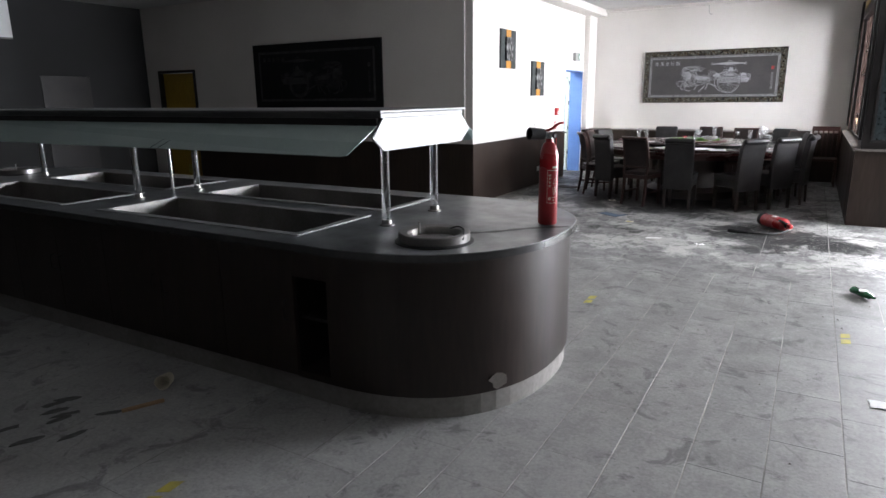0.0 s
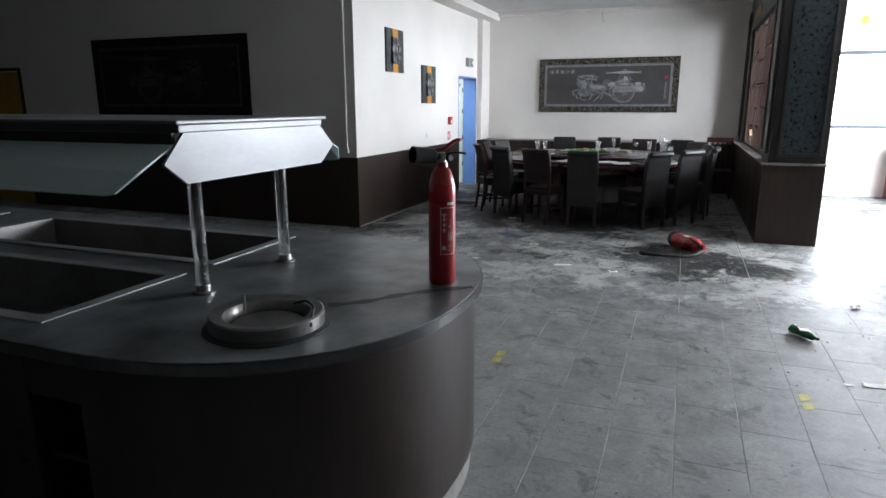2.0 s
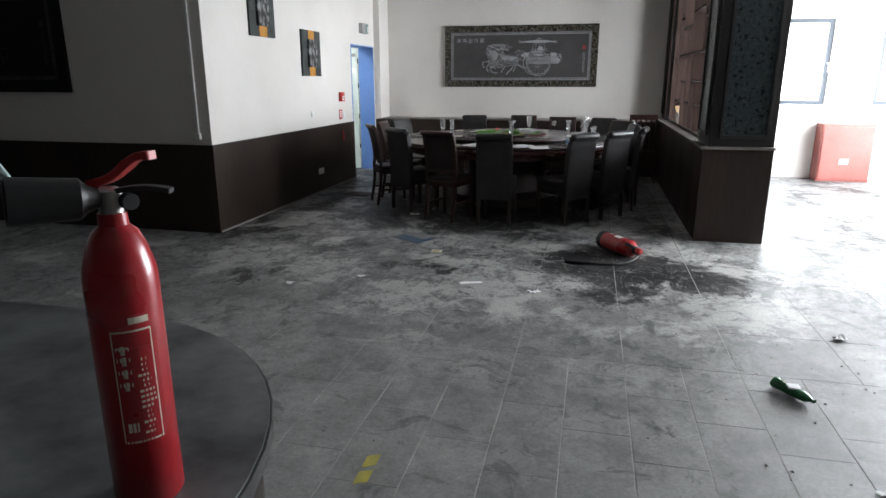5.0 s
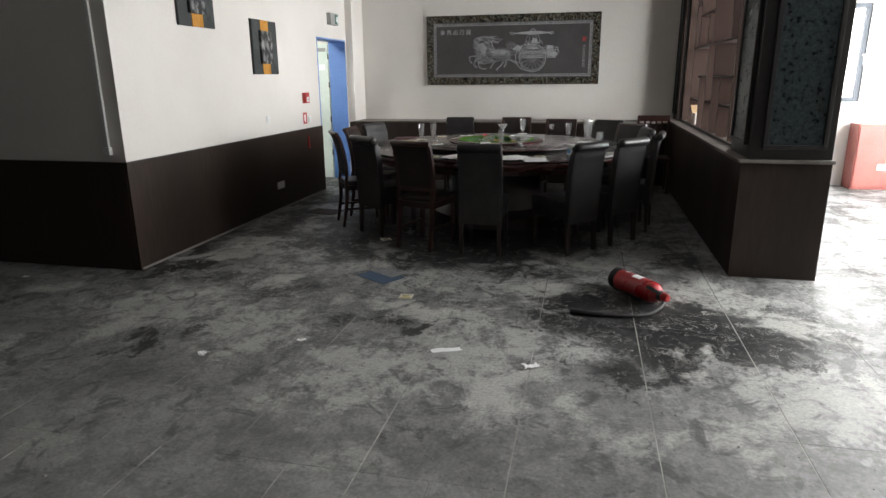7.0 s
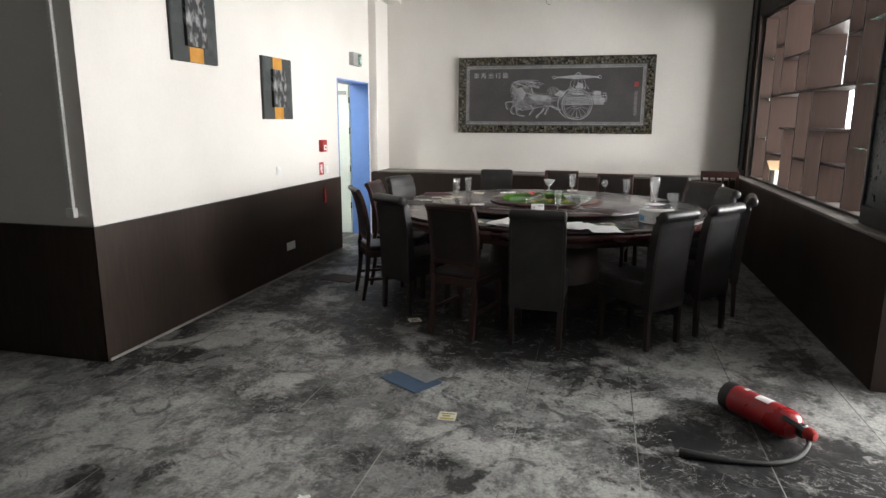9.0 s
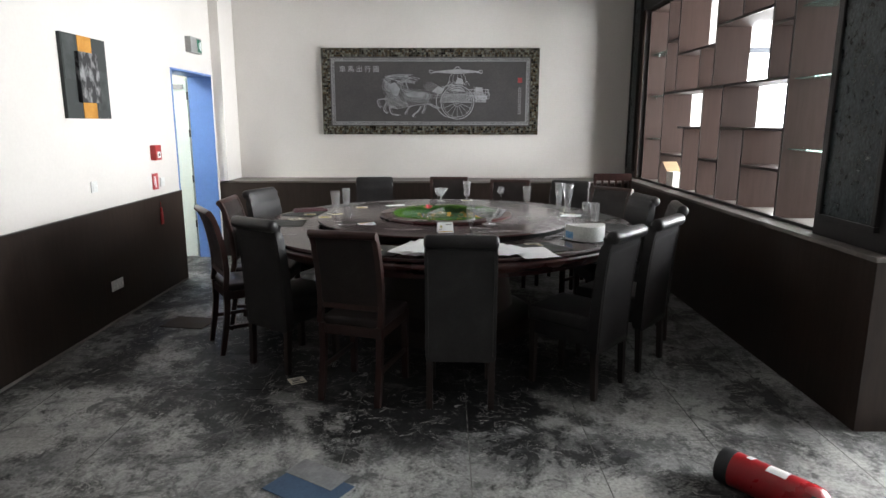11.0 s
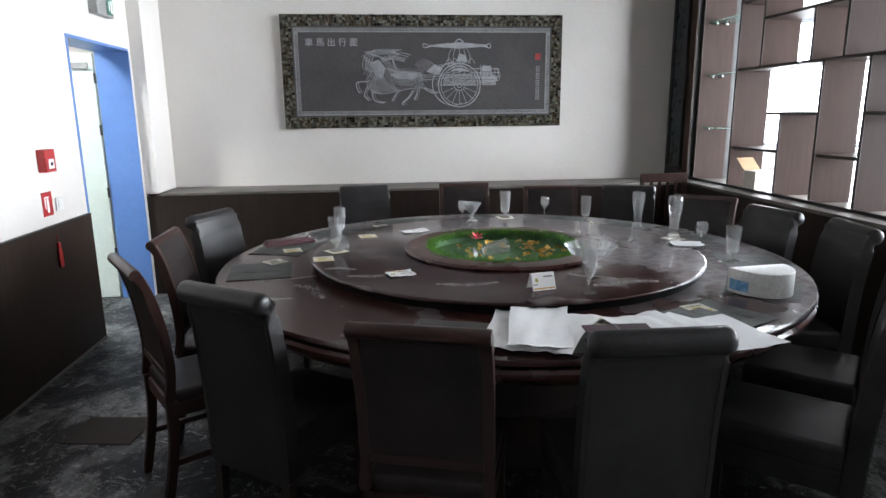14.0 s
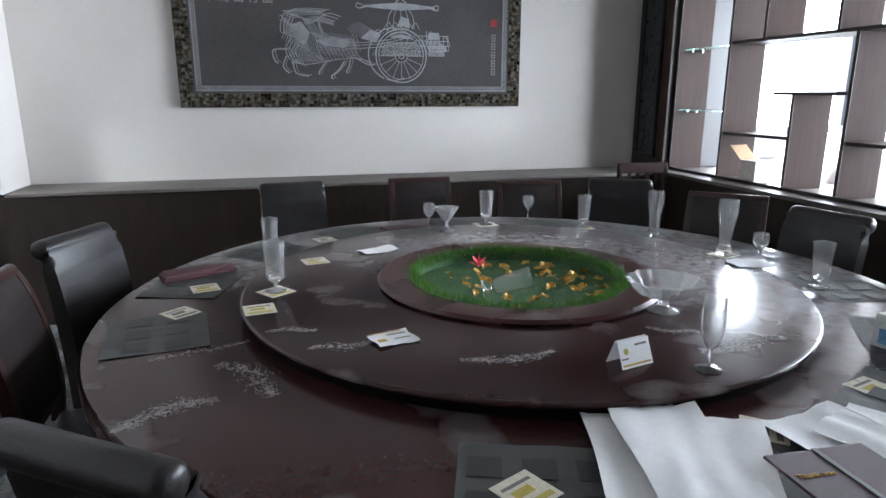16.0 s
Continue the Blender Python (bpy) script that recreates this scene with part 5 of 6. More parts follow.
def glassware(kind):
    w = 0.0016
    shapes = {
        "beer_glass": [(0.034, 0), (0.034, 0.004), (0.009, 0.011), (0.008, 0.028), (0.021, 0.037), (0.0285, 0.052), (0.0315, 0.095), (0.036, 0.168)],
        "wine_glass": [(0.03, 0), (0.03, 0.003), (0.005, 0.01), (0.0045, 0.065), (0.02, 0.08), (0.031, 0.105), (0.028, 0.14)],
        "champagne_flute": [(0.03, 0), (0.03, 0.003), (0.005, 0.01), (0.0045, 0.05), (0.018, 0.07), (0.028, 0.12), (0.026, 0.185)],
        "wheat_beer_glass": [(0.031, 0), (0.032, 0.012), (0.026, 0.03), (0.024, 0.06), (0.028, 0.11), (0.038, 0.17), (0.037, 0.225)],
        "sundae_dish": [(0.036, 0), (0.036, 0.004), (0.01, 0.015), (0.009, 0.045), (0.025, 0.06), (0.045, 0.095), (0.058, 0.115)],
        "glass_bowl": [(0.047, 0), (0.047, 0.005), (0.02, 0.014), (0.017, 0.034), (0.035, 0.046), (0.078, 0.058), (0.094, 0.078), (0.112, 0.10)]}
    out = [(v.x, v.y) for v in smooth_line([(r, z, 0) for r, z in shapes[kind]], 4)]
    inn = [(max(r - w, 0.001), z + 0.001) for r, z in out if z > (0.03 if kind == "wheat_beer_glass" else 0.042)]
    prof = [(0, 0)] + out + inn[::-1] + [(0, inn[0][1])]
    wav = {"sundae_dish": (0.09, 8), "glass_bowl": (0.07, 14)}.get(kind, (0, 1))
    return lathe(prof, 56 if wav[0] else 28, wave=wav[0], waves=wav[1])


def put_glass(kind, x, y, z, label, printed=False, tilt=None):
    g = part(kind, glassware(kind), M_BOWLGLASS if kind in ("glass_bowl", "sundae_dish") else M_GLASS, smooth=True)
    tagged(g, label, "bowl" if "bowl" in kind or "dish" in kind else "glass", group="glassware on the table")
    g.matrix_basis = pose(x, y, z) if tilt is None else tilt
    if printed:
        bm = bmesh.new()
        for s in range(10):
            a = 6.283 * s / 10
            b = 6.283 * (s + 1) / 10
            q = [(0.012 * math.cos(t), 0.012 * math.sin(t)) for t in (a, b)] + [(0.008 * math.cos(t), 0.008 * math.sin(t)) for t in (b, a)]
            bm.faces.new([bm.verts.new((u, -0.0385, 0.16 + v)) for u, v in q])
        part("emblem", bm, M_SILVERDIM, g).matrix_basis = pose(0, 0, 0, 0, 0, -30)
    return g


for kind, x, y, z, lb, pr in (
        ("beer_glass", -2.46, 11.22, TZ + 0.004, "dusty stemmed beer glass on a coaster", 0), ("beer_glass", -2.44, 10.57, SZ + 0.004, "stemmed beer glass on a coaster on the turntable", 0),
        ("wine_glass", -1.67, 11.60, TZ, "small empty wine glass", 0), ("sundae_dish", -1.64, 11.36, SZ, "scalloped glass ice-cream dish", 0),
        ("beer_glass", -1.41, 11.45, SZ + 0.003, "stemmed beer glass on a paper napkin", 0), ("wine_glass", -1.08, 11.70, TZ, "small empty wine glass", 0),
        ("beer_glass", -0.87, 11.45, TZ + 0.004, "dusty stemmed beer glass on a coaster", 0), ("wheat_beer_glass", -0.63, 11.17, TZ + 0.004, "tall frosted wheat beer glass", 1),
        ("wheat_beer_glass", -0.66, 10.62, SZ + 0.004, "tall frosted wheat beer glass on a coaster", 1), ("wine_glass", -0.53, 10.57, TZ, "small empty wine glass", 0),
        ("beer_glass", -0.535, 10.26, TZ + 0.004, "dusty stemmed beer glass on a coaster", 0), ("glass_bowl", -1.30, 10.08, SZ, "wavy-edged footed glass bowl", 0),
        ("champagne_flute", -1.44, 9.68, SZ, "dusty champagne flute on the turntable", 0)):
    put_glass(kind, x, y, z, lb, pr)
put_glass("beer_glass", 0, 0, 0, "glass fallen over on the turf", tilt=pose(TX - 0.16, TY - 0.10, SZ - 0.004, 0, 72, -20))
put_glass("wine_glass", 0, 0, 0, "small glass lying on the floor under the table", tilt=pose(-2.35, 9.43, 0.031, 0, 90, 60))


def coaster(x, y, z, rz, art=M_OCHREINK, size=0.094):
    c = holder("beer_mat", x, y, z, rz, label="square cream beer mat with worn print", category="beer mat", group="beer mats")
    h = size / 2
    part("card", box((-h, -h, 0.0006), (h, h, 0.002), 0.0), M_CREAM, c)
    bm = box((-h * 0.78, -h * 0.78, 0.002), (h * 0.78, -h * 0.5, 0.0026))
    box((-h * 0.6, -h * 0.2, 0.002), (h * 0.35, h * 0.25, 0.0026), bm=bm)
    part("print", bm, art, c)
    bm = box((-h * 0.75, h * 0.45, 0.002), (h * 0.75, h * 0.62, 0.0026))
    part("lettering", bm, M_INK, c)


for i, (x, y, z, rz) in enumerate(((-2.46, 11.22, TZ, 20), (-2.44, 10.57, SZ, 35), (-2.49, 10.40, SZ, 8), (-2.74, 10.55, TZ + 0.004, 40), (-2.69, 10.81, TZ + 0.004, 15), (-2.29, 10.94, SZ, 12),
                                   (-2.21, 11.51, TZ, 20), (-0.87, 11.45, TZ, 5), (-0.63, 11.17, TZ, 30), (-0.66, 10.62, SZ, 20), (-0.535, 10.26, TZ, 40), (-2.02, 9.40, TZ + 0.004, 25),
                                   (-1.46, 9.47, TZ + 0.004, 50), (-1.06, 9.57, TZ + 0.002, 15), (-1.41, 11.45, SZ, 12), (-2.48, 9.32, 0.0, 30), (-1.85, 7.80, 0.0, 5))):
    coaster(x, y, z, rz, M_OCHREINK if i % 3 else M_INK)


def placemat(x, y, rz, w=0.31, d=0.28):
    p = holder("placemat", x, y, TZ, rz, label="grey woven placemat with dark squares", category="placemat", group="placemats")
    bm = bmesh.new()
    nx, ny = 8, 6
    g = [[bm.verts.new((-w / 2 + w * i / nx, -d / 2 + d * j / ny, 0.003 + 0.0012 * math.sin(i * 1.7 + j))) for j in range(ny + 1)] for i in range(nx + 1)]
    for i in range(nx):
        for j in range(ny):
            bm.faces.new((g[i][j], g[i + 1][j], g[i + 1][j + 1], g[i][j + 1]))
    part("weave", bm, M_MAT, p)
    for i in range(3):
        for j in range(2):
            cx, cy = -w / 2 + w * (i + 0.5) / 3, -d / 2 + d * (j + 0.62 if j == 0 else j + 0.4) / 2
            part("dark_square", box((cx - 0.033, cy - 0.033, 0.0046), (cx + 0.033, cy + 0.033, 0.0054)), M_MATDARK, p)


for ang in (187, 163, 137, 112, 83, 60, 38, 12, -14, -38, -62, -88, -109):
    a = radians(ang)
    placemat(TX + 1.19 * math.cos(a), TY + 1.19 * math.sin(a), ang + 90)


def paper(x, y, z, rz, w, d, seed, label, name="paper_sheet", curl=0.012, material=M_PAPER, category="paper"):
    bm = bmesh.new()
    nx, ny = 10, 12
    s = random.Random(seed)
    ph = [s.uniform(0, 6) for _ in range(4)]
    g = []
    for i in range(nx + 1):
        row = []
        for j in range(ny + 1):
            u, v = i / nx, j / ny
            h = curl * (0.5 + 0.5 * math.sin(ph[0] + 5 * u + 2 * v)) * (0.3 + 0.7 * abs(u - 0.5) * 2) + 0.4 * curl * abs(math.sin(ph[1] + 9 * u - 3 * v))
            row.append(bm.verts.new((-w / 2 + w * u + 0.004 * math.sin(ph[2] + 6 * v), -d / 2 + d * v + 0.004 * math.sin(ph[3] + 7 * u), h + 0.001)))
        g.append(row)
    for i in range(nx):
        for j in range(ny):
            bm.faces.new((g[i][j], g[i + 1][j], g[i + 1][j + 1], g[i][j + 1]))
    r = bmesh.ops.extrude_face_region(bm, geom=list(bm.faces))
    bmesh.ops.translate(bm, verts=[v for v in r["geom"] if isinstance(v, bmesh.types.BMVert)], vec=(0, 0, 0.0008))
    ob = tagged(part(name, bm, material, smooth=True), label, category)
    ob.matrix_basis = pose(x, y, z, 0, 0, rz)
    return ob


paper(-1.755, 9.44, TZ + 0.004, -18, 0.21, 0.44, 1, "crumpled white paper sheet on the table rim")
paper(-1.70, 9.40, TZ + 0.019, -14, 0.20, 0.40, 2, "crumpled white paper sheet lying on another")
paper(-1.65, 9.36, TZ + 0.012, -32, 0.19, 0.38, 3, "white creased paper sheet on the table rim")
paper(-1.34, 9.36, TZ + 0.006, 8, 0.22, 0.28, 4, "wavy white paper sheet under the menu")
paper(-1.24, 9.34, TZ + 0.012, 24, 0.20, 0.27, 5, "wavy white paper sheet on the table")
paper(-1.09, 9.31, TZ + 0.005, 12, 0.21, 0.30, 6, "flat white paper sheet on the table rim", curl=0.004)
paper(-2.02, 11.05, SZ, 24, 0.16, 0.09, 7, "white folded paper napkin", "napkin", 0.004, category="napkin")
flat_card = paper(-2.14, 10.06, SZ, 12, 0.115, 0.095, 8, "white folded place card lying flat", "place_card", 0.006, category="card")
paper(-0.66, 10.47, SZ, -20, 0.15, 0.12, 9, "white folded paper napkin", "napkin", 0.008, category="napkin")
paper(-1.41, 11.45, SZ - 0.0005, 10, 0.10, 0.10, 10, "small white paper napkin under a glass", "napkin", 0.001, category="napkin")
for nm, lo, hi, ma in (("gold_line", (-0.05, 0.036, 0.008), (0.05, 0.040, 0.0088), M_GOLD), ("print", (-0.045, -0.024, 0.008), (-0.022, -0.006, 0.0088), M_OCHREINK), ("print", (-0.01, 0.014, 0.008), (0.045, 0.019, 0.0088), M_INK), ("print", (0.0, -0.018, 0.008), (0.045, -0.014, 0.0088), M_INK)):
    part(nm, box(lo, hi), ma, flat_card)
nk = holder("cloth_napkin", -2.74, 11.02, TZ + 0.004, 24, label="burgundy cloth napkin folded on a placemat", category="napkin")
part("fold", prism([(-0.14, -0.07), (0.14, -0.055), (0.15, 0.03), (0.0, 0.06), (-0.13, 0.05)], 0, 0.014, bevel=0.006), M_NAPKIN, nk, smooth=True)
part("upper_fold", prism([(-0.13, -0.06), (0.05, -0.05), (0.12, 0.0), (-0.02, 0.05), (-0.12, 0.04)], 0.0142, 0.024, bevel=0.005), M_NAPKIN, nk, smooth=True)
bf = tagged(part("bill_folder", box((-0.10, -0.065, 0), (0.10, 0.065, 0.012), 0.003), M_MENU), "slim brown leather bill folder on the table", "folder")
bf.matrix_basis = pose(-1.80, 11.66, TZ, 0, 0, 14)
mn = holder("menu", -1.475, 9.25, TZ + 0.034, -3, label="opened burgundy bill cover with gold lettering", category="menu")
part("cover", box((-0.126, -0.105, 0), (-0.002, 0.105, 0.006), 0.0015), M_MENU, mn)
part("back_cover", box((0.002, -0.105, 0.001), (0.126, 0.105, 0.007), 0.0015), M_MENU, mn)
part("spine_strip", box((-0.006, -0.105, 0.0065), (0.006, 0.105, 0.0082), 0.0005), M_ALU, mn, "clear plastic spine strip")
mn.scale = (0.84, 0.84, 1.0)
text_mesh("lettering", "Thank you", 0.021, M_GOLD, mn, pose(-0.112, 0.012, 0.0068))
cap = tagged(part("bottle_cap", lathe([(0, 0.012), (0.012, 0.012), (0.0145, 0.010), (0.016, 0.0), (0.0145, 0.0), (0.012, 0.009), (0, 0.010)], 21, wave=0.05, waves=21), M_REDPLASTIC, smooth=True), "small red bottle cap on a placemat", "cap")
cap.matrix_basis = pose(-2.135, 9.363, TZ + 0.005) @ Matrix.Scale(1.35, 4)
# table tent
tt = holder("place_card", -1.600, 9.765, SZ, 13, label="white folded place card with gold print standing up", category="card")
tt.scale = (0.82, 0.9, 0.9)
fr = part("front", box((-0.06, -0.001, 0), (0.06, 0.001, 0.075)), M_PAPER, tt)
fr.matrix_basis = pose(0, -0.03, 0.0005, -22, 0, 0)
bk = part("back", box((-0.06, -0.001, 0), (0.06, 0.001, 0.075)), M_PAPER, tt)
bk.matrix_basis = pose(0, 0.034, 0.0005, 22, 0, 0)
bm = box((-0.054, -0.0018, 0.006), (0.054, -0.001, 0.011))
part("gold_line", bm, M_GOLD, fr)
bm = lathe([(0, 0), (0.009, 0), (0.009, 0.0008), (0, 0.0008)], 16)
bmesh.ops.transform(bm, matrix=pose(-0.035, -0.001, 0.045, 90), verts=bm.verts)
part("emblem", bm, M_OCHREINK, fr)
part("print", box((0.002, -0.0018, 0.056), (0.048, -0.001, 0.062)), M_INK, fr)
part("print", box((-0.055, -0.0018, 0.024), (-0.03, -0.001, 0.028)), M_INK, fr)
# napkin dispenser
nd_ = holder("tissue_box", -0.70, 9.74, TZ + 0.005, 6, label="white half-round tissue box with blue print", category="box")
arc = [(0.125 * math.cos(t), -0.055 + 0.16 * math.sin(t)) for t in [math.pi * k / 18 for k in range(19)]]
part("body", prism([(x, -y) for x, y in arc][::-1], 0, 0.095, bevel=0.004), M_WHITEPLASTIC, nd_, smooth=True)
part("blue_print", strip([(x, -y) for x, y in [(0.1262 * math.cos(t), -0.055 + 0.1612 * math.sin(t)) for t in [math.pi * (0.80 + 0.17 * k / 8) for k in range(9)]]], 0.012, 0.055, 0.0006), mat("blue_print", (0.10, 0.28, 0.55), (0.3, 0.5, 0.7), 0.5, 0, 40, 90, 0.0), nd_, "blue printed strip")

# flaky wax and water smears on the wood
def smear(x0, y0, x1, y1, z, wid, n, seed):
    s = random.Random(seed)
    vs, fs = [], []
    a = Vector((x0, y0))
    d = Vector((x1, y1)) - a
    ln = d.length
    d.normalize()
    p = Vector((-d.y, d.x))
    for _ in range(n):
        u = s.random()
        v = s.gauss(0, 0.34) * (0.35 + 0.65 * math.sin(math.pi * min(max(u, 0.05), 0.95))) + 0.35 * math.sin(u * 5 + seed)
        c = a + d * u * ln + p * v * wid
        k = len(vs)
        r1, r2, t = s.uniform(0.002, 0.008), s.uniform(0.0006, 0.002), s.gauss(math.atan2(d.y, d.x), 0.6)
        e, f = Vector((math.cos(t), math.sin(t))) * r1, Vector((-math.sin(t), math.cos(t))) * r2
        for q in (c - e, c - f + e * 0.2, c + e, c + f - e * 0.1):
            vs.append((q.x, q.y, z + s.uniform(0.0008, 0.0014)))
        fs.append((k, k + 1, k + 2, k + 3))
    me = bpy.data.meshes.new("wax_flakes")
    me.from_pydata(vs, [], fs)
    me.materials.append(M_FLAKE)
    tagged(new("wax_flakes", me), "pale flaky water and wax smear on the table", "stain", kind="stuff")


for i, (x0, y0, x1, y1, z, wid, n) in enumerate((
        (-2.47, 10.20, -2.33, 10.19, SZ, 0.03, 160),
        (-2.36, 10.04, -2.20, 10.06, SZ, 0.04, 220),
        (-2.00, 9.87, -1.75, 9.87, SZ, 0.04, 420),
        (-1.43, 9.97, -1.31, 9.89, SZ, 0.03, 220),
        (-1.39, 9.80, -1.11, 9.79, SZ, 0.06, 520),
        (-2.79, 9.83, -2.58, 9.92, TZ, 0.05, 650),
        (-2.59, 10.12, -2.43, 9.91, TZ, 0.06, 420),
        (-2.77, 10.17, -2.52, 10.27, TZ, 0.03, 160))):
    smear(x0, y0, x1, y1, z, wid, n, i)

# ---- pictures ----


def chariot_picture(w, h, label):
    p = holder("wall_picture", label=label, category="picture", group="chariot pictures")
    part("board", box((0, -0.03, 0), (w, 0, h), 0.002), M_SLATE, p, "dark slate picture board")
    # mosaic frame
    f = 0.098
    vs, fs = [], []
    n = 4
    t = f / n
    nx, nz = round(w / t), round(h / t)
    tx, tz = w / nx, h / nz
    for i in range(nx):
        for j in range(nz):
            if n <= i < nx - n and n <= j < nz - n:
                continue
            g = 0.0012
            x0, x1, z0, z1 = i * tx + g, (i + 1) * tx - g, j * tz + g, (j + 1) * tz - g
            k = len(vs)
            y = -0.034
            vs.extend([(x0, y, z0), (x1, y, z0), (x1, y, z1), (x0, y, z1), (x0, -0.03, z0), (x1, -0.03, z0), (x1, -0.03, z1), (x0, -0.03, z1)])
            fs.extend([(k, k + 1, k + 2, k + 3), (k, k + 4, k + 5, k + 1), (k + 1, k + 5, k + 6, k + 2), (k + 2, k + 6, k + 7, k + 3), (k + 3, k + 7, k + 4, k)])
    me = bpy.data.meshes.new("mosaic_frame")
    me.from_pydata(vs, [], fs)
    me.materials.append(M_MOSAIC)
    mf = new("mosaic_frame", me)
    mf.parent = p
    tagged(mf, "brown glass mosaic frame", kind="stuff")
    # key-pattern border
    bm = bmesh.new()
    a, b, y = 0.112, 0.15, -0.0315
    for lo, hi in (((a, a), (w - a, b)), ((a, h - b), (w - a, h - a)), ((a, b), (b, h - b)), ((w - b, b), (w - a, h - b))):
        box((lo[0], y, lo[1]), (hi[0], -0.03, hi[1]), bm=bm)
    part("border", bm, M_SILVERDIM, p, "grey key-pattern border")
    bm = bmesh.new()

    def key(x, z, s, flip):
        pts = [(0, 0), (0, 1), (1, 1), (1, 0.3), (0.45, 0.3), (0.45, 0.65)]
        q = [(x + s * u, z + s * v) if not flip else (x + s * v, z + s * u) for u, v in pts]
        for c, d in zip(q, q[1:]):
            ribbon(bm, (c, d), 0.004, y - 0.0006)

    s = 0.022
    i = a + 0.01
    while i < w - a - s:
        key(i, a + 0.008, s, False)
        key(i, h - b + 0.008, s, False)
        i += s * 1.5
    i = b
    while i < h - b - s:
        key(a + 0.008, i, s, True)
        key(w - b + 0.008, i, s, True)
        i += s * 1.5
    part("key_pattern", bm, M_SLATE, p)
    # chariot and horses in silver line
    bm = bmesh.new()
    y = -0.0318
    ox, oz = w * 0.625, h * 0.378

    def line(pts, wd=0.006, n=5):
        ribbon(bm, [(ox + q.x, oz + q.y) for q in smooth_line([(*v, 0) for v in pts], n)], wd * 0.8, y)

    for rad, wd in ((0.19, 0.009), (0.168, 0.005), (0.045, 0.005), (0.02, 0.006)):
        ribbon(bm, [(ox + rad * math.cos(6.2832 * k / 40), oz + rad * math.sin(6.2832 * k / 40)) for k in range(41)], wd, y)
    for k in range(16):
        c, sn = math.cos(6.2832 * k / 16), math.sin(6.2832 * k / 16)
        ribbon(bm, [(ox + 0.045 * c, oz + 0.045 * sn), (ox + 0.168 * c, oz + 0.168 * sn)], 0.0045, y)
    # box, rail, shafts, canopy
    for k in range(3):
        ribbon(bm, [(ox + 0.10, oz + 0.075 + 0.035 * k), (ox + 0.36, oz + 0.075 + 0.035 * k)], 0.006, y)
    for k in range(7):
        ribbon(bm, [(ox + 0.16 + 0.033 * k, oz + 0.07), (ox + 0.16 + 0.033 * k, oz + (0.18 if k in (1, 2) else 0.145))], 0.005, y)
    line([(0.36, 0.04), (0.37, 0.10), (0.33, 0.15)])
    line([(0.36, 0.04), (0.2, 0.02)])
    for dz in (0, 0.022, 0.04):
        line([(0.02, 0.10 + dz), (-0.18, 0.06 + dz), (-0.42, 0.05 + dz), (-0.55, 0.10 + dz), (-0.60, 0.2 + dz)], 0.006)
    line([(-0.28, 0.335), (-0.32, 0.33), (-0.32, 0.36), (-0.28, 0.35)], 0.009)
    line([(0.25, 0.335), (0.28, 0.325), (0.28, 0.36), (0.24, 0.35)], 0.009)
    line([(-0.04, 0.37), (0.0, 0.40), (0.04, 0.37)], 0.012)
    for dx in (-0.09, -0.05, 0.0, 0.05, 0.09):
        line([(dx * 0.4, 0.35), (dx, 0.28), (dx * 1.1, 0.19)], 0.006)
    for k in range(5):
        line([(-0.12 + 0.05 * k, 0.2), (-0.09 + 0.05 * k, 0.235), (-0.06 + 0.05 * k, 0.19)], 0.006)
        line([(-0.26 + 0.05 * k, 0.13 + 0.012 * k), (-0.22 + 0.05 * k, 0.17 + 0.012 * k), (-0.18 + 0.05 * k, 0.14 + 0.012 * k)], 0.006)
    # team of horses: manes and chests in flowing strokes, four sets of legs
    for k in range(4):
        dx, dz = 0.022 * k, 0.008 * k
        line([(-0.834 + dx, 0.275 - dz), (-0.77 + dx, 0.272 - dz), (-0.70 + dx, 0.235 - dz), (-0.64 + dx, 0.15 - dz), (-0.55 + dx, 0.11), (-0.42 + dx, 0.11), (-0.33, 0.06)], 0.006)
        line([(-0.834 + dx, 0.275 - dz), (-0.862 + dx, 0.20 - dz), (-0.858 + dx, 0.147 - dz), (-0.825 + dx, 0.155 - dz), (-0.79 + dx, 0.185 - dz)], 0.007)
        line([(-0.80 + dx, 0.17 - dz), (-0.80 + dx, 0.10 - dz), (-0.834 + dx, 0.05 - dz), (-0.82 + dx, -0.02), (-0.76 + dx, -0.06 - dz)], 0.006)
        line([(-0.835 + dx, 0.283 + dz), (-0.74 + dx, 0.29 + dz), (-0.58 + dx, 0.285 + dz)], 0.005)
        line([(-0.68 + dx, 0.205 + dz), (-0.60 + dx, 0.235 + dz * 2), (-0.50 + dx, 0.215 + dz * 2)], 0.006)
    for k in range(12):
        f = k / 11
        line([(-0.77 + 0.17 * f, 0.21 - 0.07 * f), (-0.74 + 0.16 * f, 0.10 - 0.04 * f), (-0.80 + 0.20 * f, 0.02 - 0.02 * f), (-0.78 + 0.26 * f, -0.05)], 0.0045)
    for k in range(10):
        line([(-0.62 + 0.03 * k, 0.06), (-0.60 + 0.03 * k, 0.015), (-0.57 + 0.03 * k, -0.03)], 0.0045)
        line([(-0.62 + 0.03 * k, 0.10), (-0.605 + 0.03 * k, 0.085), (-0.59 + 0.03 * k, 0.10)], 0.006)
    line([(-0.80, -0.055), (-0.673, -0.066), (-0.53, -0.04), (-0.35, -0.02), (-0.22, -0.05)], 0.007)
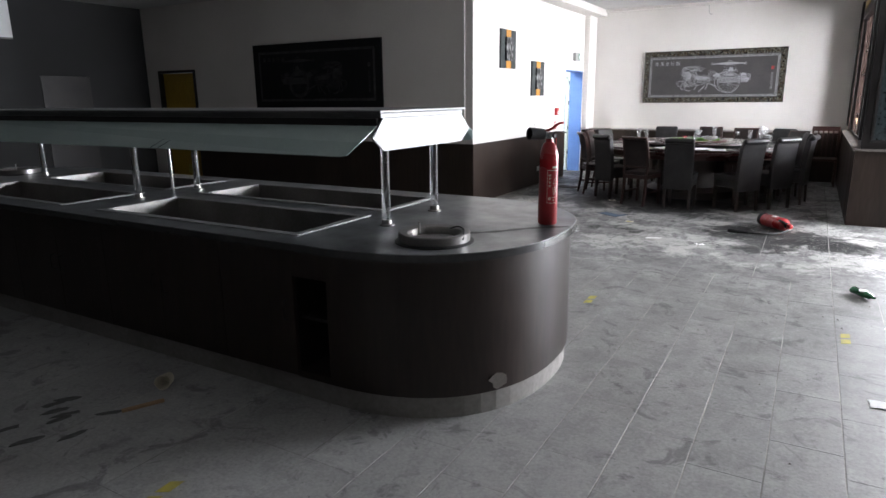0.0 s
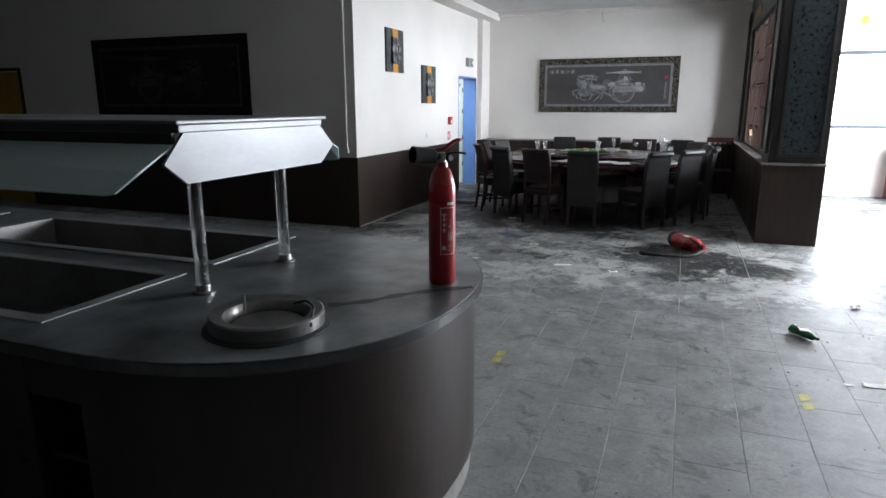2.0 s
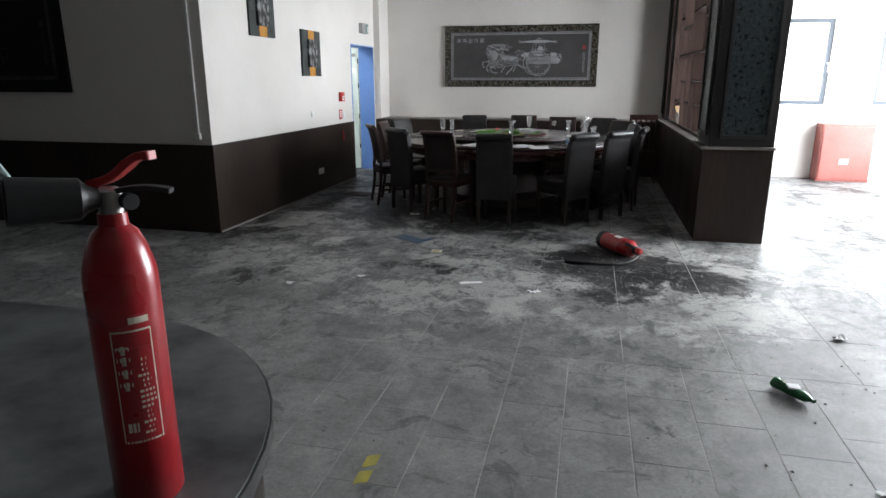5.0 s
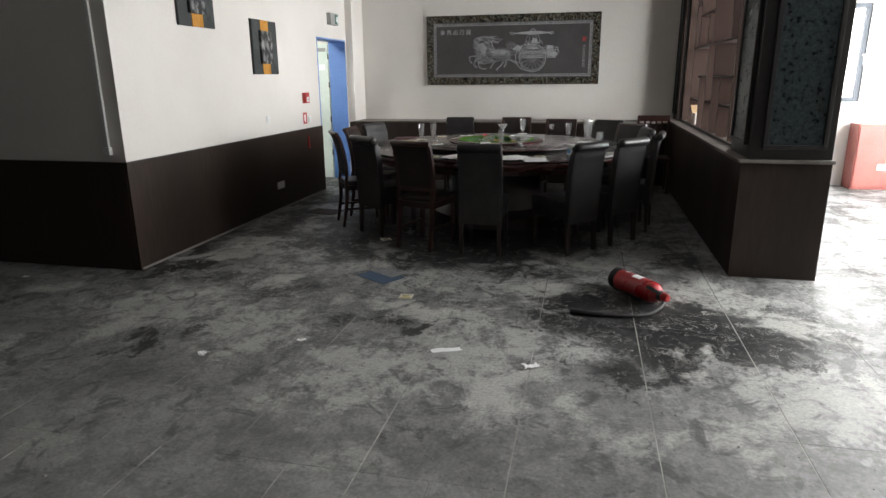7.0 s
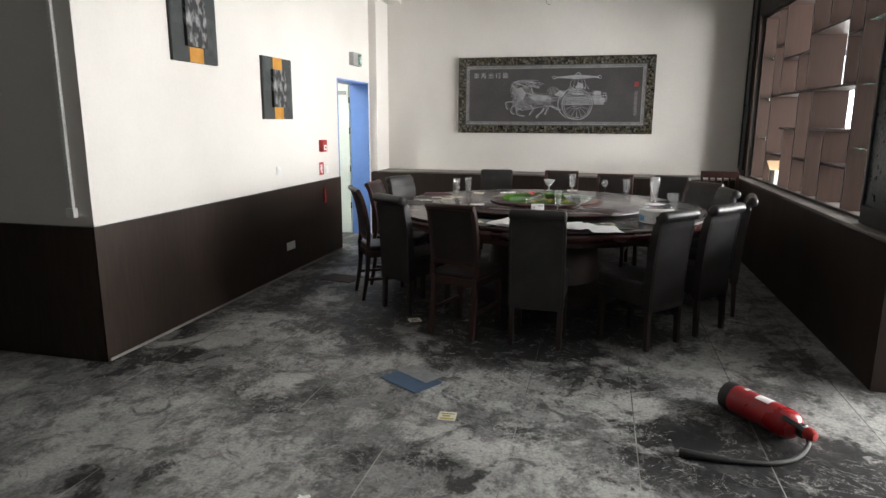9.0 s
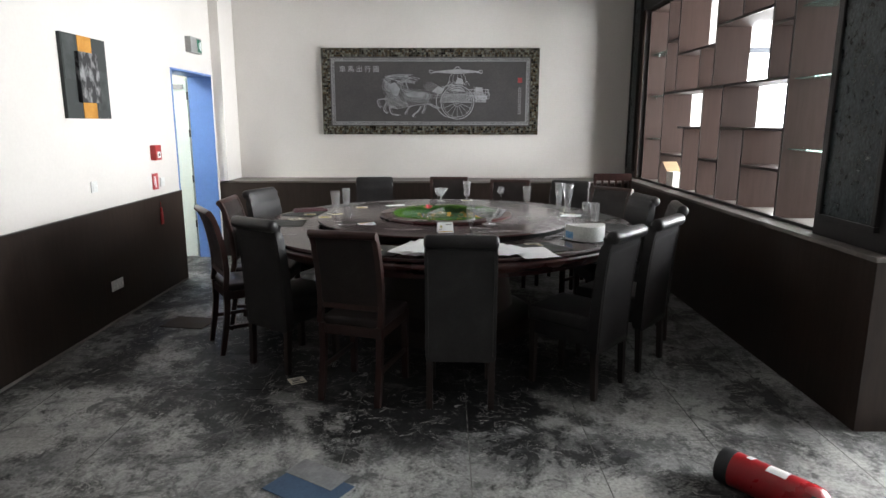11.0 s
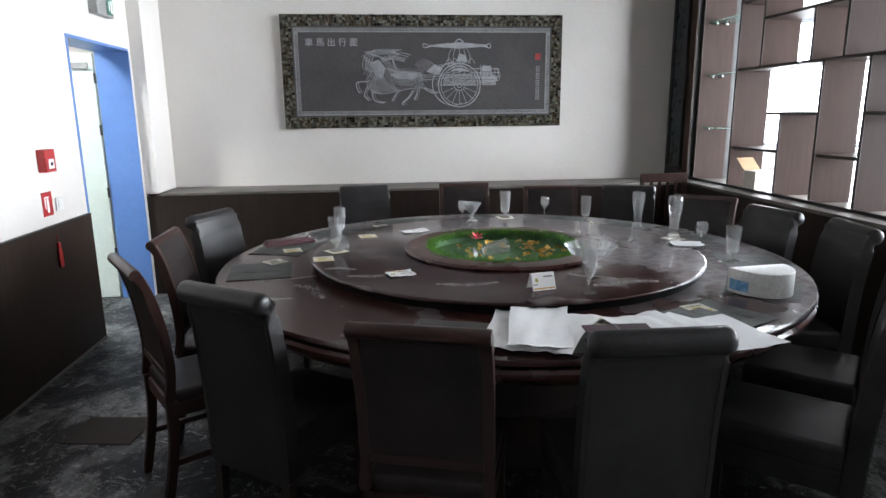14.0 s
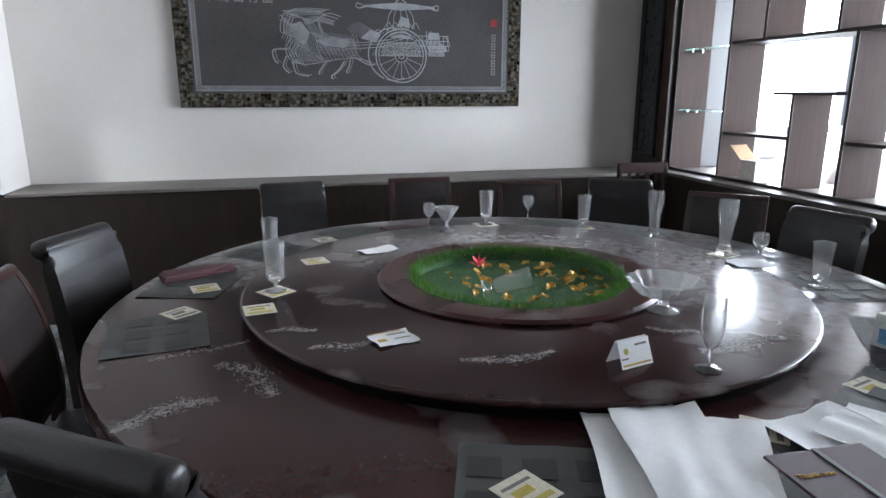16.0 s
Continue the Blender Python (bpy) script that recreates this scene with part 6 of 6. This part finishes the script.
    for leg in (((-0.82, 0.034), (-0.92, 0.028), (-0.915, -0.04), (-0.89, -0.062)), ((-0.83, -0.01), (-0.858, -0.08), (-0.826, -0.122), (-0.815, -0.125)),
                ((-0.79, -0.05), (-0.77, -0.127), (-0.697, -0.148), (-0.68, -0.14)), ((-0.55, -0.04), (-0.585, -0.087), (-0.61, -0.127), (-0.60, -0.135)),
                ((-0.42, -0.04), (-0.464, -0.103), (-0.52, -0.15), (-0.505, -0.168)), ((-0.38, -0.03), (-0.39, -0.08), (-0.41, -0.115), (-0.395, -0.125)), ((-0.33, -0.02), (-0.26, -0.06), (-0.21, -0.065), (-0.2, -0.055))):
        line(leg, 0.012, 4)
        line([(u + 0.02, v + 0.006) for u, v in leg], 0.005, 4)
    cano = [(-0.31, 0.32), (-0.25, 0.335), (0.0, 0.318), (0.22, 0.335), (0.27, 0.32), (0.25, 0.35), (0.1, 0.365), (0.0, 0.372), (-0.1, 0.365), (-0.27, 0.348)]
    vs = [bm.verts.new((ox + u, y, oz + v)) for u, v in cano]
    bm.faces.new(vs)
    for shape in (((0.13, 0.03), (0.35, 0.035), (0.345, 0.075), (0.14, 0.07)), ((-0.62, 0.10), (-0.50, 0.125), (-0.36, 0.10), (-0.40, 0.055), (-0.56, 0.06)), ((-0.80, 0.20), (-0.72, 0.225), (-0.66, 0.15), (-0.70, 0.06), (-0.76, 0.10)),
                  ((-0.30, 0.12), (-0.22, 0.185), (-0.15, 0.15), (-0.18, 0.09)), ((-0.10, 0.13), (-0.06, 0.19), (0.05, 0.17), (0.08, 0.12)), ((-0.03, 0.20), (0.0, 0.28), (0.06, 0.26), (0.07, 0.19)), ((0.20, 0.12), (0.29, 0.12), (0.29, 0.17), (0.21, 0.17))):
        bm.faces.new([bm.verts.new((ox + u, y + 0.0006, oz + v)) for u, v in shape])
    ribbon(bm, [(ox - 0.06 + 0.185 * math.cos(0.6 + 4.6 * k / 30), oz + 0.01 + 0.185 * math.sin(0.6 + 4.6 * k / 30)) for k in range(31)], 0.009, y + 0.0004)
    for k in range(14):
        f = k / 13
        line([(-0.86 + 0.12 * f, 0.27 - 0.10 * f), (-0.83 + 0.14 * f, 0.18 - 0.08 * f), (-0.86 + 0.2 * f, 0.10 - 0.08 * f)], 0.0042)
        line([(-0.60 + 0.26 * f, 0.16 - 0.02 * f), (-0.58 + 0.26 * f, 0.10), (-0.55 + 0.25 * f, 0.03)], 0.0042)
    for k in range(12):
        f = k / 11
        line([(-0.79 + 0.10 * f, 0.17 - 0.10 * f), (-0.835 + 0.17 * f, 0.06 - 0.03 * f), (-0.81 + 0.26 * f, -0.035 - 0.02 * math.sin(3.1 * f))], 0.0038)
        line([(-0.66 + 0.05 * f, 0.15 - 0.012 * k * f), (-0.55 + 0.03 * f, 0.13 - 0.011 * k), (-0.40 + 0.04 * f, 0.12 - 0.012 * k), (-0.33, 0.08 - 0.008 * k)], 0.0036)
        line([(-0.40 + 0.17 * f, 0.185 + 0.045 * math.sin(3.1 * f)), (-0.37 + 0.165 * f, 0.165), (-0.35 + 0.16 * f, 0.13)], 0.0036)
    for k in range(7):
        line([(-0.85 + 0.012 * k, 0.29 - 0.006 * k), (-0.74, 0.302 - 0.006 * k), (-0.585 + 0.008 * k, 0.303 - 0.005 * k)], 0.0034)
        line([(-0.70, 0.235 - 0.006 * k), (-0.62, 0.262 - 0.006 * k), (-0.49, 0.235 - 0.005 * k)], 0.0034)
        line([(-0.875 + 0.01 * k, 0.25 - 0.022 * k), (-0.83, 0.265 - 0.02 * k), (-0.775, 0.24 - 0.018 * k)], 0.0036)
    part("drawing", bm, M_SILVER, p, "silver line drawing of a horse-drawn chariot")
    # cart body: silver panel under the wheel with a dark diamond pattern
    bm = bmesh.new()
    body = ((-0.215, 0.0), (-0.20, 0.055), (-0.165, 0.092), (0.295, 0.108), (0.322, 0.085), (0.337, 0.0))
    bm.faces.new([bm.verts.new((ox + u, -0.0307, oz + v)) for u, v in body])
    part("cart_panel", bm, M_SILVERDIM, p, "grey cart panel")
    bm = bmesh.new()
    for k in range(7):
        cx = -0.15 + 0.07 * k
        ribbon(bm, [(ox + cx - 0.035, oz + 0.004), (ox + cx - 0.035, oz + 0.088)], 0.005, -0.0312)
        for cz in (0.026, 0.070):
            ribbon(bm, [(ox + cx - 0.02, oz + cz), (ox + cx, oz + cz + 0.015), (ox + cx + 0.02, oz + cz), (ox + cx, oz + cz - 0.015), (ox + cx - 0.02, oz + cz)], 0.005, -0.0312)
    ribbon(bm, [(ox - 0.20, oz + 0.048), (ox + 0.33, oz + 0.048)], 0.006, -0.0312)
    for rad in (0.204, 0.179, 0.157):
        ribbon(bm, [(ox + rad * math.cos(6.2832 * k / 48), oz + rad * math.sin(6.2832 * k / 48)) for k in range(49)], 0.009, -0.0314)
    part("cart_pattern", bm, M_SLATE, p)
    # title, seal and inscription
    for k, ch in enumerate("車馬出行圖"):
        text_mesh("title", ch, 0.076, M_SILVER, p, pose(0.205 + 0.097 * k, -0.0315, h - 0.262, 90, 0, 0))
    part("seal", box((w - 0.245, -0.0318, h - 0.385), (w - 0.195, -0.03, h - 0.33)), M_SEAL, p, "red seal mark")
    bm = bmesh.new()
    for k in range(5):
        z = h - 0.44 - 0.062 * k
        box((w - 0.235, -0.0318, z - 0.05), (w - 0.205, -0.03, z - 0.044), bm=bm)
        box((w - 0.235, -0.0318, z - 0.006), (w - 0.205, -0.03, z), bm=bm)
        box((w - 0.235, -0.0318, z - 0.044), (w - 0.230, -0.03, z - 0.006), bm=bm)
        box((w - 0.210, -0.0318, z - 0.044), (w - 0.205, -0.03, z - 0.006), bm=bm)
        box((w - 0.226, -0.0318, z - 0.03), (w - 0.214, -0.03, z - 0.022), bm=bm)
    part("inscription", bm, M_SILVERDIM, p)
    return p


cp = chariot_picture(2.51, 0.975, "dark slate picture of a silver chariot in mosaic frame")
cp.matrix_basis = pose(-3.04, YN - 0.002, 1.372)
# second picture is a darkened copy: black board and frame, dull grey lines
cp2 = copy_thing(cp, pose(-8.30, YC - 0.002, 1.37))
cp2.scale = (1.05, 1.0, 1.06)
cp2["label"] = "darkened copy of the chariot picture, black with dull grey lines"
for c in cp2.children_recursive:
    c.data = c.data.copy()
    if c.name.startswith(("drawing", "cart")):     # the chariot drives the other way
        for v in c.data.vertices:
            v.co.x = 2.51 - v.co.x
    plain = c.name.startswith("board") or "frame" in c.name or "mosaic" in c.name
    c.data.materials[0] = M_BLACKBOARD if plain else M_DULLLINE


def canvas(y, z, label):
    p = holder("wall_canvas", XL, y, z, 90, label=label, category="picture", group="abstract canvases")
    s = 0.55
    part("backing", box((0, -0.025, 0), (s, 0, s * 1.02), 0.002), M_CANVAS, p, "dark grey canvas")
    part("orange_block", box((0.19, -0.028, 0.0), (0.36, -0.025, 0.11)), M_ORANGE, p, "orange canvas block")
    part("orange_block", box((0.19, -0.028, 0.45), (0.36, -0.025, 0.561)), M_ORANGE, p, "orange canvas block")
    part("grey_block", box((0.38, -0.028, 0.06), (0.54, -0.025, 0.34)), M_CANVAS2, p)
    part("grey_block", box((0.01, -0.028, 0.26), (0.15, -0.025, 0.55)), M_CANVAS2, p)
    part("raised_panel", box((0.14, -0.055, 0.11), (0.385, -0.028, 0.45), 0.003), M_SPECKLE, p, "raised panel with black and white brushwork")


canvas(8.86, 1.945, "abstract dark canvas with orange blocks, the higher one")
canvas(10.09, 1.535, "abstract dark canvas with orange blocks, the lower one")

# ---- small wall fittings ----
al = holder("fire_alarm_box", XL, 11.32, 1.25, 90, label="red manual fire alarm call point on the wall", category="fire alarm")
part("case", box((-0.055, -0.05, -0.065), (0.055, 0, 0.065), 0.006), M_REDPLASTIC, al)
part("label", box((-0.03, -0.052, -0.045), (0.03, -0.0505, 0.01)), M_PAPER, al, "white instruction label")
part("button", lathe([(0, 0), (0.011, 0), (0.011, 0.004), (0, 0.004)], 14), M_BLACK, al).matrix_basis = pose(0, -0.052, -0.018, 90)
sg2 = holder("fire_sign", XL, 11.31, 1.0, 90, label="square red fire extinguisher sign with white symbol", category="sign")
part("plate", box((-0.055, -0.004, -0.07), (0.055, 0, 0.07), 0.001), M_REDPLASTIC, sg2)
bm = box((-0.008, -0.0055, -0.05), (0.012, -0.004, 0.03))
box((-0.028, -0.0055, 0.035), (0.02, -0.004, 0.043), bm=bm)
box((-0.03, -0.0055, -0.03), (-0.022, -0.004, 0.035), bm=bm)
part("symbol", bm, M_PAPER, sg2)


def switch(x_at, y, z, label, kind, socket=False):
    s = holder(kind, x_at, y, z, 90, label=label, category="socket" if socket else "switch")
    part("plate", box((-0.04, -0.01, -0.04), (0.04, 0, 0.04), 0.004), M_WHITEPLASTIC, s)
    if socket:
        part("cup", lathe([(0.0, 0.001), (0.02, 0.001), (0.021, 0.006), (0.024, 0.006), (0.024, 0), (0, 0)], 20), M_WHITEPLASTIC, s).matrix_basis = pose(0, -0.010, 0, 90)
    else:
        part("rocker", box((-0.027, -0.014, -0.027), (0.027, -0.0101, 0.027), 0.003), M_WHITEPLASTIC, s)


switch(XL, 10.34, 1.05, "small white light switch on the wall", "light_switch")
switch(XL, 11.44, 0.985, "small white light switch beside the fire sign", "light_switch")
so = switch(XL + 0.02, 10.44, 0.285, "white double wall socket on the dark dado", "wall_socket", True)
switch(XL + 0.02, 10.525, 0.285, "white double wall socket on the dark dado", "wall_socket", True)
tg = holder("red_tassel", XL + 0.02, 11.32, 0.73, 90, label="red tasselled charm hanging on the dado", category="ornament")
part("cord", tube([(0, -0.006, 0.085), (0, -0.006, 0.04)], 0.002, 5), M_REDPLASTIC, tg)
part("knot", box((-0.013, -0.016, 0.0), (0.013, -0.001, 0.04), 0.006), M_REDPLASTIC, tg)
part("tassel", prism([(-0.02, -0.015), (0.02, -0.015), (0.014, -0.002), (-0.014, -0.002)], -0.11, 0.0), M_REDPLASTIC, tg)
ex = holder("exit_sign", XL, 12.31, 2.26, 90, label="emergency exit light with green running symbol plate", category="exit sign")
part("case", box((-0.12, -0.06, -0.075), (0.03, 0, 0.075), 0.004), M_GREYPLASTIC, ex)
part("sign_plate", box((0.032, -0.06, -0.075), (0.15, -0.002, 0.075), 0.003), M_GREYPLASTIC, ex)
part("green_field", box((0.042, -0.0625, -0.06), (0.14, -0.06, 0.06)), M_GREEN, ex, "green exit symbol field")
bm = box((0.075, -0.0635, -0.03), (0.09, -0.0625, 0.03))
box((0.108, -0.0635, -0.045), (0.128, -0.0625, 0.04), bm=bm)
part("symbol", bm, M_PAPER, ex)
wr = tagged(part("hanging_wire", tube(smooth_line([(-1.93, YN - 0.004, CEIL - 0.05), (-1.92, YN - 0.012, 3.05), (-1.90, YN - 0.006, 2.99), (-1.86, YN - 0.01, 2.985)]), 0.004, 6), M_GREYPLASTIC), "short loose grey wire hanging from the wall top", "wire")

# ---- floor clutter ----
fo = holder("document_folder", -2.17, 8.20, 0, -32, label="dark blue open cardboard folder on the floor", category="folder")
part("cover", box((-0.16, -0.11, 0.001), (0.16, 0.11, 0.005), 0.001), M_FOLDER, fo)
part("inner_sheet", box((-0.17, 0.03, 0.0052), (0.10, 0.16, 0.007)), M_SILVERDIM, fo, "grey inner sheet")
bd = tagged(part("cardboard_piece", box((-0.17, -0.13, 0.001), (0.17, 0.13, 0.006), 0.001), mat("old_brown_board", (0.032, 0.023, 0.019), (0.05, 0.036, 0.029), 0.8, 0, 8, 70, 0.2)), "flat dirty brown cardboard piece on the floor", "cardboard")
bd.matrix_basis = pose(-3.56, 10.41, 0, 0, 0, -8)
bo = holder("plastic_bottle", 0.47, 5.58, 0.029, 0, label="crushed green plastic bottle on the floor", category="bottle")
bm = lathe([(0, -0.11), (0.028, -0.11), (0.033, -0.10), (0.03, -0.05), (0.034, 0.0), (0.029, 0.04), (0.026, 0.07), (0.013, 0.10), (0.012, 0.115), (0, 0.115)], 20)
bmesh.ops.transform(bm, matrix=pose(0, 0, 0, 90, 0, 35), verts=bm.verts)
for v in bm.verts:
    v.co.z *= 0.8
    v.co += 0.006 * noise.noise_vector(v.co * 30)
part("body", bm, M_BOTTLE, bo, smooth=True)
bm = box((-0.03, -0.025, 0.019), (0.028, 0.03, 0.027), 0.004)
part("label", bm, M_PAPER, bo, "torn pale label")
for x, y, rz in ((-1.343, 4.555, 92), (0.325, 4.53, 90), (-2.10, 1.33, 95)):
    t = holder("hazard_tape", x, y, 0, rz, label="worn yellow hazard tape stripes stuck on the tiles", category="tape", group="floor tape marks")
    for s in (-0.105, 0.005):
        part("stripe", prism([(s + 0.025, -0.026), (s + 0.105, -0.026), (s + 0.08, 0.026), (s, 0.026)], 0.0008, 0.0016), M_TAPE, t)
for i, (x, y, w, d, rz) in enumerate(((0.47, 3.58, 0.15, 0.09, 5), (0.73, 4.88, 0.15, 0.06, 0), (0.58, 4.84, 0.05, 0.03, 20), (-0.89, 6.85, 0.09, 0.05, 30), (-1.38, 6.97, 0.17, 0.05, 22), (-2.25, 6.94, 0.05, 0.03, 10), (-2.71, 6.65, 0.05, 0.05, 60), (-4.93, 7.66, 0.05, 0.03, 0), (0.95, 6.4, 0.08, 0.05, 40))):
    paper(x, y, 0.0, rz, w, d, 20 + i, "small white paper scrap on the dusty floor", "paper_scrap", 0.014 if i in (3, 6, 8) else 0.003)
cu = holder("crushed_cup", -2.92, 1.98, 0.04, 30, label="crumpled white paper cup on the floor", category="cup")
bm = lathe([(0, -0.05), (0.028, -0.05), (0.04, 0.05), (0.037, 0.05), (0.025, -0.045), (0, -0.045)], 18)
for v in bm.verts:
    v.co += 0.01 * noise.noise_vector(v.co * 22)
bmesh.ops.transform(bm, matrix=pose(0, 0, 0, 80, 20, 0), verts=bm.verts)
part("cup", bm, M_CREAM, cu, smooth=True)
sk = tagged(part("wood_stick", box((-0.10, -0.012, 0), (0.10, 0.012, 0.014), 0.003), M_KRAFT), "short splintered wooden stick on the floor", "stick")
sk.matrix_basis = pose(-2.82, 1.77, 0.0005, 0, 0, 65)
rd = random.Random(3)
# thin dark sheets stand in for smears on the tiles
for i in range(9):
    bm = prism([(rd.uniform(0.7, 1.2) * 0.07 * math.cos(a), rd.uniform(0.5, 1.1) * 0.025 * math.sin(a)) for a in [6.283 * k / 9 for k in range(9)]], 0.0005, 0.003)
    ob = tagged(part("charred_scrap", bm, M_DARKSMEAR), "thin dark sheet standing in for a smear on the floor", "scrap", group="black scraps")
    ob.matrix_basis = pose(-3.1 + rd.uniform(-0.25, 0.25), 1.4 + rd.uniform(-0.2, 0.25), 0, 0, 0, rd.uniform(20, 80))
crumbs_v, crumbs_f = [], []
for i in range(420):
    x, y = rd.uniform(-4.0, 1.0), rd.triangular(2.5, 9.2, 7.2)
    if x < -1.0 and y < 4.0:
        continue
    s = rd.uniform(0.003, 0.009)
    k = len(crumbs_v)
    pts = [(x + s * math.cos(t + rd.random()), y + s * math.sin(t + rd.random()), 0.0005) for t in (0, 1.6, 3.2, 4.8)]
    crumbs_v.extend(pts + [(x, y, s * 0.8)])
    crumbs_f.extend([(k, k + 1, k + 4), (k + 1, k + 2, k + 4), (k + 2, k + 3, k + 4), (k + 3, k, k + 4)])
me = bpy.data.meshes.new("plaster_crumbs")
me.from_pydata(crumbs_v, [], crumbs_f)
me.materials.append(M_KICK)
tagged(new("plaster_crumbs", me), "small grey plaster crumbs scattered over the floor", "debris", kind="stuff")

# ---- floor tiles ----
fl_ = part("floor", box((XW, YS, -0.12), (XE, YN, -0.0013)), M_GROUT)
tagged(fl_, "dusty dark slate tile floor with pale joints", "floor", kind="structure")
part("side_room_floor", box((-7.0, 9.9, -0.12), (XL, 13.58, -0.0045)), M_KICK, fl_)
TW, TL, TQ, G, GC = 0.292, 0.567, 0.584, 0.0054, 0.0018     # narrow width, length, square width, long joint, tight cross joint
XJ, YJ, XA, XB = -0.313, 5.79, -1.773, 0.563               # a joint line, edge of the narrow field and its two sides


def tile_verts(x, y, w, l, dz, tx, ty):
    c = 0.0007
    out = []
    for inset, z in ((0, -0.0045), (0, -0.0007), (c, 0.0)):
        for sx, sy in ((-1, -1), (1, -1), (1, 1), (-1, 1)):
            px, py = sx * (w / 2 - inset), sy * (l / 2 - inset)
            out.append((x + px, y + py, z + dz + tx * px + ty * py if z > -0.004 else z))
    return out


TILE_F = [(8, 9, 10, 11)] + [(r * 4 + k, r * 4 + (k + 1) % 4, (r + 1) * 4 + (k + 1) % 4, (r + 1) * 4 + k) for r in (0, 1) for k in range(4)]
rt = random.Random(11)
single = bpy.data.meshes.new("tile")
single.from_pydata(tile_verts(0, 0, TW - G, TL - GC, 0, 0, 0), [], TILE_F)
single.materials.append(M_TILE)
single_wide = bpy.data.meshes.new("tile")
single_wide.from_pydata(tile_verts(0, 0, TQ - G, TL - GC, 0, 0, 0), [], TILE_F)
single_wide.materials.append(M_TILE)
jv, jf = [], []
count = 0
cells = []
for j in range(-18, 14):
    y = YJ + (j + 0.5) * TL
    if j >= 0:
        cells.extend((XJ + (i + 0.5) * TQ, y, TQ - G, TL - GC) for i in range(-20, 10))
    else:
        cells.extend((XA - (i + 0.5) * TQ, y, TQ - G, TL - GC) for i in range(17))
        cells.extend((XB + (i + 0.5) * TQ, y, TQ - G, TL - GC) for i in range(8))
for i in range(8):
    off = (i % 3) * TL / 3
    for j in range(-19, 1):
        y0, y1 = YJ + j * TL - off, min(YJ + (j + 1) * TL - off, YJ)
        if y1 - y0 > 0.05:
            cells.append((XA + (i + 0.5) * TW, (y0 + y1) / 2, TW - G, y1 - y0 - GC))
for x, y, w, l in cells:
    x0, x1, y0, y1 = max(x - w / 2, XW), min(x + w / 2, XE), max(y - l / 2, YS), min(y + l / 2, YN)
    if x1 - x0 < 0.02 or y1 - y0 < 0.02 or (x1 < XL - 0.02 and y0 > YC):
        continue
    x, y, w, l = (x0 + x1) / 2, (y0 + y1) / 2, x1 - x0, y1 - y0
    tx, ty, dz = rt.gauss(0, 0.0004), rt.gauss(0, 0.0003), -abs(rt.gauss(0, 0.0002))
    dz -= abs(tx) * w / 2 + abs(ty) * l / 2
    whole = abs(w - TW + G) < 1e-6 and abs(l - TL + GC) < 1e-6 or abs(w - TQ + G) < 1e-6 and abs(l - TL + GC) < 1e-6
    if whole and -3.2 < x < 1.3 and 2.6 < y < 9.0 and count < 300 and not (x < -1.2 and y < 4.0):
        t = new("tile", single_wide if w > 0.4 else single)
        t.parent = fl_
        m = Matrix(((1, 0, 0, x), (0, 1, 0, y), (tx, ty, 1, dz), (0, 0, 0, 1)))
        t.matrix_basis = m
        count += 1
    else:
        k = len(jv)
        jv.extend(tile_verts(x, y, w, l, dz, tx, ty))
        jf.extend([tuple(k + q for q in f) for f in TILE_F])
me = bpy.data.meshes.new("tile_field")
me.from_pydata(jv, [], jf)
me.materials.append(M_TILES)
tf = new("tile_field", me)
tf.parent = fl_
tagged(tf, "remaining dusty slate floor tiles", kind="stuff")
